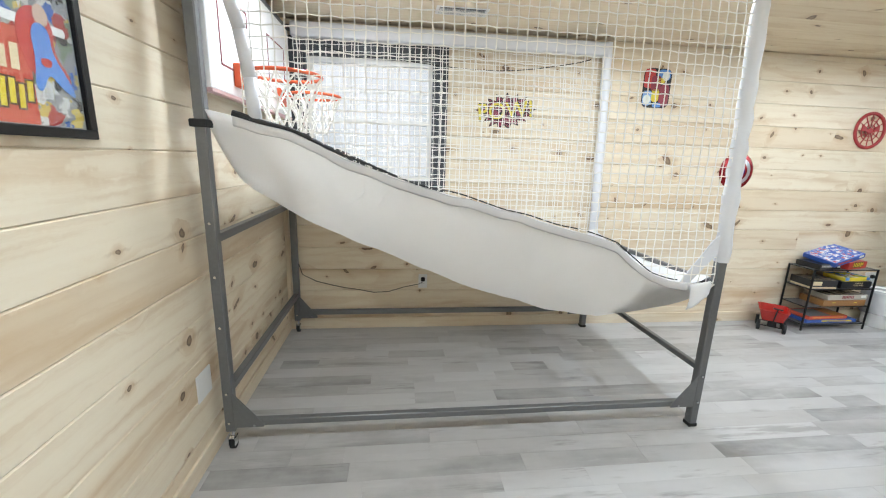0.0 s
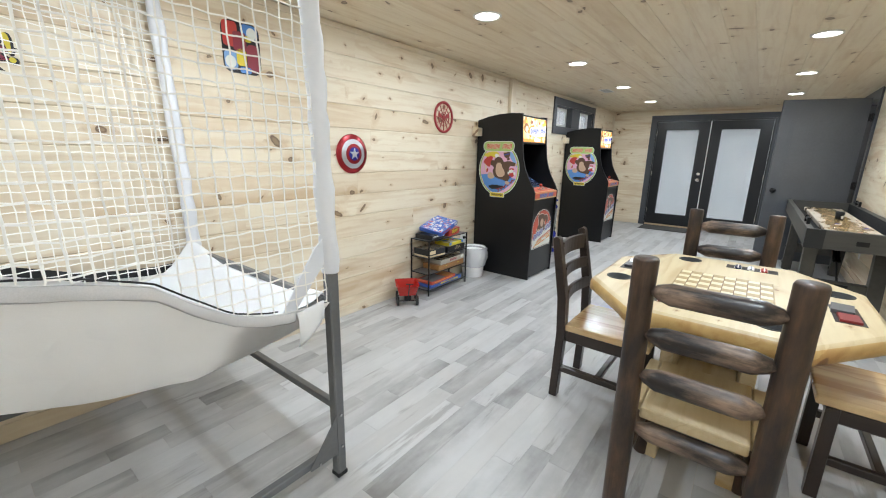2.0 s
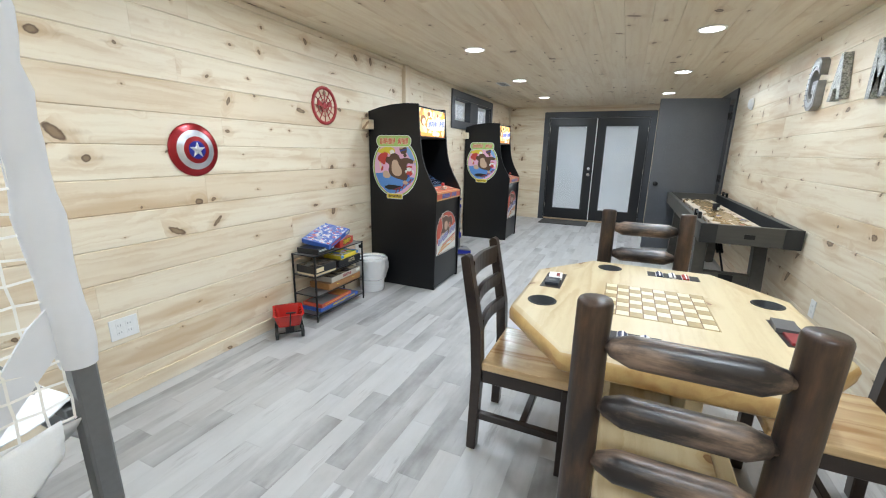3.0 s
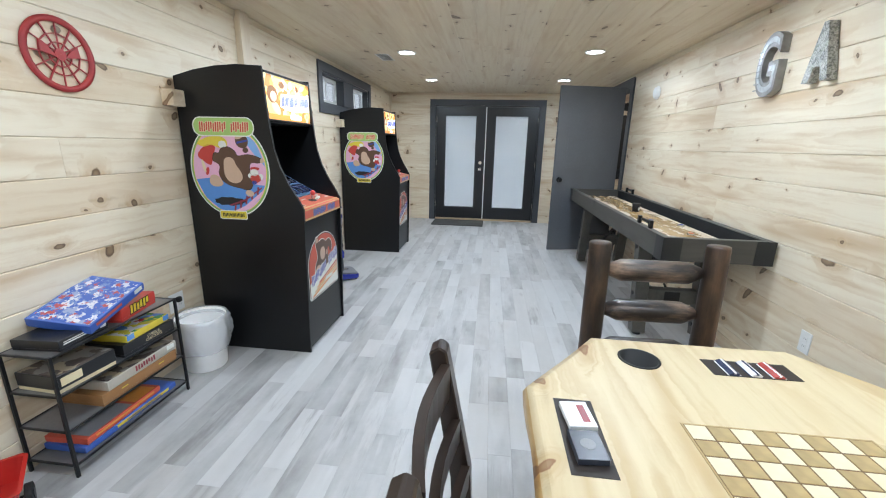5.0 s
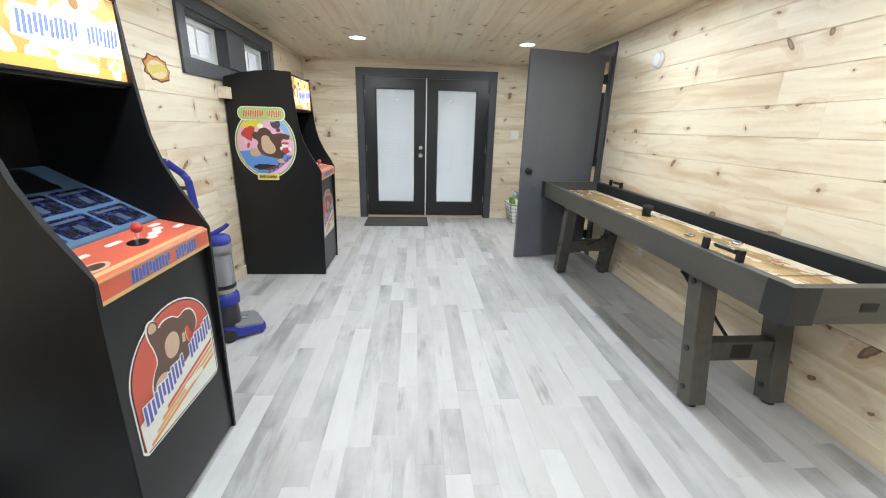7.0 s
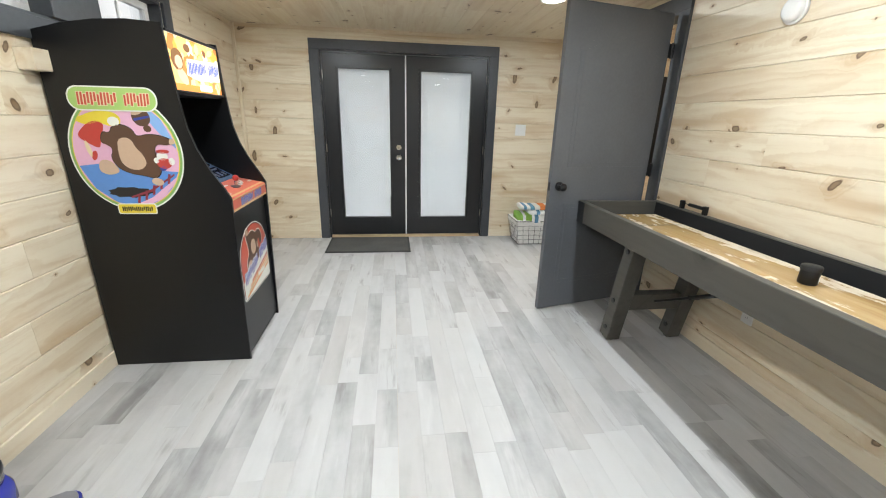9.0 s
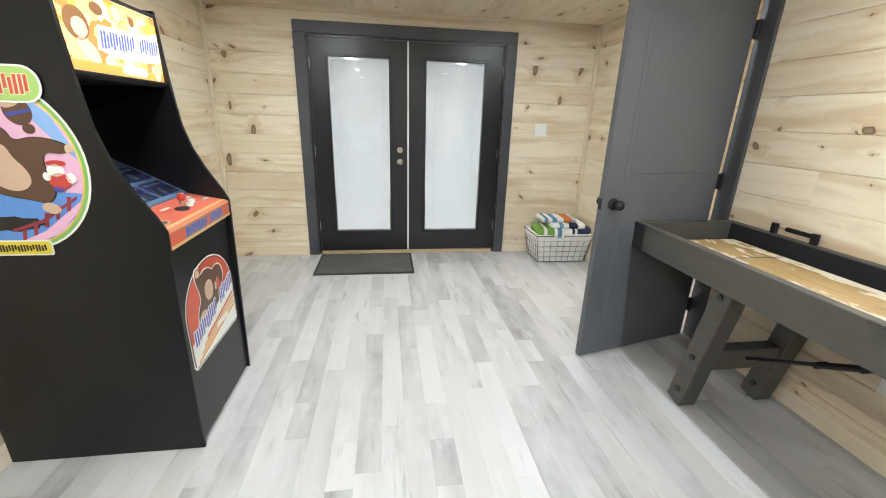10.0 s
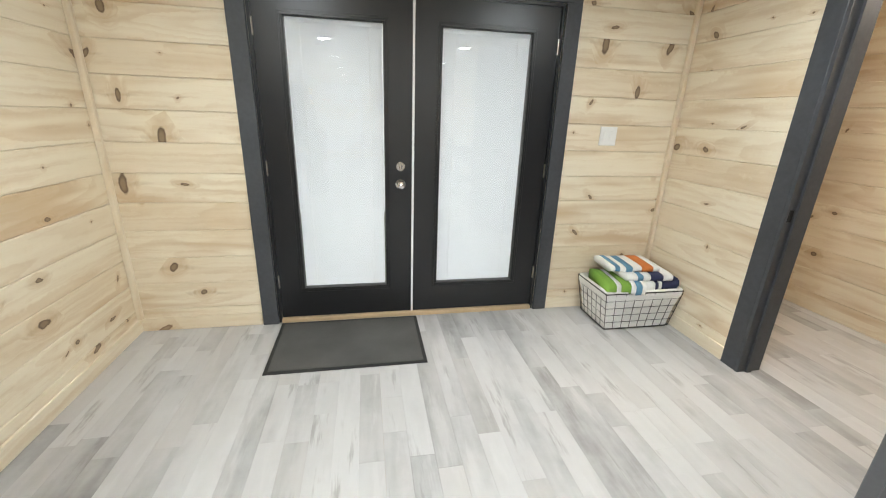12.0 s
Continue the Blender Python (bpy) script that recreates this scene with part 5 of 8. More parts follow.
def scorer(x, y, n):
    """Abacus scoring unit clamped on the rail."""
    o = thing("score_counter", "black clamp-on score counter on the table rail", "scoreboard", (x, y, SZ1 + 0.001), group="score counters on the shuffleboard")
    part("bracket", B(-0.12, -0.012, 0, -0.09, 0.012, 0.055, bevel=0.003), M_BLACKMETAL, o)
    part("bracket", B(0.09, -0.012, 0, 0.12, 0.012, 0.055, bevel=0.003), M_BLACKMETAL, o)
    part("rod", rod(bmesh.new(), (-0.09, 0, 0.038), (0.09, 0, 0.038), 0.003, n=8), M_CHROME, o)
    for k in range(10):
        x = -0.085 + 0.0125 * k
        part("bead", rod(bmesh.new(), (x, 0, 0.038), (x + 0.0115, 0, 0.038), 0.012, n=14), M_BLACK, o)


scorer(6.08, -2.977, 0)
scorer(8.27, -3.572, 1)
jar = thing("wax_jar", "black plastic wax jar with a small white label", "jar", (7.245, -3.312, zt + 0.001))
part("jar_body", lathe(bmesh.new(), [(0.001, 0.0), (0.031, 0.0), (0.034, 0.003), (0.034, 0.055), (0.032, 0.058)], 28), M_BLACKMETAL, jar, "black plastic body", True)
part("lid", lathe(bmesh.new(), [(0.036, 0.0585), (0.0365, 0.061), (0.0365, 0.076), (0.034, 0.079), (0.001, 0.079)], 28), M_RUBBER, jar, "black screw lid", True)
lb_ = bmesh.new()
ang_ = [radians(195 + 7 * k) for k in range(7)]
lo_ = [lb_.verts.new((0.0346 * math.cos(a), 0.0346 * math.sin(a), 0.012)) for a in ang_]
up_ = [lb_.verts.new((0.0346 * math.cos(a), 0.0346 * math.sin(a), 0.042)) for a in ang_]
for k in range(6):
    lb_.faces.new((lo_[k], lo_[k + 1], up_[k + 1], up_[k]))
part("label", lb_, M_WHITE, jar, "white paper label")
M_PUCKB = plain("blue_cap", (0.05, 0.06, 0.25), 0.35)
M_PUCKR = plain("orange_cap", (0.50, 0.13, 0.04), 0.35)
for x, y, mat, word in ((6.655, -3.24, M_PUCKB, "blue"), (6.487, -3.403, M_PUCKB, "blue"), (6.14, -3.322, M_PUCKR, "orange")):
    pk = thing("shuffle_puck", f"chrome shuffleboard puck with {word} cap", "puck", (x, y, zt + 0.001), group="pucks on the shuffleboard")
    part("puck_body", lathe(bmesh.new(), [(0.024, 0.0), (0.0265, 0.002), (0.0265, 0.014), (0.022, 0.018), (0.018, 0.018)], 28), M_CHROME, pk, "", True)
    part("cap", lathe(bmesh.new(), [(0.018, 0.0181), (0.018, 0.021), (0.001, 0.022)], 28), mat, pk, f"{word} cap", True)

# ---- flat coloured shapes for prints and signs ----
def ink(name, c, rough=0.3):
    return plain(name, c, rough, vary=0.05, bumps=0.0)


K_PINK, K_BLUE, K_GREEN, K_WHITE = ink("pink_print", (0.72, 0.42, 0.58)), ink("blue_print", (0.10, 0.26, 0.62)), ink("green_print", (0.22, 0.42, 0.12)), ink("white_print", (0.75, 0.77, 0.72))
K_BROWN, K_TAN, K_YEL, K_RED = ink("brown_print", (0.10, 0.05, 0.03)), ink("tan_print", (0.55, 0.39, 0.28)), ink("yellow_print", (0.72, 0.58, 0.05)), ink("red_print", (0.50, 0.05, 0.04))
K_NAVY, K_ORG, K_BLK, K_CORAL = ink("navy_print", (0.04, 0.06, 0.30)), ink("orange_print", (0.70, 0.28, 0.05)), ink("black_print", (0.01, 0.01, 0.012)), ink("coral_print", (0.55, 0.09, 0.05))
K_INDIGO, K_GOLD, K_LIME = ink("indigo_print", (0.09, 0.10, 0.40)), ink("gold_print", (0.62, 0.40, 0.16)), ink("lime_print", (0.36, 0.55, 0.16))
K_SKY, K_GREY, K_CREAM, K_MAROON = ink("sky_print", (0.22, 0.40, 0.70)), ink("grey_print", (0.25, 0.26, 0.28)), ink("cream_print", (0.70, 0.60, 0.38)), ink("maroon_print", (0.25, 0.03, 0.05))


def ell(cx, cy, rx, ry, n=36, rot=0.0):
    c, s = math.cos(rot), math.sin(rot)
    return [(cx + rx * math.cos(6.28318 * k / n) * c - ry * math.sin(6.28318 * k / n) * s, cy + rx * math.cos(6.28318 * k / n) * s + ry * math.sin(6.28318 * k / n) * c) for k in range(n)]


def rrect(x0, y0, x1, y1, r, n=6):
    out = []
    for cx, cy, a0 in ((x1 - r, y1 - r, 0), (x0 + r, y1 - r, 1.5708), (x0 + r, y0 + r, 3.14159), (x1 - r, y0 + r, 4.71239)):
        out += [(cx + r * math.cos(a0 + 1.5708 * k / n), cy + r * math.sin(a0 + 1.5708 * k / n)) for k in range(n + 1)]
    return out


def burst(cx, cy, rx, ry, spikes, inner, seed=0):
    rng = random.Random(seed)
    out = []
    for k in range(spikes * 2):
        f = (1.0 if k % 2 == 0 else inner) * rng.uniform(0.88, 1.06)
        a = 3.14159 * k / spikes
        out.append((cx + rx * f * math.cos(a), cy + ry * f * math.sin(a)))
    return out


def rounded(pts, n=2):
    """Cuts the corners of a closed outline until it flows."""
    for _ in range(n):
        out = []
        for (xa, ya), (xb, yb) in zip(pts, pts[1:] + pts[:1]):
            out += [(0.75 * xa + 0.25 * xb, 0.75 * ya + 0.25 * yb), (0.25 * xa + 0.75 * xb, 0.25 * ya + 0.75 * yb)]
        pts = out
    return pts


def clipped(outline, cx, cy, rx, ry):
    """Draws points back inside an ellipse."""
    out = []
    for x, y in outline:
        d = math.hypot((x - cx) / rx, (y - cy) / ry)
        out.append((cx + (x - cx) / d, cy + (y - cy) / d) if d > 1 else (x, y))
    return out


def patch(parent, m, layer, outline, mat, name="print", label="", step=0.0007):
    """A thin shape in the plane of m, on the layer-th level above it."""
    bm = bmesh.new()
    prism(bm, outline, 'z', layer * step + 0.0002, layer * step + step)
    wrap(bm, m)
    return part(name, bm, mat, parent, label)


def title_bars(parent, m, layer, x0, x1, y0, y1, n, gap_at, mat, slant=0.0, rise=0.0, mat2=None):
    """Lettering too stylised to set: upright bars of its size and colour."""
    w = (x1 - x0) / n
    for k in range(n):
        if k == gap_at:
            continue
        r = rise * (k / n)
        e = w * 0.10
        for f0, f1, lo, hi in ((0.10, 0.40, 0.0, 1.0 - 0.16 * (k % 2)), (0.58, 0.90, 0.14 * (k % 3), 1.0)):
            xa, xb = x0 + (k + f0) * w, x0 + (k + f1) * w
            ya, yb = y0 + r + (y1 - y0) * lo, y0 + r + (y1 - y0) * hi
            sa, sb = slant * lo, slant * hi
            if mat2:
                patch(parent, m, layer, [(xa - e + sa, ya - e), (xb + e + sa, ya - e), (xb + e + sb, yb + e), (xa - e + sb, yb + e)], mat2)
            patch(parent, m, layer + 1, [(xa + sa, ya), (xb + sa, ya), (xb + sb, yb), (xa + sb, yb)], mat)


def plane_m(origin, u, v):
    u, v = Vector(u), Vector(v)
    return Matrix.Translation(origin) @ Matrix((u, v, u.cross(v))).transposed().to_4x4()


def lettering(text, size, depth, bev=0.0, offset=0.0):
    cu = bpy.data.curves.new("lettering", 'FONT')
    cu.body, cu.size, cu.extrude, cu.bevel_depth, cu.offset = text, size, depth, bev, offset
    cu.align_x, cu.align_y = 'CENTER', 'CENTER'
    ob = bpy.data.objects.new("lettering", cu)
    scene.collection.objects.link(ob)
    me = bpy.data.meshes.new_from_object(ob.evaluated_get(bpy.context.evaluated_depsgraph_get()))
    bpy.data.objects.remove(ob)
    return me


def letter_part(text, size, depth, mat, parent, m, name="lettering", label="", bev=0.0, offset=0.0):
    me = lettering(text, size, depth, bev, offset)
    me.materials.clear()
    me.materials.append(mat)
    ob = new(name, me)
    ob.parent = parent
    ob.matrix_basis = m
    if label:
        ob["label"] = label
    return ob


# ---- arcade cabinets ----
def busy(name, base, cols, scale, glow=0.0):
    """Crowded printed artwork: broken patches of a few inks."""
    m, nt, b = nodes_of(name)
    tc = nd(nt, "ShaderNodeTexCoord")
    v = nd(nt, "ShaderNodeTexVoronoi", Scale=scale, Randomness=0.9)
    wn_ = nd(nt, "ShaderNodeTexNoise", Scale=scale * 1.5, Detail=3.0)
    nt.links.new(tc.outputs["Object"], wn_.inputs["Vector"])
    wm = nd(nt, "ShaderNodeVectorMath")
    wm.operation = 'MULTIPLY_ADD'
    nt.links.new(wn_.outputs["Color"], wm.inputs[0])
    wm.inputs[1].default_value = (0.05, 0.05, 0.05)
    nt.links.new(tc.outputs["Object"], wm.inputs[2])
    nt.links.new(wm.outputs[0], v.inputs["Vector"])
    s = nd(nt, "ShaderNodeSeparateColor")
    nt.links.new(v.outputs["Color"], s.inputs[0])
    stops = [(0.0, base), (0.44, base)]
    for k, c in enumerate(cols):
        stops += [(0.45 + 0.55 * k / len(cols), c), (0.445 + 0.55 * (k + 1) / len(cols), c)]
    shown = ramp(nt, s.outputs[0], stops)
    nt.links.new(shown, b.inputs["Base Color"])
    if glow:
        nt.links.new(shown, b.inputs["Emission Color"])
        b.inputs["Emission Strength"].default_value = glow
    b.inputs["Roughness"].default_value = 0.25
    return m


def glow_ink(name, c, s):
    m, nt, b = nodes_of(name)
    b.inputs["Base Color"].default_value = (*c, 1)
    b.inputs["Emission Color"].default_value = (*c, 1)
    b.inputs["Emission Strength"].default_value = s
    b.inputs["Roughness"].default_value = 0.25
    return m


MQ = {k: glow_ink("lit_" + k, c, MARQUEE) for k, c in (("white", (0.95, 0.90, 0.75)), ("yellow", (0.98, 0.80, 0.38)), ("orange", (0.85, 0.33, 0.08)), ("brown", (0.25, 0.13, 0.06)), ("blue", (0.12, 0.16, 0.62)), ("tan", (0.85, 0.60, 0.38)), ("lilac", (0.70, 0.68, 0.90)))}
M_BEZEL = ink("steel_blue_bezel", (0.10, 0.17, 0.26), 0.25)
M_PANELRED = ink("red_panel", (0.58, 0.12, 0.07), 0.35)
K_AUTUMN = busy("lit_autumn_art", (0.98, 0.72, 0.25), [(0.95, 0.45, 0.10), (1.0, 0.90, 0.62), (0.55, 0.26, 0.08), (0.98, 0.82, 0.40), (0.85, 0.36, 0.08)], 17.0, MARQUEE)
M_VISOR = ink("slate_print", (0.06, 0.08, 0.12))
K_CIRCUIT = busy("dark_blue_card_art", (0.006, 0.008, 0.03), [(0.02, 0.03, 0.11), (0.05, 0.07, 0.13), (0.008, 0.010, 0.02), (0.03, 0.035, 0.17)], 75.0)
W, TS = 0.615, 0.018
cab = thing("arcade_cabinet", "tall black upright arcade cabinet with coloured side art", "arcade machine", (5.465, 0, 0), group="arcade cabinets along the wall")
side = [(-0.012, 0.0), (-0.745, 0.0), (-0.759, 0.888), (-0.762, 0.968), (-0.735, 1.02), (-0.675, 1.12), (-0.628, 1.22), (-0.600, 1.32), (-0.590, 1.40), (-0.580, 1.50), (-0.572, 1.60), (-0.563, 1.782), (-0.42, 1.79), (-0.28, 1.782), (-0.14, 1.76), (-0.012, 1.727)]
for x in (0, W - TS):
    bm = bmesh.new()
    prism(bm, side, 'x', x, x + TS)
    bmesh.ops.bevel(bm, geom=[e for e in bm.edges if abs(e.verts[0].co.x - e.verts[1].co.x) < 1e-5], offset=0.003, segments=2, affect='EDGES')
    part("side_panel", bm, M_BLACK, cab, "black laminate side panel")
xi0, xi1 = TS + 0.0005, W - TS - 0.0005
body = bmesh.new()
box(body, xi0, -0.735, 0.02, xi1, -0.717, 0.885)
box(body, xi0, -0.030, 0.02, xi1, -0.014, 1.72)
box(body, xi0, -0.716, 0.02, xi1, -0.031, 0.04)
prism(body, [(-0.54, 1.772), (-0.42, 1.780), (-0.28, 1.772), (-0.14, 1.75), (-0.031, 1.72), (-0.031, 1.705), (-0.28, 1.757), (-0.54, 1.757)], 'x', xi0, xi1)
part("body", body, M_BLACK, cab, "black front and back panels")
part("inner_back", B(xi0, -0.20, 1.05, xi1, -0.19, 1.48), M_BLACK, cab)
part("speaker_shelf", B(xi0, -0.555, 1.478, xi1, -0.18, 1.49), M_BLACK, cab)
# lit marquee
mq = part("marquee", B(xi0, -0.560, 1.492, xi1, -0.550, 1.755, bevel=0.001), MQ["white"], cab, "backlit yellow and white marquee")
mm = plane_m((xi0, -0.560, 1.492), (1, 0, 0), (0, 0, 1))
WI, HI = xi1 - xi0, 0.263
patch(mq, mm, 0, rrect(0, 0, WI, HI - 0.004, 0.004), K_AUTUMN)
patch(mq, mm, 1, [(0.17, 0.085), (0.30, 0.066), (WI - 0.004, 0.080), (WI - 0.004, 0.190), (0.42, 0.176), (0.19, 0.165)], MQ["white"])
patch(mq, mm, 1, rrect(0, 0.004, WI, 0.040, 0.004), MQ["orange"])
patch(mq, mm, 2, rrect(0.29, 0.016, 0.45, 0.050, 0.016), MQ["white"])
for o, k in ((ell(0.085, 0.15, 0.058, 0.050), "brown"), (ell(0.12, 0.075, 0.055, 0.030, rot=-0.5), "tan"), (ell(0.20, 0.215, 0.034, 0.020), "brown"), (ell(0.31, 0.222, 0.024, 0.028), "tan"), (ell(0.40, 0.212, 0.018, 0.018), "brown"), (ell(0.53, 0.040, 0.024, 0.034), "tan"), (ell(0.53, 0.050, 0.014, 0.016), "orange"), (ell(0.47, 0.225, 0.04, 0.016, rot=0.3), "yellow")):
    patch(mq, mm, 3, o, MQ[k])
patch(mq, mm, 4, ell(0.095, 0.140, 0.036, 0.030), MQ["tan"])
title_bars(mq, mm, 3, 0.185, 0.56, 0.092, 0.150, 11, 6, MQ["blue"], 0.008, 0.018, MQ["lilac"])
for z in (1.487, 1.752):
    part("marquee_retainer", B(xi0, -0.572, z, xi1, -0.561, z + 0.012, bevel=0.002), M_BLACKMETAL, cab)
# screen bezel, low and sloping
bz = bmesh.new()
prism(bz, [(-0.575, 0.998), (-0.575, 1.006), (-0.205, 1.20), (-0.205, 1.19)], 'x', xi0, xi1)
bzo = part("bezel", bz, M_BEZEL, cab, "steel blue screen bezel")
u, v = Vector((1, 0, 0)), Vector((0, 0.37, 0.194)).normalized()
mz = plane_m((xi0, -0.575, 1.0062), u, v)
patch(bzo, mz, 0, rrect(0.10, 0.27, 0.48, 0.41, 0.01), K_BLK, "screen", "dark glass screen")
for ya, yb in ((0.022, 0.128), (0.148, 0.255)):
    for xa, xb in ((0.02, 0.19), (0.205, 0.375), (0.39, 0.56)):
        patch(bzo, mz, 0, rrect(xa, ya, xb, yb, 0.012), K_CIRCUIT)
        patch(bzo, mz, 1, rrect(xa + 0.02, yb - 0.026, xb - 0.02, yb - 0.014, 0.003), M_VISOR)
        for k in range(3):
            patch(bzo, mz, 1, rrect(xa + 0.015 + 0.05 * k, ya + 0.014, xa + 0.045 + 0.05 * k, ya + 0.050 + 0.008 * (k % 2), 0.004), (K_BLK, M_VISOR, K_BLK)[k])
# control panel
cp = bmesh.new()
prism(cp, [(-0.757, 0.892), (-0.757, 0.962), (-0.745, 0.968), (-0.578, 1.000), (-0.578, 0.985), (-0.735, 0.952), (-0.735, 0.892)], 'x', xi0, xi1)
cpo = part("control_panel", cp, M_PANELRED, cab, "red control panel with yellow edge")
mf = plane_m((xi0, -0.757, 0.892), (1, 0, 0), (0, 0, 1))
patch(cpo, mf, 0, rrect(0.0, 0.063, WI, 0.070, 0.001), K_GOLD)
patch(cpo, mf, 0, rrect(0.0, 0.0, WI, 0.012, 0.001), K_GOLD)
title_bars(cpo, mf, 0, 0.12, 0.48, 0.016, 0.056, 11, 6, K_INDIGO, 0.004, 0.0, K_GREY)
mt = plane_m((xi0, -0.745, 0.9682), (1, 0, 0), Vector((0, 0.167, 0.032)).normalized())
patch(cpo, mt, 0, rrect(0.0, 0.0, WI, 0.016, 0.002), K_GOLD)
patch(cpo, mt, 0, ell(0.07, 0.045, 0.055, 0.024), K_TAN)
patch(cpo, mt, 1, ell(0.075, 0.045, 0.035, 0.015), K_BROWN)
for x, y, rx, ry in ((0.42, 0.09, 0.030, 0.013), (0.47, 0.11, 0.024, 0.011), (0.38, 0.075, 0.022, 0.011), (0.54, 0.075, 0.028, 0.010), (0.50, 0.14, 0.03, 0.010), (0.26, 0.12, 0.035, 0.008), (0.10, 0.115, 0.05, 0.009)):
    patch(cpo, mt, 0, rrect(x - rx, y - ry, x + rx, y + ry, ry * 0.9), K_WHITE)
patch(cpo, mt, 1, ell(0.305, 0.075, 0.042, 0.026), K_BLK)
jn = mt.to_3x3() @ Vector((0, 0, 1))
j0 = mt @ Vector((0.305, 0.080, 0.001))
jb = bmesh.new()
rod(jb, j0, j0 + jn * 0.040, 0.006, n=12)
part("joystick", jb, M_CHROME, cpo, "steel joystick shaft")
jb = bmesh.new()
bmesh.ops.create_uvsphere(jb, u_segments=20, v_segments=14, radius=0.018, matrix=Matrix.Translation(j0 + jn * 0.050))
part("ball_top", jb, K_RED, cpo, "red ball top", True)
for x, y in ((0.43, 0.09), (0.385, 0.078)):
    q = mt @ Vector((x, y, 0.0012))
    part("button", rod(bmesh.new(), q, q + jn * 0.008, 0.0125, n=20), K_WHITE, cpo, "white push button")
# front print
fm = plane_m((0, -0.7352, 0), (1, 0, 0), (0, 0, 1))


def arch(x0, x1, z0, zs, zt, r=0.02, n=22):
    c = (x0 + x1) / 2
    top = [(c + (x1 - x0) / 2 * math.cos(3.14159 * k / n), zs + (zt - zs) * math.sin(3.14159 * k / n)) for k in range(n + 1)]
    return [(x0 + r, z0), (x1 - r, z0), (x1, z0 + r)] + top + [(x0, z0 + r)]


fd = patch(cab, fm, 0, arch(0.060, 0.555, 0.335, 0.56, 0.765), K_WHITE, "front_decal", "arched red and white print")
patch(fd, fm, 1, arch(0.066, 0.549, 0.341, 0.56, 0.759), K_BLK)
patch(fd, fm, 2, arch(0.071, 0.544, 0.346, 0.56, 0.754), K_CORAL)
patch(fd, fm, 3, [(0.075, 0.348), (0.54, 0.348), (0.543, 0.61), (0.072, 0.455)], K_WHITE)
for k, mat in enumerate((K_ORG, K_GOLD, K_ORG, K_CORAL)):
    z = 0.352 + 0.022 * k
    patch(fd, fm, 4, [(0.10 + 0.035 * k, z), (0.53, z + 0.075), (0.535, z + 0.090), (0.10 + 0.035 * k, z + 0.012)], mat)
# plain upright figure in a white outline
figure = [(0.165, 0.475), (0.155, 0.53), (0.175, 0.575), (0.205, 0.60), (0.20, 0.645), (0.182, 0.69), (0.178, 0.735), (0.205, 0.752), (0.235, 0.735), (0.232, 0.705), (0.262, 0.722), (0.315, 0.715), (0.345, 0.69), (0.385, 0.705), (0.43, 0.69), (0.452, 0.645), (0.44, 0.605), (0.405, 0.60), (0.40, 0.64), (0.372, 0.645), (0.372, 0.59), (0.40, 0.56), (0.385, 0.53), (0.28, 0.50)]
figure = rounded(figure)
fcx, fcz = 0.305, 0.61
patch(fd, fm, 4, [(fcx + (x - fcx) * 1.05, fcz + (z - fcz) * 1.05) for x, z in figure], K_WHITE)
patch(fd, fm, 5, figure, K_BROWN)
patch(fd, fm, 6, rounded([(0.245, 0.60), (0.248, 0.65), (0.285, 0.668), (0.322, 0.655), (0.332, 0.61), (0.31, 0.575), (0.268, 0.572)]), K_TAN)
patch(fd, fm, 6, rounded([(0.165, 0.485), (0.160, 0.525), (0.19, 0.555), (0.235, 0.55), (0.255, 0.52), (0.235, 0.49)]), K_TAN)
patch(fd, fm, 6, rounded([(0.185, 0.71), (0.186, 0.738), (0.207, 0.746), (0.226, 0.730), (0.224, 0.708)]), K_TAN)
patch(fd, fm, 6, [(0.345, 0.595), (0.35, 0.63), (0.366, 0.625), (0.364, 0.59)], K_TAN)
patch(fd, fm, 6, rrect(0.31, 0.412, 0.44, 0.436, 0.011), K_WHITE)
title_bars(fd, fm, 7, 0.09, 0.535, 0.435, 0.505, 11, 6, K_INDIGO, 0.0, 0.115, K_WHITE)
# side print, seen from the room's far end
sm = plane_m((-0.0002, 0, 0), (0, -1, 0), (0, 0, 1))
OC, OZ, ORX, ORZ = 0.308, 1.195, 0.256, 0.285
sd_ = patch(cab, sm, 0, ell(OC, OZ, ORX, ORZ, 48), K_WHITE, "side_decal", "oval side print with coloured shapes")
patch(sd_, sm, 1, ell(OC, OZ, ORX - 0.007, ORZ - 0.007, 48), K_GREEN)
patch(sd_, sm, 2, ell(OC, OZ, ORX - 0.018, ORZ - 0.018, 48), K_YEL)
patch(sd_, sm, 3, ell(OC, OZ, ORX - 0.022, ORZ - 0.022, 48), K_PINK)
rx, rz = ORX - 0.023, ORZ - 0.023
cl_ = lambda o: clipped(o, OC, OZ, rx, rz)
patch(sd_, sm, 4, cl_([(OC - 0.24, 1.13), (OC - 0.1, 1.15), (OC + 0.05, 1.12), (OC + 0.24, 1.10), (OC + 0.2, 1.0), (OC + 0.1, 0.93), (OC, 0.91), (OC - 0.1, 0.93), (OC - 0.2, 1.0)]), K_BLUE)
patch(sd_, sm, 4, cl_([(OC + 0.06, 1.47), (OC + 0.12, 1.46), (OC + 0.2, 1.38), (OC + 0.24, 1.25), (OC + 0.23, 1.22), (OC + 0.16, 1.30)]), K_SKY)
patch(sd_, sm, 5, cl_([(OC - 0.02, 0.935), (OC + 0.08, 0.98), (OC + 0.22, 1.08), (OC + 0.21, 1.02), (OC + 0.12, 0.95), (OC + 0.04, 0.92)]), K_PINK)
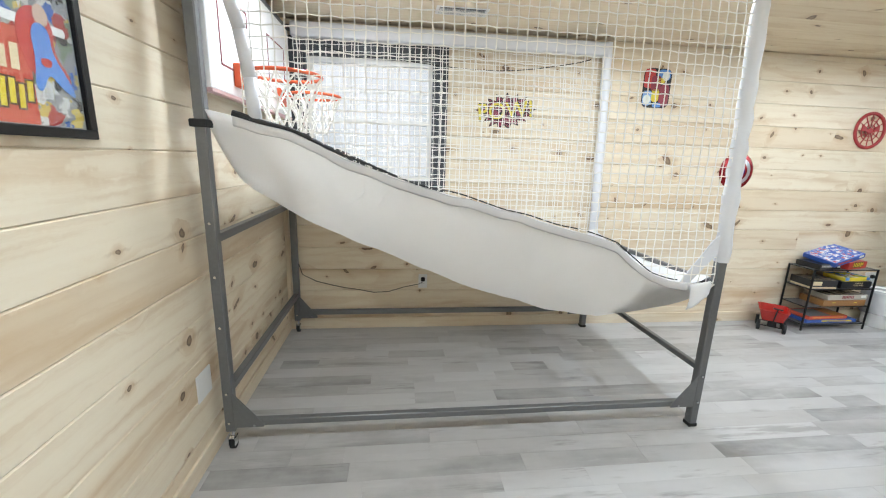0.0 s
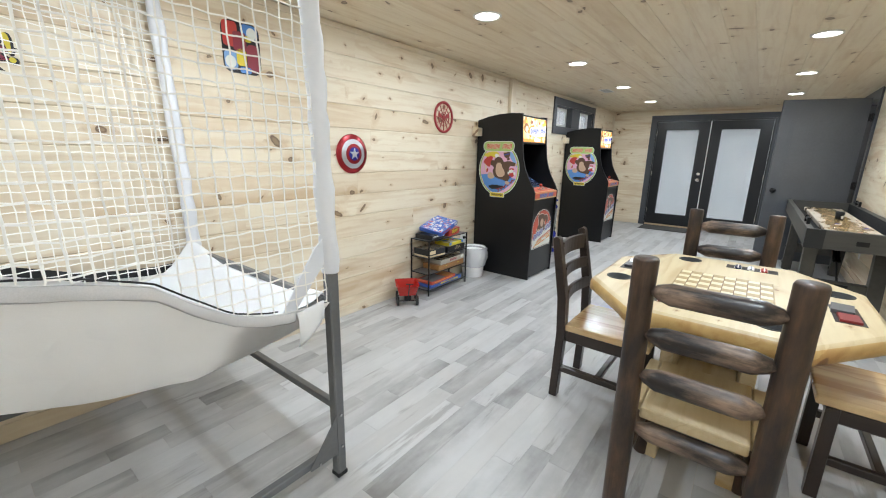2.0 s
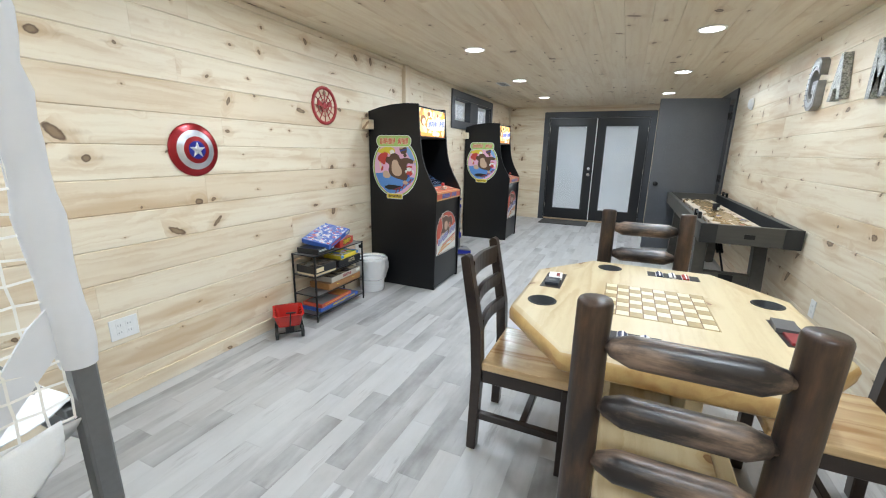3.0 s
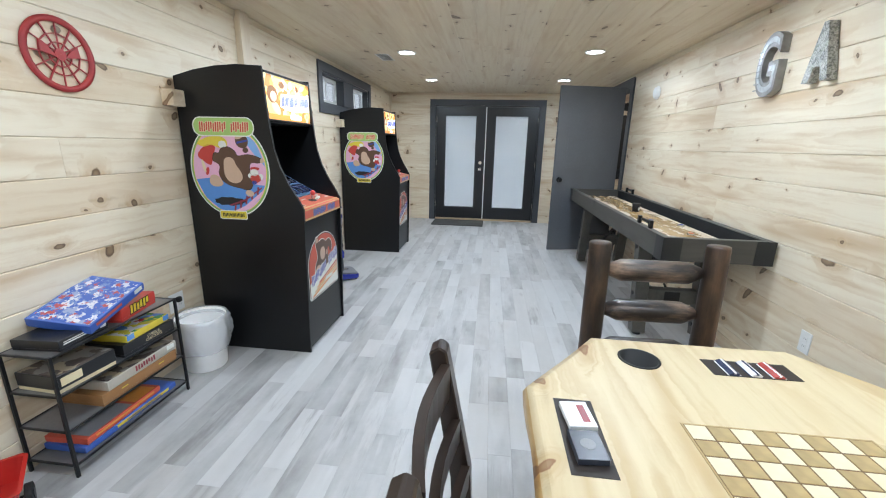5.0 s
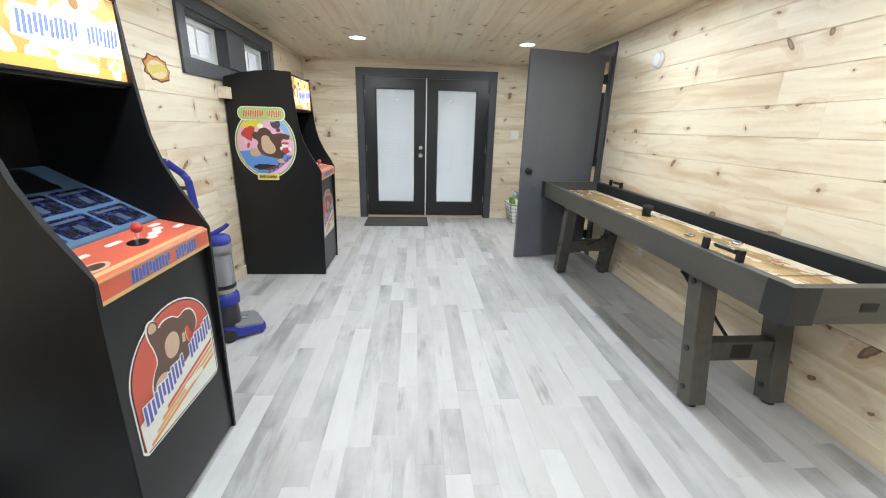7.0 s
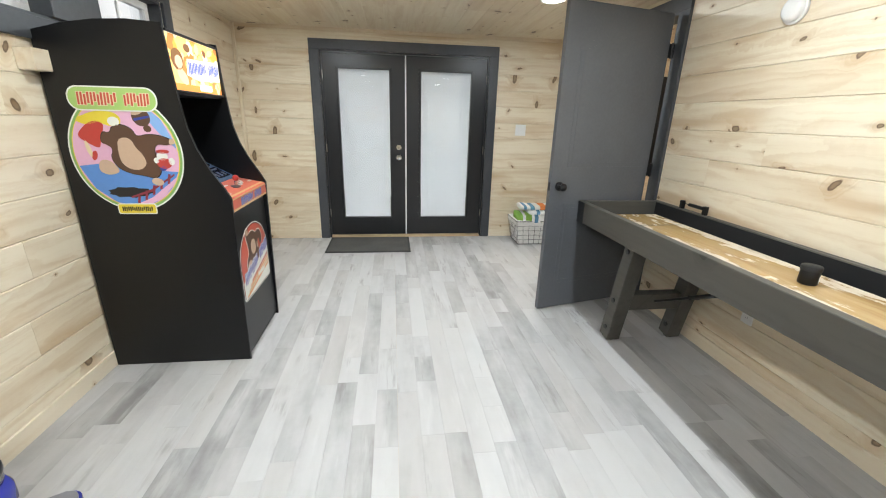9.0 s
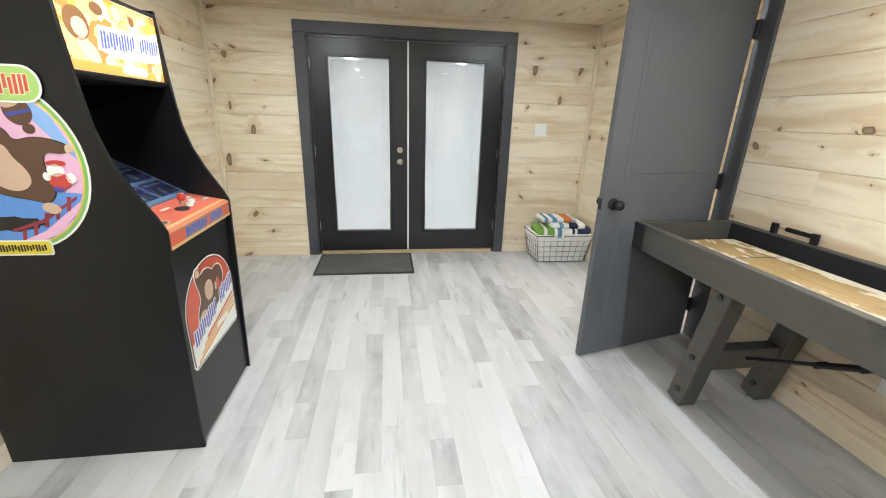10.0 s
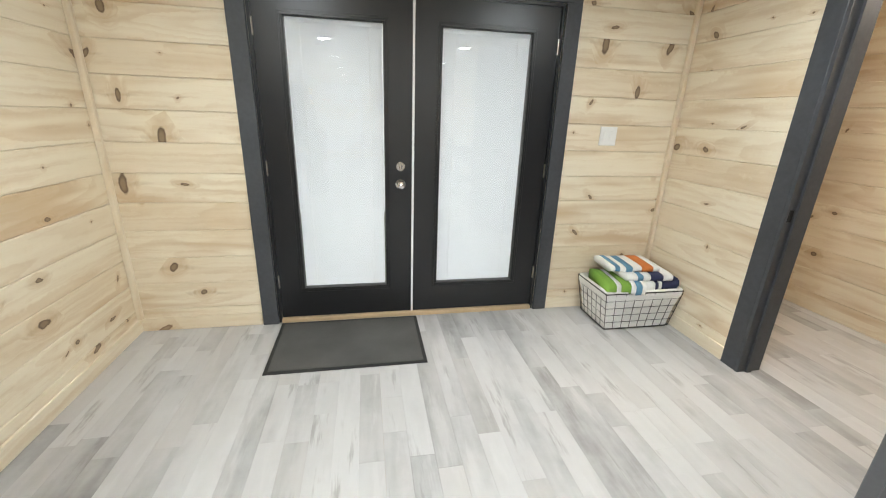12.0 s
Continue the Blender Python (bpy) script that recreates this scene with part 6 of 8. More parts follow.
for k in range(5):
    patch(sd_, sm, 6, cl_([(OC + 0.0 + 0.04 * k, 0.935 + 0.028 * k), (OC + 0.012 + 0.04 * k, 0.938 + 0.028 * k), (OC + 0.022 + 0.04 * k, 0.985 + 0.028 * k), (OC + 0.01 + 0.04 * k, 0.985 + 0.028 * k)]), K_MAROON)
patch(sd_, sm, 6, cl_([(OC - 0.02, 0.985), (OC + 0.08, 1.02), (OC + 0.2, 1.10), (OC + 0.2, 1.09), (OC + 0.08, 1.008), (OC - 0.02, 0.975)]), K_MAROON)
def shift(pts):
    return cl_(rounded([(OC + x, z) for x, z in pts]))


for o, mat in ((burst(OC - 0.02, 1.005, 0.115, 0.030, 9, 0.8, 6), K_BLK),
               (rounded([(OC + x, z - 0.035) for x, z in ((-0.225, 1.405), (-0.17, 1.40), (-0.12, 1.425), (-0.04, 1.430), (0.005, 1.405), (0.0, 1.365), (-0.05, 1.355), (-0.10, 1.38), (-0.15, 1.36), (-0.195, 1.38))]), K_YEL),
               (rounded([(OC + x, z - 0.01) for x, z in ((-0.205, 1.285), (-0.175, 1.325), (-0.125, 1.36), (-0.075, 1.35), (-0.085, 1.31), (-0.105, 1.26), (-0.115, 1.225), (-0.165, 1.255))]), K_RED)):
    patch(sd_, sm, 5, cl_(o), mat)
# plain seated figure: body, arms and legs in brown, lighter face, chest and feet
body_o = [(-0.105, 1.245), (-0.09, 1.30), (-0.055, 1.29), (-0.045, 1.32), (0.0, 1.335), (0.048, 1.31), (0.058, 1.275), (0.11, 1.29), (0.16, 1.285), (0.215, 1.265), (0.20, 1.235), (0.14, 1.245), (0.125, 1.205), (0.145, 1.15), (0.14, 1.10), (0.11, 1.075), (0.06, 1.09), (0.0, 1.10), (-0.05, 1.125), (-0.075, 1.175), (-0.055, 1.215), (-0.075, 1.235)]
patch(sd_, sm, 6, [(OC + 0.02 + (x - 0.02) * 1.03, 1.195 + (z - 1.195) * 1.03) for x, z in rounded(body_o)], K_BLK)
patch(sd_, sm, 7, shift(body_o), K_BROWN)
for pts in (((-0.035, 1.22), (-0.028, 1.262), (0.005, 1.275), (0.035, 1.262), (0.045, 1.225), (0.075, 1.19), (0.085, 1.145), (0.05, 1.115), (0.0, 1.12), (-0.03, 1.15), (-0.035, 1.185)),
            ((-0.14, 1.13), (-0.125, 1.165), (-0.085, 1.165), (-0.055, 1.135), (-0.045, 1.105), (-0.09, 1.09), (-0.13, 1.10)),
            ((0.085, 1.055), (0.10, 1.08), (0.135, 1.075), (0.15, 1.05), (0.12, 1.035)),
            ((0.20, 1.24), (0.205, 1.27), (0.225, 1.27), (0.23, 1.245))):
    patch(sd_, sm, 8, shift(pts), K_TAN)
for o, mat in ((ell(OC - 0.030, 1.345, 0.026, 0.022), K_WHITE), (ell(OC - 0.165, 1.215, 0.010, 0.040, rot=0.2), K_CREAM), (ell(OC - 0.145, 1.185, 0.012, 0.024, rot=-0.3), K_RED)):
    patch(sd_, sm, 6, cl_(o), mat)
patch(sd_, sm, 5, cl_(ell(OC + 0.095, 1.368, 0.040, 0.044, rot=0.5)), K_BROWN, label="plain dark barrel shape")
patch(sd_, sm, 6, cl_(ell(OC + 0.085, 1.394, 0.032, 0.013, rot=0.4)), K_TAN)
patch(sd_, sm, 6, cl_([(OC + 0.062, 1.362), (OC + 0.132, 1.376), (OC + 0.132, 1.366), (OC + 0.064, 1.350)]), K_NAVY)
patch(sd_, sm, 5, cl_(ell(OC + 0.115, 1.315, 0.018, 0.016)), K_BROWN)
for o, mat in ((ell(OC + 0.165, 1.150, 0.034, 0.026), K_RED), (ell(OC + 0.16, 1.185, 0.026, 0.020), K_WHITE), (ell(OC + 0.165, 1.208, 0.030, 0.010), K_RED), (ell(OC + 0.20, 1.160, 0.014, 0.018), K_WHITE), (ell(OC + 0.130, 1.165, 0.012, 0.014), K_WHITE), (ell(OC + 0.155, 1.125, 0.016, 0.012), K_NAVY)):
    patch(sd_, sm, 9, cl_(o), mat)
bn = patch(cab, sm, 9, rrect(OC - 0.205, 1.392, OC + 0.185, 1.502, 0.05), K_WHITE, "side_banner", "green rounded title banner")
patch(bn, sm, 10, rrect(OC - 0.198, 1.398, OC + 0.178, 1.496, 0.045), K_LIME)
title_bars(bn, sm, 11, OC - 0.165, OC + 0.15, 1.418, 1.474, 11, 6, K_CORAL, 0.004, 0.0, K_CREAM)
bt = patch(cab, sm, 9, rrect(OC - 0.095, 0.893, OC + 0.088, 0.948, 0.010), K_WHITE, "side_tag", "small yellow maker's tag")
patch(bt, sm, 10, rrect(OC - 0.090, 0.898, OC + 0.083, 0.943, 0.008), K_YEL)
title_bars(bt, sm, 11, OC - 0.075, OC + 0.07, 0.908, 0.932, 8, -1, K_BLK)
copy_thing(cab, pose(8.085, 0, 0))
for x in (5.40, 8.02):
    o = thing("wall_cleat", "pine block fixing the cabinet to the wall", "wood block", (x, 0, 1.60))
    part("block", B(-0.03, -0.075, -0.045, 0.064, -0.001, 0.045, bevel=0.003), M_TRIMW, o)

# ---- upright vacuum ----
M_VBLUE = ink("vacuum_blue", (0.03, 0.04, 0.30), 0.25)
M_VGREY = ink("vacuum_grey", (0.20, 0.20, 0.22), 0.35)
M_VDARK = ink("vacuum_charcoal", (0.035, 0.035, 0.04), 0.4)
M_VCLEAR, nt_, b_ = nodes_of("smoky_plastic")
b_.inputs["Base Color"].default_value = (0.75, 0.76, 0.80, 1)
b_.inputs["Transmission Weight"].default_value = 0.7
b_.inputs["Roughness"].default_value = 0.15
vac = thing("upright_vacuum", "blue upright vacuum cleaner with clear dust bin", "vacuum cleaner", (6.97, -0.338, 0), -55)
hd = bmesh.new()
prism(hd, rrect(-0.05, -0.140, 0.205, 0.140, 0.04), 'z', 0.018, 0.075)
for v in hd.verts:
    if v.co.z > 0.05:
        v.co.z -= 0.028 * max(0, v.co.x / 0.25)
bmesh.ops.bevel(hd, geom=hd.edges[:], offset=0.005, segments=2, affect='EDGES')
part("floor_head", hd, M_VBLUE, vac, "blue floor head")
hd = bmesh.new()
prism(hd, rrect(0.02, -0.115, 0.196, 0.125, 0.03), 'z', 0.070, 0.088)
for v in hd.verts:
    v.co.z -= 0.028 * max(0, v.co.x / 0.25) + (0.0 if v.co.z > 0.08 else 0.004)
bmesh.ops.bevel(hd, geom=hd.edges[:], offset=0.004, segments=1, affect='EDGES')
part("head_cover", hd, M_VGREY, vac, "smoky grey head cover")
part("cover_cap", lathe(bmesh.new(), [(0.026, 0.070), (0.026, 0.084), (0.020, 0.088), (0.001, 0.088)], 20, (0.10, 0.01, 0)), M_VCLEAR, vac, "round clear cap", True)
for s_ in (-1, 1):
    part("wheel", rod(bmesh.new(), (-0.03, s_ * 0.142, 0.045), (-0.03, s_ * 0.155, 0.045), 0.045, n=20), M_RUBBER, vac)
    part("front_wheel", rod(bmesh.new(), (0.17, s_ * 0.10, 0.014), (0.17, s_ * 0.12, 0.014), 0.014, n=12), M_RUBBER, vac)
part("neck", lathe(bmesh.new(), [(0.072, 0.070), (0.078, 0.12), (0.074, 0.19), (0.070, 0.22)], 24), M_VDARK, vac, "dark grey motor neck", True)
part("collar", lathe(bmesh.new(), [(0.072, 0.215), (0.086, 0.225), (0.086, 0.275), (0.074, 0.300), (0.070, 0.302)], 24), M_VBLUE, vac, "blue collar under the bin", True)
part("dust_bin", lathe(bmesh.new(), [(0.062, 0.300), (0.073, 0.310), (0.073, 0.560), (0.070, 0.565)], 28), M_VCLEAR, vac, "clear plastic dust bin", True)
part("cyclone", lathe(bmesh.new(), [(0.030, 0.33), (0.050, 0.40), (0.036, 0.47), (0.046, 0.56)], 24), M_VGREY, vac, "grey inner cone", True)
part("bin_band", lathe(bmesh.new(), [(0.0735, 0.335), (0.077, 0.34), (0.077, 0.358), (0.0735, 0.362)], 28), M_BLACK, vac, "black bin band", True)
part("bin_ring", lathe(bmesh.new(), [(0.070, 0.566), (0.078, 0.570), (0.078, 0.628), (0.072, 0.632)], 28), M_VGREY, vac, "grey ring under the lid", True)
tb = lathe(bmesh.new(), [(0.073, 0.633), (0.079, 0.638), (0.076, 0.672), (0.050, 0.690), (0.001, 0.694)], 28)
part("bin_lid", tb, M_VBLUE, vac, "blue bin lid", True)
tb = bmesh.new()
bar(tb, (-0.035, 0, 0.688), (0.045, 0, 0.728), 0.034, 0.026, 0.007)
bar(tb, (0.040, 0, 0.722), (0.075, 0, 0.752), 0.040, 0.020, 0.006)
part("carry_grip", tb, M_VBLUE, vac, "blue carry grip")
sp = bmesh.new()
for (xa, za, wa), (xb, zb, wb_) in zip(((-0.085, 0.16, 0.075), (-0.085, 0.66, 0.072), (-0.090, 0.86, 0.060)), ((-0.085, 0.66, 0.072), (-0.090, 0.86, 0.060), (-0.105, 1.05, 0.046))):
    bar(sp, (xa, 0, za), (xb, 0, zb), (wa + wb_) / 2, 0.040, 0.012)
part("spine", sp, M_VBLUE, vac, "blue upright spine")
hb = bmesh.new()
for (xa, za), (xb, zb) in zip(((-0.104, 1.040), (-0.125, 1.075), (-0.195, 1.145)), ((-0.125, 1.075), (-0.195, 1.145), (-0.222, 1.150))):
    rod(hb, (xa, 0, za), (xb, 0, zb), 0.020, n=12)
part("handle", hb, M_VBLUE, vac, "blue handle tube", True)
hb = bmesh.new()
hp = [(-0.222, 1.150), (-0.238, 1.128), (-0.215, 1.055), (-0.185, 1.015), (-0.150, 0.996), (-0.100, 0.990)]
for (xa, za), (xb, zb) in zip(hp, hp[1:]):
    rod(hb, (xa, 0, za), (xb, 0, zb), 0.011, n=10)
part("handle_loop", hb, M_BLACK, vac, "black loop closing the handle", True)
hs = bmesh.new()
for k in range(30):
    a, b = 3.14159 * k / 30, 3.14159 * (k + 1) / 30
    r = 0.018 if k % 2 else 0.0155
    rod(hs, (-0.112 - 0.065 * math.sin(a), 0.03, 0.70 + 0.19 * math.cos(a)), (-0.112 - 0.065 * math.sin(b), 0.03, 0.70 + 0.19 * math.cos(b)), r, n=10, caps=False)
part("hose", hs, M_VGREY, vac, "grey ribbed hose", True)

# ---- rack of board games, toy wagon, bin ----
RX0, RX1, RY0, RY1 = 4.352, 4.972, -0.245, -0.022
rack = thing("shelf_rack", "black wire shelf rack stacked with board games", "shelf", (0, 0, 0))
for x in (RX0, RX1):
    for y in (RY0, RY1):
        part("upright", B(x - 0.006, y - 0.006, 0, x + 0.006, y + 0.006, 0.552, bevel=0.001), M_BLACKMETAL, rack)
M_SHELF = plain("grey_mesh_shelf", (0.30, 0.30, 0.31), 0.4, metal=0.5)
nt_ = M_SHELF.node_tree
mx_, tr_ = nd(nt_, "ShaderNodeMixShader"), nd(nt_, "ShaderNodeBsdfTransparent")
mx_.inputs[0].default_value = 0.45
nt_.links.new(nt_.nodes["Principled BSDF"].outputs[0], mx_.inputs[1])
nt_.links.new(tr_.outputs[0], mx_.inputs[2])
nt_.links.new(mx_.outputs[0], nt_.nodes["Material Output"].inputs[0])
TIERS = (0.055, 0.215, 0.375, 0.545)
for z in TIERS:
    for a, b in (((RX0, RY0), (RX1, RY0)), ((RX0, RY1), (RX1, RY1)), ((RX0, RY0), (RX0, RY1)), ((RX1, RY0), (RX1, RY1))):
        part("tier_bar", bar(bmesh.new(), (*a, z), (*b, z), 0.008, 0.008, 0.001), M_BLACKMETAL, rack)
    part("tier_sheet", B(RX0 + 0.004, RY0 + 0.004, z - 0.003, RX1 - 0.004, RY1 - 0.004, z + 0.003), M_SHELF, rack, "fine grey metal mesh shelf")


def game_box(label, x, y, z, l, w, h, mat, rz=0, tilt=(0, 0), side_mat=None, marks=()):
    o = thing("board_game", label, "board game")
    o.matrix_basis = pose(x, y, z, tilt[0], tilt[1], rz)
    part("box_base", B(-l / 2 + 0.002, -w / 2 + 0.002, 0, l / 2 - 0.002, w / 2 - 0.002, h * 0.45, bevel=0.001), side_mat or mat, o)
    lid = part("box_lid", B(-l / 2, -w / 2, h * 0.22, l / 2, w / 2, h, bevel=0.0015), mat, o)
    tm = plane_m((-l / 2, -w / 2, h), (1, 0, 0), (0, 1, 0))
    fm_ = plane_m((-l / 2, -w / 2, h * 0.22), (1, 0, 0), (0, 0, 1))
    for face, u0, v0, u1, v1, mk in marks:
        if face == 't':
            patch(lid, tm, 0, rrect(u0 * l, v0 * w, u1 * l, v1 * w, 0.003), mk)
        else:
            hh = h * 0.78
            patch(lid, fm_, 0, rrect(u0 * l, v0 * hh, u1 * l, v1 * hh, 0.001), mk)
    return o


K_ART = busy("blue_box_art", (0.08, 0.14, 0.45), [(0.30, 0.36, 0.55), (0.60, 0.62, 0.68), (0.16, 0.24, 0.50), (0.66, 0.66, 0.70), (0.45, 0.10, 0.10)], 52.0)
K_ART2 = busy("bright_box_art", (0.62, 0.55, 0.05), [(0.10, 0.24, 0.60), (0.70, 0.70, 0.70), (0.45, 0.05, 0.05), (0.10, 0.30, 0.08)], 24.0)
K_ART3 = busy("brown_box_art", (0.10, 0.08, 0.07), [(0.32, 0.26, 0.18), (0.20, 0.18, 0.16)], 22.0)
K_DBLUE = ink("box_blue", (0.05, 0.12, 0.45))
M_OAK = pine("stained_oak_box", (0.34, 0.17, 0.06), (0.22, 0.10, 0.03), (0.1, 0.04, 0.02), rough=0.3, knots=0.1)
zt_ = TIERS[3] + 0.0045
game_box("black game box lying on the rack top", 4.50, -0.135, zt_, 0.22, 0.20, 0.045, K_BLK, 4, marks=(('f', 0.08, 0.35, 0.6, 0.5, K_WHITE), ('f', 0.82, 0.2, 0.95, 0.85, K_WHITE), ('f', 0.08, 0.62, 0.5, 0.72, K_WHITE)))
u = game_box("red rounded card game tin on the rack top", 4.775, -0.14, zt_, 0.25, 0.16, 0.062, K_RED, 12)
letter = plane_m((0.0, -0.0802, 0.037), (1, 0, 0), (0, 0, 1))
title_bars(u, letter, 0, -0.07, 0.07, -0.018, 0.020, 3, -1, K_YEL, 0.004, 0.0, K_BLK)
game_box("blue flat game box leaning across the boxes below", 4.65, -0.12, zt_ + 0.080, 0.34, 0.25, 0.042, K_DBLUE, 8, (9, -13), marks=(('t', 0.03, 0.04, 0.97, 0.96, K_ART), ('f', 0.80, 0.2, 0.95, 0.85, K_WHITE), ('f', 0.1, 0.3, 0.55, 0.7, K_CORAL)))
z2 = TIERS[2] + 0.0045
game_box("black boxed chess and checkers set on the rack", 4.80, -0.14, z2, 0.30, 0.20, 0.062, K_BLK, 0)
ch = bpy.data.objects[[o.name for o in bpy.data.objects if o.name.startswith("board_game")][-1]]
for tx, zz in (("CHESS &", 0.047), ("CHECKERS", 0.029)):
    letter_part(tx, 0.020, 0.0003, K_CREAM, ch, plane_m((0.02, -0.1006, zz), (1, 0, 0), (0, 0, 1)), "lettering", "pale gold capital letters")
game_box("bright yellow and blue game box on the chess set", 4.80, -0.145, z2 + 0.064, 0.26, 0.18, 0.034, K_YEL, 3, marks=(('f', 0.0, 0.0, 0.16, 1.0, K_BLUE), ('f', 0.3, 0.1, 0.8, 0.9, K_YEL), ('f', 0.86, 0.0, 1.0, 1.0, K_BLUE), ('t', 0.01, 0.01, 0.99, 0.99, K_ART2)))
game_box("dark game box with worn pale sides on the rack", 4.49, -0.14, z2, 0.24, 0.20, 0.075, K_BLK, -3, side_mat=K_CREAM, marks=(('t', 0.02, 0.02, 0.98, 0.98, K_ART3), ('f', 0.06, 0.2, 0.4, 0.8, K_CREAM)))
z1_ = TIERS[1] + 0.0045
game_box("brown wooden game case on the rack", 4.72, -0.14, z1_, 0.42, 0.21, 0.055, M_OAK, 0, marks=(('f', 0.22, 0.45, 0.30, 0.55, K_YEL), ('f', 0.72, 0.45, 0.80, 0.55, K_YEL)))
r_ = game_box("grey and cream war game box on the wooden case", 4.74, -0.14, z1_ + 0.057, 0.40, 0.21, 0.045, ink("cream_grey_box", (0.45, 0.42, 0.36)), 1, marks=(('t', 0.02, 0.03, 0.98, 0.97, K_ART3), ('f', 0.84, 0.2, 0.96, 0.85, K_WHITE)))
title_bars(r_, plane_m((0, -0.1053, 0.026), (1, 0, 0), (0, 0, 1)), 0, -0.06, 0.06, -0.012, 0.014, 4, -1, K_MAROON)
z0_ = TIERS[0] + 0.0045
game_box("blue flat game box on the lowest shelf", 4.66, -0.13, z0_, 0.50, 0.20, 0.030, K_DBLUE, 0, marks=(('f', 0.3, 0.2, 0.9, 0.8, K_YEL), ('f', 0.4, 0.3, 0.8, 0.6, K_BLUE)))
game_box("orange and red game box on the lowest shelf", 4.62, -0.125, z0_ + 0.032, 0.40, 0.20, 0.030, K_CORAL, 2, marks=(('t', 0.05, 0.05, 0.6, 0.9, K_GREY), ('t', 0.64, 0.05, 0.95, 0.9, K_ORG), ('f', 0.1, 0.3, 0.9, 0.7, K_ORG)))

wag = thing("toy_wagon", "small red metal toy wagon with black wheels", "toy wagon", (4.105, -0.19, 0), -42)
M_WRED = ink("red_enamel", (0.42, 0.02, 0.015), 0.25)
bm = bmesh.new()
lo_, hi_ = rrect(-0.075, -0.10, 0.075, 0.10, 0.02), rrect(-0.10, -0.125, 0.10, 0.125, 0.025)
rim_ = rrect(-0.106, -0.131, 0.106, 0.131, 0.028)
inn_ = rrect(-0.093, -0.118, 0.093, 0.118, 0.022)
ino_ = rrect(-0.070, -0.095, 0.070, 0.095, 0.018)
ls = [[bm.verts.new((x, y, z)) for x, y in o] for o, z in ((lo_, 0.100), (hi_, 0.185), (rim_, 0.192), (inn_, 0.193), (ino_, 0.106))]
for p, q in zip(ls, ls[1:]):
    for k in range(len(p)):
        bm.faces.new((p[k], p[(k + 1) % len(p)], q[(k + 1) % len(p)], q[k]))
bm.faces.new(ls[0])
bm.faces.new(ls[-1])
part("wagon_bed", bm, M_WRED, wag, "red enamelled bed")
for y in (-0.075, 0.075):
    part("axle", rod(bmesh.new(), (-0.085, y, 0.043), (0.085, y, 0.043), 0.005, n=8), M_BLACKMETAL, wag)
    part("axle_bracket", B(-0.03, y - 0.012, 0.043, 0.03, y + 0.012, 0.094), M_BLACKMETAL, wag)
    for s in (-1, 1):
        wb = bmesh.new()
        rod(wb, (s * 0.078, y, 0.043), (s * 0.098, y, 0.043), 0.043, n=24)
        wh = part("wheel", wb, M_RUBBER, wag, "black wheel")
        part("hub_cap", rod(bmesh.new(), (s * 0.098, y, 0.043), (s * 0.101, y, 0.043), 0.018, n=16), M_BLACKMETAL, wh)
hb = bmesh.new()
rod(hb, (0, -0.10, 0.07), (0.012, -0.155, 0.225), 0.005, n=8)
rod(hb, (-0.02, -0.155, 0.228), (0.045, -0.155, 0.225), 0.006, n=8)
part("pull_handle", hb, M_BLACKMETAL, wag, "thin black pull handle")

bn_ = thing("waste_bin", "round white waste bin with a clear liner", "waste bin", (5.235, -0.165, 0))
part("bin_body", lathe(bmesh.new(), [(0.001, 0.0), (0.112, 0.0), (0.116, 0.006), (0.138, 0.325), (0.142, 0.33), (0.140, 0.335), (0.134, 0.33), (0.113, 0.012), (0.001, 0.012)], 36), plain("bright_white_plastic", (0.90, 0.90, 0.90), 0.3, vary=0.02, bumps=0.02), bn_, "white plastic body", True)
M_LINER, nt_, b_ = nodes_of("clear_liner")
b_.inputs["Base Color"].default_value = (0.85, 0.86, 0.88, 1)
b_.inputs["Roughness"].default_value = 0.25
tr_ = nt_.nodes.new("ShaderNodeBsdfTransparent")
mx_ = nt_.nodes.new("ShaderNodeMixShader")
mx_.inputs[0].default_value = 0.58
nt_.links.new(b_.outputs[0], mx_.inputs[1])
nt_.links.new(tr_.outputs[0], mx_.inputs[2])
nt_.links.new(mx_.outputs[0], nt_.nodes["Material Output"].inputs[0])
lb = lathe(bmesh.new(), [(0.128, 0.30), (0.138, 0.336), (0.146, 0.338), (0.150, 0.315), (0.150, 0.29), (0.149, 0.265), (0.147, 0.24), (0.146, 0.215), (0.144, 0.19), (0.141, 0.165), (0.138, 0.14), (0.135, 0.12)], 72)
for f in [f for f in lb.faces if len(f.verts) > 4]:
    lb.faces.remove(f)
for v in lb.verts:
    if v.co.z < 0.32 and math.hypot(v.co.x, v.co.y) > 0.135:
        o = Vector((v.co.x, v.co.y, 0)).normalized()
        v.co += o * (0.010 * noise.noise(v.co * 30) + 0.006 * noise.noise(v.co * 70) + 0.006) + Vector((0, 0, 0.012 * noise.noise(v.co * 9)))
        if v.co.x > 0.09 and v.co.y < 0.03:
            v.co += o * 0.022 * max(0, 1 - abs(v.co.z - 0.22) / 0.09)
part("liner", lb, M_LINER, bn_, "crumpled clear bag folded over the rim", True)

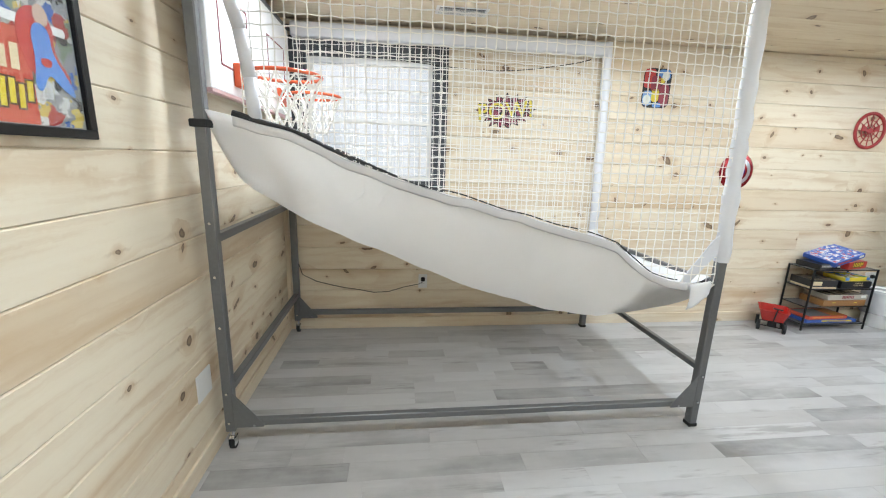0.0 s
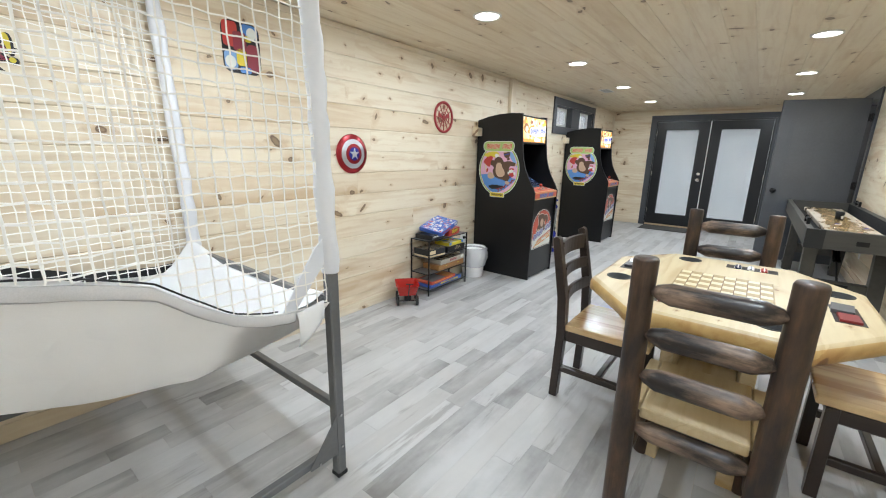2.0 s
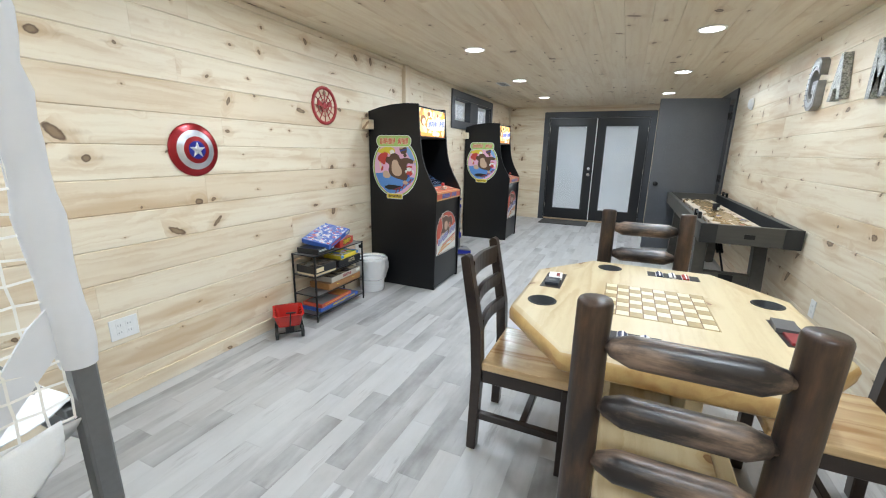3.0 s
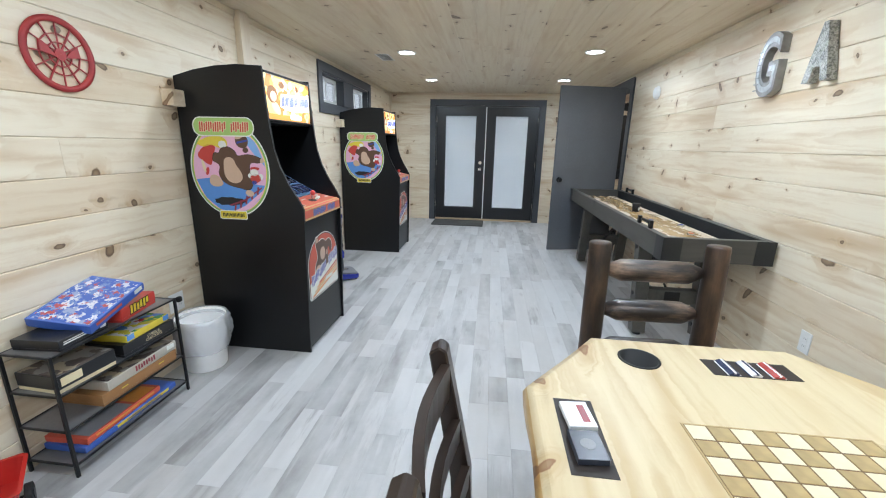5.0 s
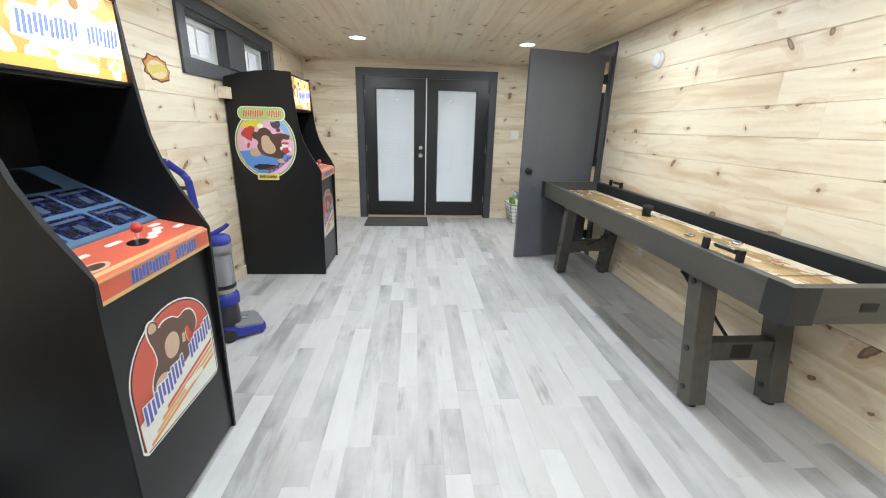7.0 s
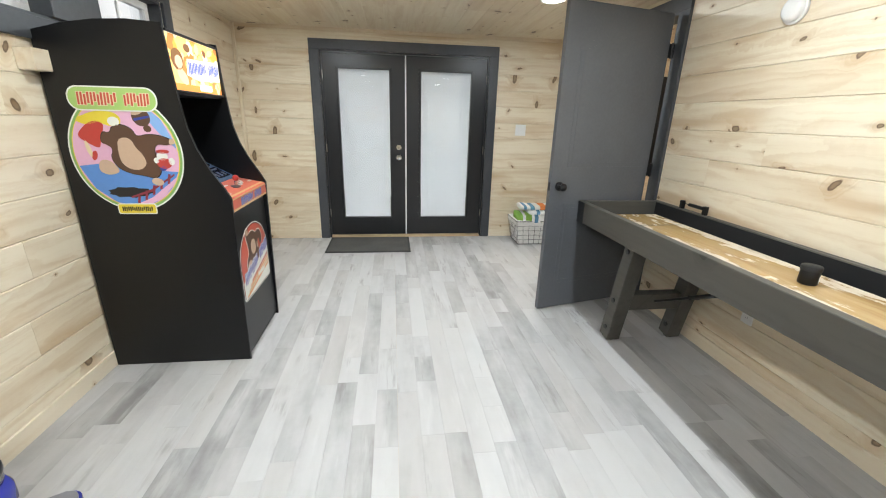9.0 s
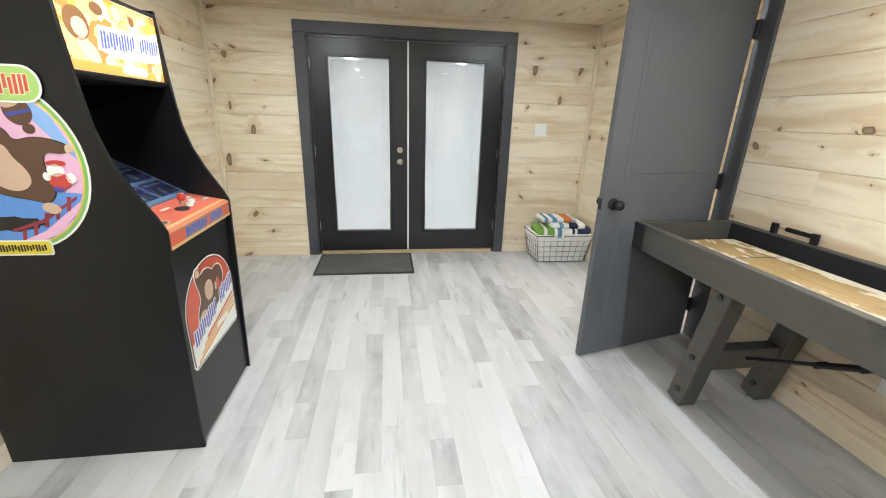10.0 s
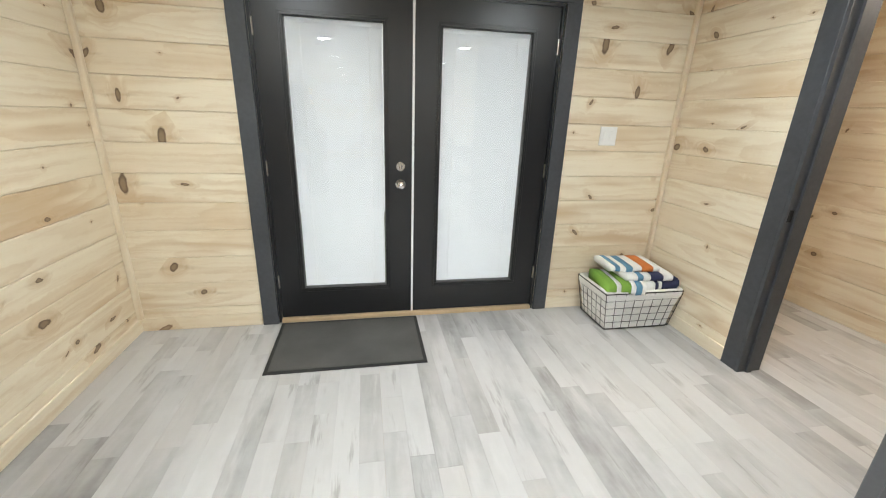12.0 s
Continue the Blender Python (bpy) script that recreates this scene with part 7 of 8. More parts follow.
# ---- things on the walls ----
def wall_plate(label, m, w, h, toggles=0, sockets=0, plug=False):
    o = thing("wall_plate", label, "outlet" if sockets else "switch")
    o.matrix_basis = m
    part("plate", B(-w / 2, -h / 2, 0, w / 2, h / 2, 0.006, bevel=0.002), M_WHITE, o)
    for k in range(toggles):
        x = (k - (toggles - 1) / 2) * 0.046
        part("rocker", B(x - 0.016, -0.033, 0.0062, x + 0.016, 0.033, 0.010, bevel=0.0015), M_WHITE, o)
    for k in range(sockets):
        for sy in (-0.02, 0.02):
            x = (k - (sockets - 1) / 2) * 0.046
            sk_ = part("socket", B(x - 0.015, sy - 0.014, 0.0062, x + 0.015, sy + 0.014, 0.0075, bevel=0.001), M_WHITE, o)
            for dx in (-0.006, 0.006):
                part("slot", B(x + dx - 0.0012, sy - 0.005, 0.0076, x + dx + 0.0012, sy + 0.005, 0.008), K_GREY, sk_)
    if plug:
        part("plug", B(-0.016, 0.004, 0.0085, 0.016, 0.036, 0.036, bevel=0.006), M_RUBBER, o, "black plug")
    return o


FACE_N, FACE_S = pose(0, 0, 0, 90, 0, 0), pose(0, 0, 0, 90, 0, 180)
FACE_E, FACE_W = pose(0, 0, 0, 90, 0, -90), pose(0, 0, 0, 90, 0, 90)
at = lambda x, y, z, f: Matrix.Translation((x, y, z)) @ f
wall_plate("white wall outlet with a black plug", at(1.055, -0.001, 0.395, FACE_N), 0.07, 0.115, 0, 1, True)
wall_plate("white double wall outlet by the floor", at(3.15, -0.001, 0.41, FACE_N), 0.135, 0.115, 0, 2)
wall_plate("white wall outlet behind the waste bin", at(5.25, -0.001, 0.40, FACE_N), 0.115, 0.115, 0, 2, True)
wall_plate("white blank double plate low on the wall", at(0.001, -1.415, 0.375, FACE_W), 0.125, 0.125)
wall_plate("white wall outlet near the table", at(5.34, Y1 + 0.001, 0.385, FACE_S), 0.075, 0.12, 0, 1)
wall_plate("white wall outlet under the shuffleboard", at(7.72, Y1 + 0.001, 0.38, FACE_S), 0.075, 0.12, 0, 1)
wall_plate("white double light switch beside the doors", at(LX - 0.001, -3.10, 1.292, FACE_E), 0.125, 0.125, 2)
wc = thing("power_cord", "thin black power cord drooping along the wall", "cord", (0, 0, 0))
bm = bmesh.new()
cp_ = [(1.05, -0.045, 0.40), (1.02, -0.05, 0.385), (0.90, -0.02, 0.35), (0.78, -0.012, 0.31), (0.66, -0.012, 0.305), (0.54, -0.012, 0.33), (0.44, -0.012, 0.345), (0.33, -0.012, 0.37), (0.22, -0.012, 0.40), (0.12, -0.03, 0.46), (0.10, -0.05, 0.55)]
for a, b in zip(cp_, cp_[1:]):
    rod(bm, a, b, 0.0028, n=6)
part("wire", bm, M_RUBBER, wc, "", True)

sdm = thing("smoke_alarm", "round white smoke alarm on the plank wall", "smoke alarm")
sdm.matrix_basis = at(7.93, Y1 + 0.001, 1.957, FACE_S)
part("base", lathe(bmesh.new(), [(0.001, 0.0), (0.066, 0.0), (0.068, 0.012), (0.064, 0.016), (0.001, 0.016)], 36), M_WHITE, sdm, "", True)
part("cover", lathe(bmesh.new(), [(0.058, 0.0165), (0.056, 0.032), (0.040, 0.040), (0.001, 0.041)], 36), M_WHITE, sdm, "", True)
for vx, vy, lab in ((7.72, -0.69, "white ceiling air vent with louvres"), (1.24, -0.365, "white ceiling air vent above the game")):
    ve = thing("ceiling_vent", lab, "air vent", (vx, vy, ZC - 0.001), group="ceiling vents")
    frame_bars("vent_frame", -0.165, 0.165, -0.075, 0.075, 0.022, -0.009, 0.0, M_WHITE, ve, axis='y')
    for o in list(ve.children):
        o.matrix_basis = pose(0, 0, 0, -90, 0, 0) @ Matrix.Identity(4)
    part("vent_back", B(-0.143, -0.053, -0.0012, 0.143, 0.053, -0.0004), K_GREY, ve)
    for k in range(9):
        y = -0.048 + 0.012 * k
        part("louvre", bar(bmesh.new(), (-0.143, y, -0.005), (0.143, y, -0.005), 0.009, 0.0012, 0, 30), M_WHITE, ve)

# round shield
sh = thing("wall_shield", "round red, silver and blue metal shield with a star", "wall decoration")
sh.matrix_basis = at(3.665, -0.002, 1.342, FACE_N)
M_SRED, M_SSIL, M_SBLU = plain("red_metal", (0.30, 0.015, 0.02), 0.25, metal=0.5), plain("silver_metal", (0.55, 0.57, 0.60), 0.3, metal=0.7), plain("blue_metal", (0.02, 0.03, 0.28), 0.25, metal=0.4)
R = 0.152
dome = lambda r: 0.006 + 0.030 * (1 - (r / R) ** 2)
for r0, r1, mat, nm in ((0.114, R, M_SRED, "outer_ring"), (0.078, 0.114, M_SSIL, "silver_ring"), (0.052, 0.078, M_SRED, "inner_ring"), (0.0005, 0.052, M_SBLU, "centre")):
    pr = [(r0 + (r1 - r0) * k / 4, dome(r0 + (r1 - r0) * k / 4)) for k in range(5)]
    if r1 == R:
        pr += [(R + 0.002, 0.003), (R, 0.0)]
    part(nm, lathe(bmesh.new(), pr, 48), mat, sh, "", True)
bm = bmesh.new()
c = bm.verts.new((0, 0, dome(0) + 0.010))
pts = [bm.verts.new(((0.050 if k % 2 == 0 else 0.020) * math.sin(0.62832 * k), (0.050 if k % 2 == 0 else 0.020) * math.cos(0.62832 * k), dome(0.03) + 0.0012)) for k in range(10)]
for k in range(10):
    bm.faces.new((c, pts[k], pts[(k + 1) % 10]))
bm.faces.new(list(reversed(pts)))
part("star", bm, M_SSIL, sh, "faceted silver star")
# red web medallion
wm = thing("wall_medallion", "red openwork web medallion on the plank wall", "wall decoration")
wm.matrix_basis = at(4.842, -0.002, 1.712, FACE_N)
M_MRED = ink("matt_red", (0.36, 0.03, 0.03), 0.5)
part("rim", lathe(bmesh.new(), [(0.128, 0.0), (0.128, 0.010), (0.152, 0.010), (0.152, 0.0)], 48), M_MRED, wm, "", True)
for k in range(12):
    a = 0.5236 * k
    part("spoke", bar(bmesh.new(), (0.022 * math.cos(a), 0.022 * math.sin(a), 0.005), (0.129 * math.cos(a), 0.129 * math.sin(a), 0.005), 0.0035 if k % 2 else 0.005, 0.006, 0), M_MRED, wm)
for r in (0.05, 0.085):
    wb = bmesh.new()
    for k in range(12):
        a, b = 0.5236 * k, 0.5236 * (k + 1)
        bar(wb, (r * math.cos(a), r * math.sin(a), 0.005), (r * math.cos(b), r * math.sin(b), 0.005), 0.004, 0.006, 0)
    part("web_ring", wb, M_MRED, wm)
for s in (-1, 1):
    part("lozenge", prism(bmesh.new(), [(s * 0.018, -0.012), (s * 0.085, 0.0), (s * 0.080, 0.045), (s * 0.045, 0.02)], 'z', 0.001, 0.011), M_MRED, wm)
part("hub", lathe(bmesh.new(), [(0.024, 0.0), (0.024, 0.010), (0.001, 0.010)], 20), M_MRED, wm)

# comic burst and other stickers
po = thing("wall_sticker", "comic burst sticker with the word POW!", "wall sticker")
po.matrix_basis = at(1.655, -0.001, 1.732, FACE_N) @ pose(0, 0, 0, 0, 0, 6)
I4 = Matrix.Identity(4)
patch(po, I4, 0, burst(0, 0, 0.235, 0.135, 17, 0.72, 2), K_BLK, step=0.001)
patch(po, I4, 1, burst(0, 0, 0.215, 0.120, 17, 0.72, 2), K_MAROON, step=0.001)
patch(po, I4, 2, burst(0, 0, 0.205, 0.112, 17, 0.70, 2), busy("speckled_burst", (0.26, 0.04, 0.08), [(0.02, 0.02, 0.025), (0.55, 0.48, 0.40), (0.30, 0.08, 0.14), (0.02, 0.02, 0.025)], 70.0), step=0.001)
letter_part("POW!", 0.165, 0.0005, K_BLK, po, pose(0.004, -0.004, 0.0046), "lettering", "", 0.0, 0.006)
letter_part("POW!", 0.165, 0.0008, K_YEL, po, pose(0, 0, 0.0052), "lettering", "yellow comic letters POW!", 0.0, 0.001)
st_ = thing("wall_sticker", "red, yellow and blue comic sticker shape", "wall sticker")
st_.matrix_basis = at(2.85, -0.001, 1.955, FACE_N)
patch(st_, I4, 0, rrect(-0.115, -0.145, 0.115, 0.145, 0.05), K_BLK, step=0.001)
for k, (o, mat) in enumerate(((rrect(-0.108, 0.0, -0.02, 0.138, 0.02), K_RED), (rrect(0.0, 0.06, 0.105, 0.138, 0.03), K_BLUE), (rrect(0.03, -0.13, 0.107, 0.03, 0.03), K_MAROON), (rrect(-0.108, -0.13, -0.03, -0.02, 0.03), K_SKY))):
    patch(st_, I4, 1, o, mat, step=0.001)
for o, mat in ((rrect(-0.05, -0.02, 0.03, 0.09, 0.02), K_MAROON), (rrect(-0.035, -0.10, 0.025, -0.005, 0.02), K_YEL), (ell(0.065, 0.09, 0.03, 0.034), K_WHITE), (ell(-0.072, -0.085, 0.032, 0.034), K_WHITE), (rrect(0.0, 0.04, 0.06, 0.075, 0.01), K_YEL), (rrect(-0.02, -0.14, 0.05, -0.105, 0.012), K_BLUE)):
    patch(st_, I4, 2, o, mat, step=0.001)
s3 = thing("wall_sticker", "orange and yellow cloud-shaped comic sticker", "wall sticker")
s3.matrix_basis = at(7.232, -0.001, 1.675, FACE_N)
patch(s3, I4, 0, burst(0, 0, 0.145, 0.088, 9, 0.86, 4), K_BROWN, step=0.001)
patch(s3, I4, 1, burst(0, 0, 0.132, 0.077, 9, 0.86, 4), K_ORG, step=0.001)
patch(s3, I4, 2, ell(0.0, -0.005, 0.10, 0.052), K_CREAM, step=0.001)
title_bars(s3, I4, 3, -0.085, 0.09, -0.035, 0.020, 4, -1, K_YEL, 0.0, 0.02, K_BROWN)

# framed comic poster
pf = thing("picture_frame", "black framed comic poster on the plank wall", "picture")
pf.matrix_basis = at(0.001, -2.10, 1.735, FACE_W)
frame_bars("frame_bar", -0.25, 0.25, -0.345, 0.345, 0.024, 0.0, 0.022, M_BLACK, pf, "black wooden frame")
for o in list(pf.children):
    o.matrix_basis = pose(0, 0, 0.022, -90, 0, 0)
part("poster", B(-0.226, -0.321, 0.002, 0.226, 0.321, 0.008), K_GREY, pf, "comic poster of plain coloured shapes")
pm = Matrix.Translation((0, 0, 0.008))
patch(pf, pm, 0, rrect(-0.222, -0.318, 0.222, 0.318, 0.004), busy("comic_cover_art", (0.30, 0.31, 0.31), [(0.05, 0.05, 0.055), (0.62, 0.61, 0.58), (0.40, 0.07, 0.06), (0.58, 0.58, 0.56), (0.20, 0.26, 0.18), (0.06, 0.14, 0.40), (0.60, 0.46, 0.12)], 30.0), label="crowded comic cover art")
patch(pf, pm, 1, rrect(-0.222, -0.318, 0.085, -0.115, 0.004), K_CORAL, label="red title block")
title_bars(pf, pm, 2, -0.19, 0.078, -0.285, -0.225, 6, -1, K_YEL, 0.006, 0.0, K_BROWN)
title_bars(pf, pm, 2, -0.19, 0.06, -0.205, -0.150, 4, -1, K_CREAM, 0.004)
patch(pf, pm, 2, rrect(-0.10, -0.105, 0.20, -0.085, 0.008), K_WHITE)
# plain leaping shape in blue with a red sweep behind it
patch(pf, pm, 3, rounded([(0.055, -0.13), (0.075, -0.07), (0.13, -0.05), (0.165, -0.09), (0.155, -0.15), (0.20, -0.20), (0.185, -0.225), (0.12, -0.19), (0.085, -0.215)]), K_RED)
patch(pf, pm, 4, rounded([(0.095, -0.11), (0.12, -0.085), (0.15, -0.10), (0.148, -0.15), (0.195, -0.215), (0.205, -0.25), (0.16, -0.225), (0.13, -0.195), (0.105, -0.245), (0.085, -0.235), (0.10, -0.17)]), K_BLUE)
patch(pf, pm, 5, rounded([(0.11, -0.165), (0.145, -0.165), (0.14, -0.185), (0.115, -0.185)]), K_RED)
patch(pf, pm, 4, ell(0.132, -0.072, 0.020, 0.024), K_TAN)
g_ = part("glazing", B(-0.226, -0.321, 0.013, 0.226, 0.321, 0.0145), M_GLASS, pf)
g_.visible_shadow = False

# metal letters
M_GALV = plain("galvanised_letter", (0.27, 0.265, 0.255), 0.42, metal=0.6, grain=18, vary=0.35, bumps=0.2)
M_GALVD = plain("galvanised_recess", (0.40, 0.42, 0.43), 0.35, metal=0.7, grain=25, vary=0.4, bumps=0.3)
M_COLLAGE, nt_, b_ = nodes_of("newsprint_collage")
tc_ = nd(nt_, "ShaderNodeTexCoord")
v_ = nd(nt_, "ShaderNodeTexVoronoi", Scale=26.0)
nt_.links.new(tc_.outputs["Object"], v_.inputs["Vector"])
n_ = nd(nt_, "ShaderNodeTexNoise", Scale=90.0, Detail=3.0)
nt_.links.new(tc_.outputs["Object"], n_.inputs["Vector"])
sc_ = nd(nt_, "ShaderNodeSeparateColor")
nt_.links.new(v_.outputs["Color"], sc_.inputs[0])
c_ = ramp(nt_, sc_.outputs[0], [(0.1, (0.12, 0.13, 0.12)), (0.4, (0.42, 0.42, 0.36)), (0.7, (0.25, 0.28, 0.20)), (0.95, (0.55, 0.54, 0.50))])
c_ = mix(nt_, 0.5, c_, ramp(nt_, n_.outputs[0], [(0.4, (0.10, 0.10, 0.10)), (0.6, (0.6, 0.6, 0.58))]))
nt_.links.new(c_, b_.inputs["Base Color"])
b_.inputs["Roughness"].default_value = 0.4
SXL = {"G": 0.58, "A": 0.56, "M": 0.61}
SZL = {"G": (0.486, 1.873), "A": (0.375, 1.868), "M": (0.41, 1.835)}
for ch_, x, mat, lab in (("G", 6.08, M_GALV, "galvanised metal wall letter G"), ("A", 5.665, M_COLLAGE, "collage covered wall letter A"), ("M", 5.15, M_COLLAGE, "collage covered wall letter M")):
    lt = thing("wall_letter", lab, "wall letter", group="letters on the wall")
    lt.matrix_basis = at(x, Y1 + 0.001, SZL[ch_][1], FACE_S)
    letter_part(ch_, SZL[ch_][0], 0.022, mat, lt, pose(0, 0, 0.026) @ Matrix.Diagonal((SXL[ch_], 0.97, 1, 1)), "letter_body", "", 0.003, 0.019)
    if ch_ == "G":
        letter_part(ch_, SZL[ch_][0], 0.002, M_GALVD, lt, pose(0, 0, 0.0520) @ Matrix.Diagonal((SXL[ch_], 0.97, 1, 1)), "letter_face", "", 0.0, -0.006)
        for k in range(7):
            part("rib", bar(bmesh.new(), (-0.092, -0.12 + 0.038 * k, 0.0545), (-0.055, -0.12 + 0.038 * k, 0.0545), 0.006, 0.006, 0.001), M_GALV, lt)

# ---- mat, towel basket ----
mt_ = thing("door_mat", "grey ribbed door mat with a black rubber edge", "door mat", (10.335, -1.325, 0))
part("mat_border", B(-0.29, -0.46, 0.0005, 0.29, 0.46, 0.006, bevel=0.002), M_RUBBER, mt_, "black rubber border")
part("mat_surface", B(-0.268, -0.438, 0.006, 0.268, 0.438, 0.011, bevel=0.002), plain("grey_pile", (0.075, 0.075, 0.072), 0.95, grain=250, vary=0.3, bumps=0.8), mt_, "flat grey pile")

bk = thing("towel_basket", "black wire basket lined with white cloth", "basket", (10.42, -3.315, 0))
def taper(z):
    k = z / 0.30
    return 0.160 + 0.03 * k, 0.250 + 0.050 * k


wires = []
for k in range(6):
    z = 0.006 + 0.056 * k
    ax, ay = taper(z)
    c = [(-ax, -ay), (ax, -ay), (ax, ay), (-ax, ay)]
    for p, q in zip(c, c[1:] + c[:1]):
        wires.append(((*p, z), (*q, z), 0.002 if k < 5 else 0.004))
for s in (-1, 1):
    for k in range(9):
        t = -1 + 2 * k / 8
        (a0, b0), (a1, b1) = taper(0.006), taper(0.286)
        wires.append(((s * a0, t * b0, 0.006), (s * a1, t * b1, 0.286), 0.002))
    for k in range(7):
        t = -1 + 2 * k / 6
        wires.append(((t * a0, s * b0, 0.006), (t * a1, s * b1, 0.286), 0.002))
for a, b, r in wires:
    part("wire", rod(bmesh.new(), a, b, r, n=6), M_BLACKMETAL, bk)
bm = bmesh.new()
(a0, b0), (a1, b1) = taper(0.01), taper(0.28)
rows = [[bm.verts.new((x, y, z)) for x, y in rrect(-a + 0.004, -b + 0.004, a - 0.004, b - 0.004, 0.02)] for a, b, z in ((a0, b0, 0.012), ((a0 + a1) / 2 - 0.003, (b0 + b1) / 2 - 0.003, 0.15), (a1 + 0.006, b1 + 0.006, 0.262), (a1 + 0.004, b1 + 0.004, 0.296), (a1 - 0.012, b1 - 0.012, 0.300), (a1 - 0.022, b1 - 0.022, 0.12))]
for p, q in zip(rows, rows[1:]):
    for k in range(len(p)):
        bm.faces.new((p[k], p[(k + 1) % len(p)], q[(k + 1) % len(p)], q[k]))
bm.faces.new(rows[0])
bm.faces.new(rows[-1])
for v in bm.verts:
    v.co += Vector((noise.noise(v.co * 20), noise.noise(v.co * 20 + Vector((5, 0, 0))), 0)) * 0.004
part("liner", bm, plain("white_liner", (0.84, 0.83, 0.80), 0.9, grain=120, bumps=0.5), bk, "white cloth liner")


def terry(name, c):
    return plain(name, c, 0.95, grain=350, vary=0.10, bumps=0.9)


TW = {"white": terry("white_terry", (0.84, 0.84, 0.82)), "orange": terry("orange_terry", (0.66, 0.20, 0.05)), "navy": terry("navy_terry", (0.03, 0.035, 0.09)), "blue": terry("blue_terry", (0.12, 0.28, 0.42)), "green": terry("green_terry", (0.20, 0.38, 0.06))}


def towel(label, x, y, z, l, w, h, rz, bands, tilt=0):
    """A folded towel: stacked rounded layers, each band a part of its own colour."""
    o = thing("beach_towel", label, "towel", group="folded towels in the basket")
    o.matrix_basis = pose(x, y, z, tilt, 0, rz)
    y0 = -l / 2
    for frac, col in bands:
        y1 = y0 + l * frac
        bm = bmesh.new()
        n, prof = 14, []
        for k in range(n):
            a = 6.28318 * k / n
            prof.append((w / 2 * (abs(math.cos(a)) ** 0.4) * (1 if math.cos(a) >= 0 else -1), h / 2 + h / 2 * (abs(math.sin(a)) ** 0.55) * (1 if math.sin(a) >= 0 else -1)))
        st = max(2, int((y1 - y0) / 0.02))
        rr = [[bm.verts.new((px * (1 + 0.03 * noise.noise((yy * 12, px * 9, z))), yy, pz + 0.007 * noise.noise((px * 11, yy * 11, z * 3)))) for px, pz in prof] for yy in [y0 + (y1 - y0) * q / st for q in range(st + 1)]]
        for p, q in zip(rr, rr[1:]):
            for k in range(n):
                bm.faces.new((p[k], p[(k + 1) % n], q[(k + 1) % n], q[k]))
        bm.faces.new(rr[0])
        bm.faces.new(rr[-1])
        part("band", bm, TW[col], o, f"{col} terry band", True)
        y0 = y1
    return o


towel("folded navy and white striped towel", 10.41, -3.445, 0.262, 0.29, 0.30, 0.095, 6, ((0.52, "navy"), (0.10, "white"), (0.10, "navy"), (0.28, "white")))
towel("folded green and white striped towel", 10.39, -3.185, 0.258, 0.27, 0.32, 0.100, -8, ((0.10, "white"), (0.16, "blue"), (0.12, "white"), (0.26, "green"), (0.12, "white"), (0.24, "green")))
towel("folded navy, blue and white striped towel", 10.405, -3.365, 0.346, 0.34, 0.28, 0.056, -5, ((0.22, "white"), (0.26, "navy"), (0.16, "white"), (0.12, "blue"), (0.24, "white")))
towel("folded white towel with orange and blue stripes", 10.455, -3.285, 0.396, 0.36, 0.26, 0.048, -4, ((0.14, "white"), (0.24, "orange"), (0.18, "white"), (0.14, "blue"), (0.12, "white"), (0.10, "blue"), (0.08, "white")))

BH = 0.174
BOARD0 = -0.027


def boards(w, axis, face, sgn, lo, hi, holes, seed, splits=True):
    """Tongue-and-groove boards of a wall, one object each; sgn points into the room."""
    rng = random.Random(seed)
    z = BOARD0
    while z < ZC - 0.01:
        z1 = min(z + BH, ZC + 0.005)
        z = max(z, 0.001)
        cuts = [lo, hi]
        if splits and hi - lo > 4:
            x = lo + rng.uniform(1.5, 4.8)
            while x < hi - 0.8:
                cuts.append(x)
                x += rng.uniform(3.2, 4.9)
        spans = []
        cuts.sort()
        for a, c in zip(cuts, cuts[1:]):
            segs = [(a, c, z, z1)]
            for h0, h1, b0, b1 in holes:
                nxt = []
                for s0, s1, t0, t1 in segs:
                    if s1 <= h0 or s0 >= h1 or t1 <= b0 or t0 >= b1:
                        nxt.append((s0, s1, t0, t1))
                        continue
                    if s0 < h0:
                        nxt.append((s0, h0, t0, t1))
                    if s1 > h1:
                        nxt.append((h1, s1, t0, t1))
                    if t0 < b0:
                        nxt.append((max(s0, h0), min(s1, h1), t0, b0))
                    if t1 > b1:
                        nxt.append((max(s0, h0), min(s1, h1), b1, t1))
                segs = nxt
            spans += segs
        for s0, s1, t0, t1 in spans:
            if s1 - s0 < 0.02 or t1 - t0 < 0.02:
                continue
            L, Hh, g, ch = (s1 - s0) / 2 - 0.0003, (t1 - t0) / 2, rng.uniform(0.0002, 0.0006), rng.uniform(0.0034, 0.0050)
            bm = bmesh.new()
            # section in (depth, height): chamfered front, thin joint
            prism(bm, [(0.0, -Hh + g), (0.0, Hh - g), (BK - ch, Hh - g), (BK, Hh - g - ch), (BK, -Hh + g + ch), (BK - ch, -Hh + g)], 'x', -L, L)
            ob = part("board", bm, M_WALL, w)
            mid, zz = (s0 + s1) / 2, (t0 + t1) / 2
            if axis == 'x':
                ob.matrix_basis = pose(mid, face - sgn * BK, zz, 0, 0, 0 if sgn > 0 else 180)
            else:
                ob.matrix_basis = pose(face - sgn * BK, mid, zz, 0, 0, -90 if sgn > 0 else 90)
        z = z1


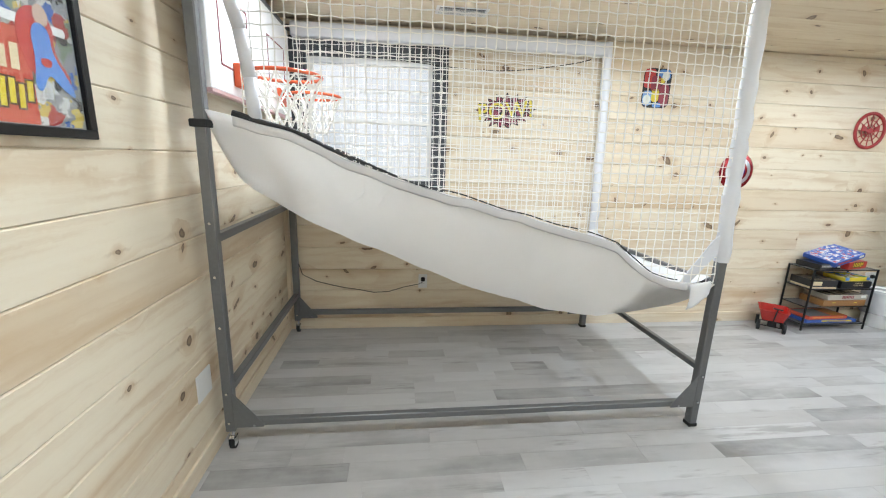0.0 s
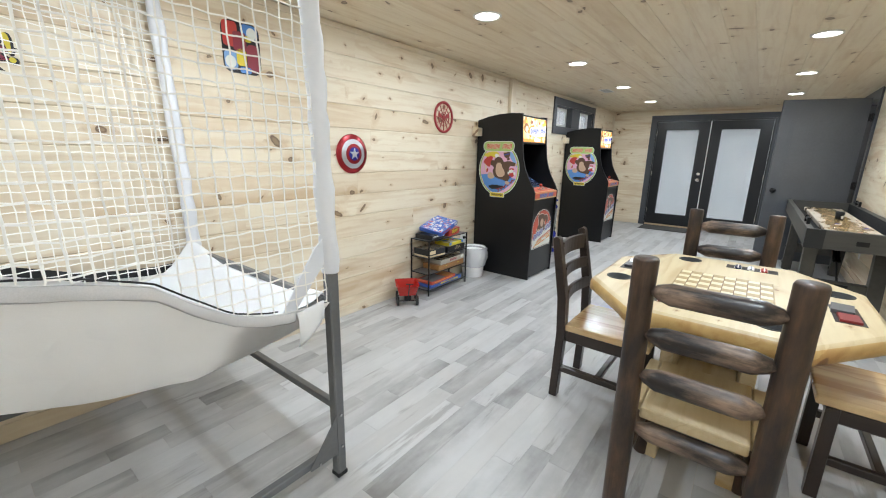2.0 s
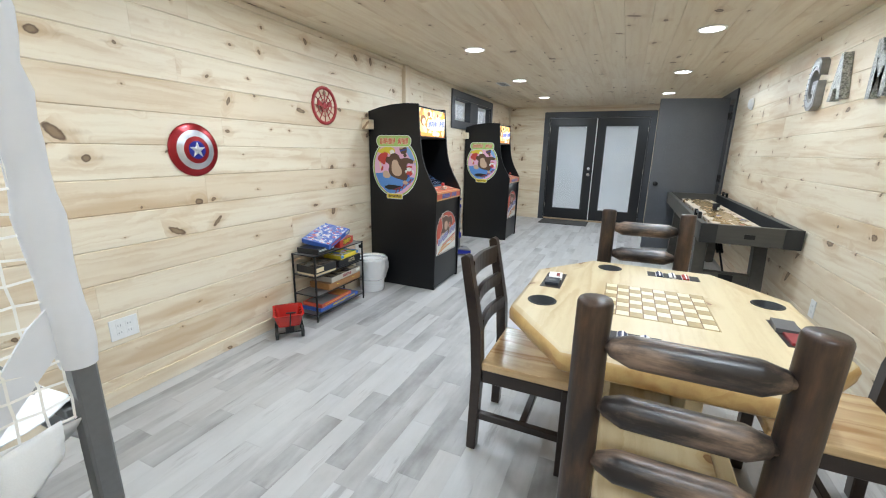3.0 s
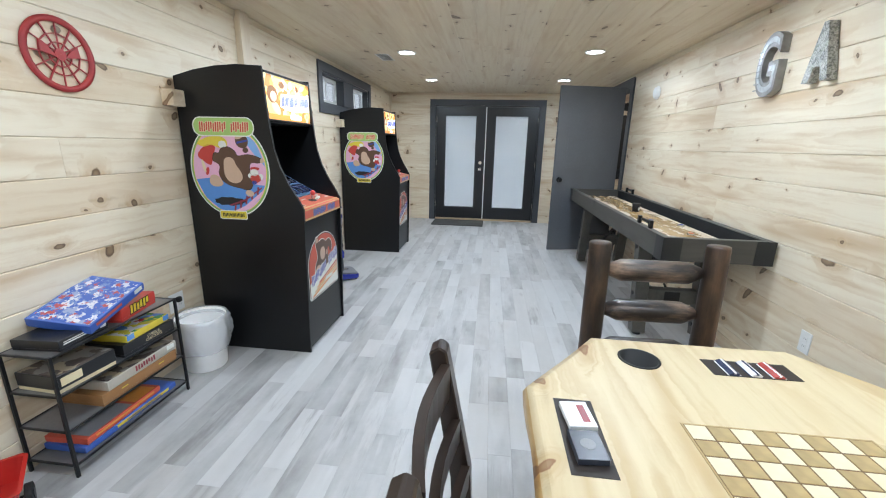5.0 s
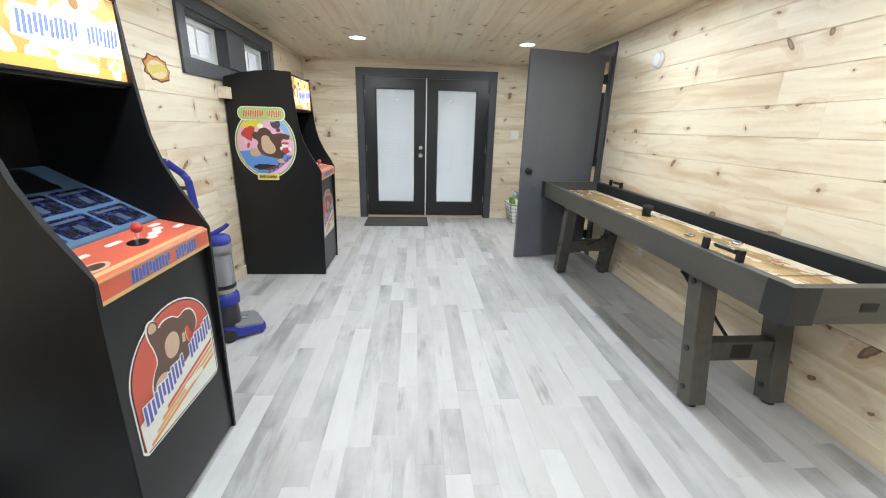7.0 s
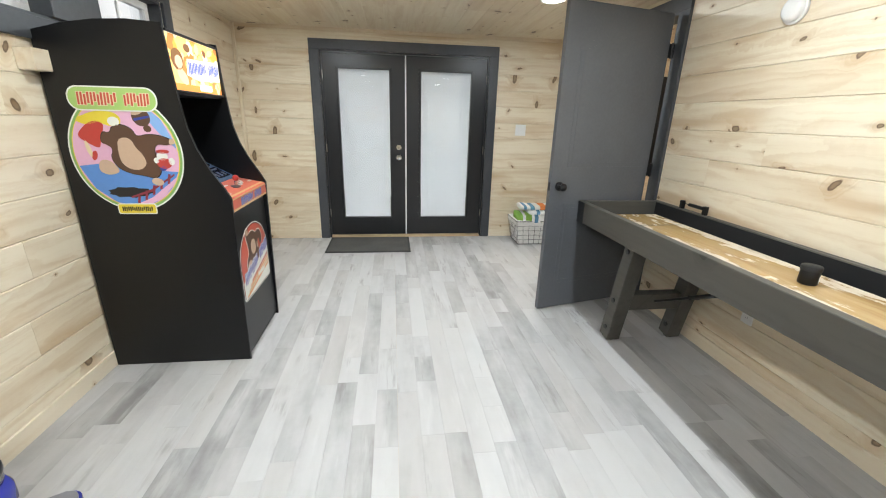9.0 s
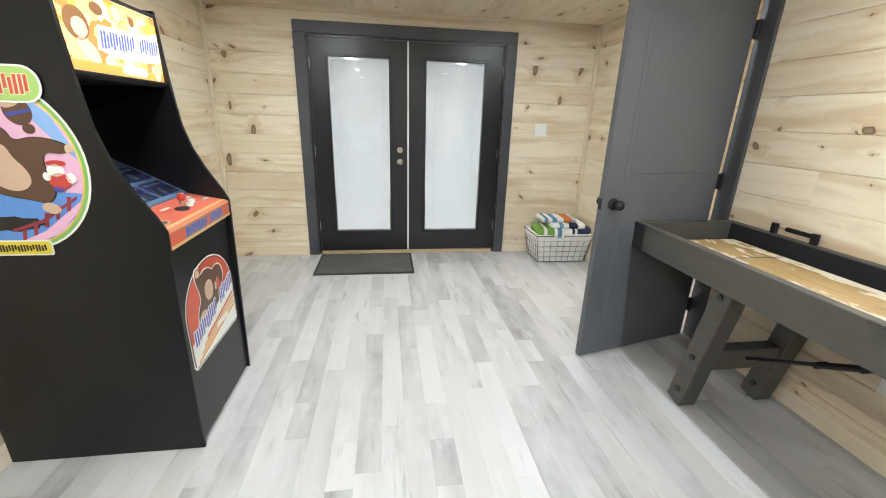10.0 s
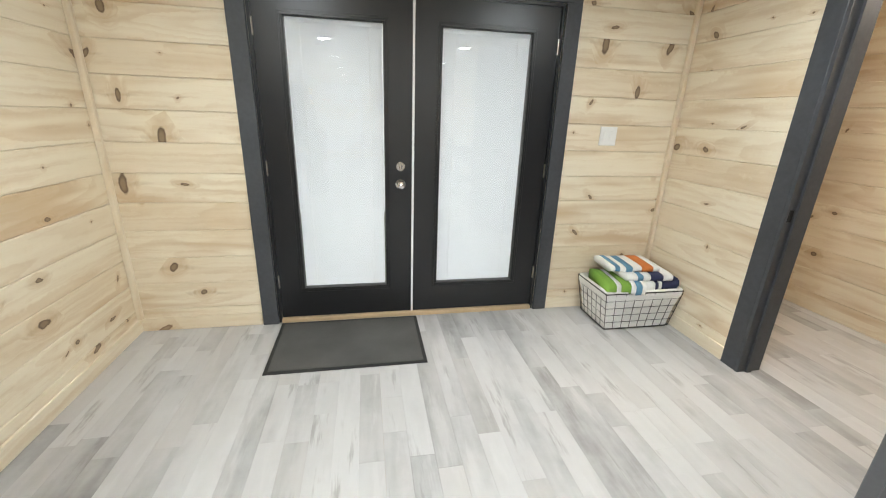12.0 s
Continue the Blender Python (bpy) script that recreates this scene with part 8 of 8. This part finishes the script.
boards(wall_n, 'x', Y0, -1, 0, LX, [WIN, HWIN], 3)
boards(wall_s, 'x', Y1, 1, 0, LX, [SDOOR], 4)
boards(wall_e, 'y', LX, -1, Y1 + 0.001, Y0 - 0.001, [DDOOR], 5)
boards(wall_w, 'y', 0, 1, Y1 + 0.001, Y0 - 0.001, [], 6)
for nm, ax, fc, sg, lo, hi, sd_ in (("wall_beyond_south", 'x', YB + BK, 1, 7.6, LX, 7), ("wall_beyond_east", 'y', LX - BK, -1, YB + BK, Y1 - TH, 8)):
    boards(bpy.data.objects[nm], ax, fc, sg, lo, hi, [], sd_, False)


fb_ = B(-TH, Y1 - TH, -0.12, LX + TH, Y0 + TH, -0.012)
box(fb_, 7.5, YB - 0.1, -0.12, LX + TH, Y1 - TH, -0.012)
floor_ob = part("floor", fb_, M_GAP)
tagged(floor_ob, "grey mixed-tone vinyl plank floor", "floor", kind="structure")
rng = random.Random(11)
PW = 0.108
near, rest_bm, count = {}, bmesh.new(), 0
y = Y0 + 0.01
while y > YB:
    x = -rng.uniform(0.0, 0.7) - 0.02
    west = -0.02 if y > Y1 else 7.58
    while x < LX:
        L = rng.choice((0.24, 0.40, 0.60, 0.80, 1.10))
        x0, x1 = max(x, west), min(x + L, LX + 0.02)
        if x1 - x0 > 0.03:
            if 2.0 < (x0 + x1) / 2 < 9.6 and -3.3 < y < -0.2 and count < 300:
                key = round(x1 - x0, 3)
                if key not in near:
                    b2 = bmesh.new()
                    hl = key / 2 - 0.0003
                    box(b2, -hl, -PW / 2 + 0.0003, -0.012, hl, PW / 2 - 0.0003, 0)
                    ob = part("plank", b2, M_FLOOR, floor_ob)
                    near[key] = ob.data
                else:
                    ob = new("plank", near[key])
                    ob.parent = floor_ob
                ob.location = ((x0 + x1) / 2, y - PW / 2, 0)
                count += 1
            else:
                box(rest_bm, x0 + 0.0003, y - PW + 0.0003, -0.012, x1 - 0.0003, y - 0.0003, 0)
        x += L
    y -= PW
tagged(part("planks", rest_bm, M_FLOOR_R, floor_ob), kind="stuff")
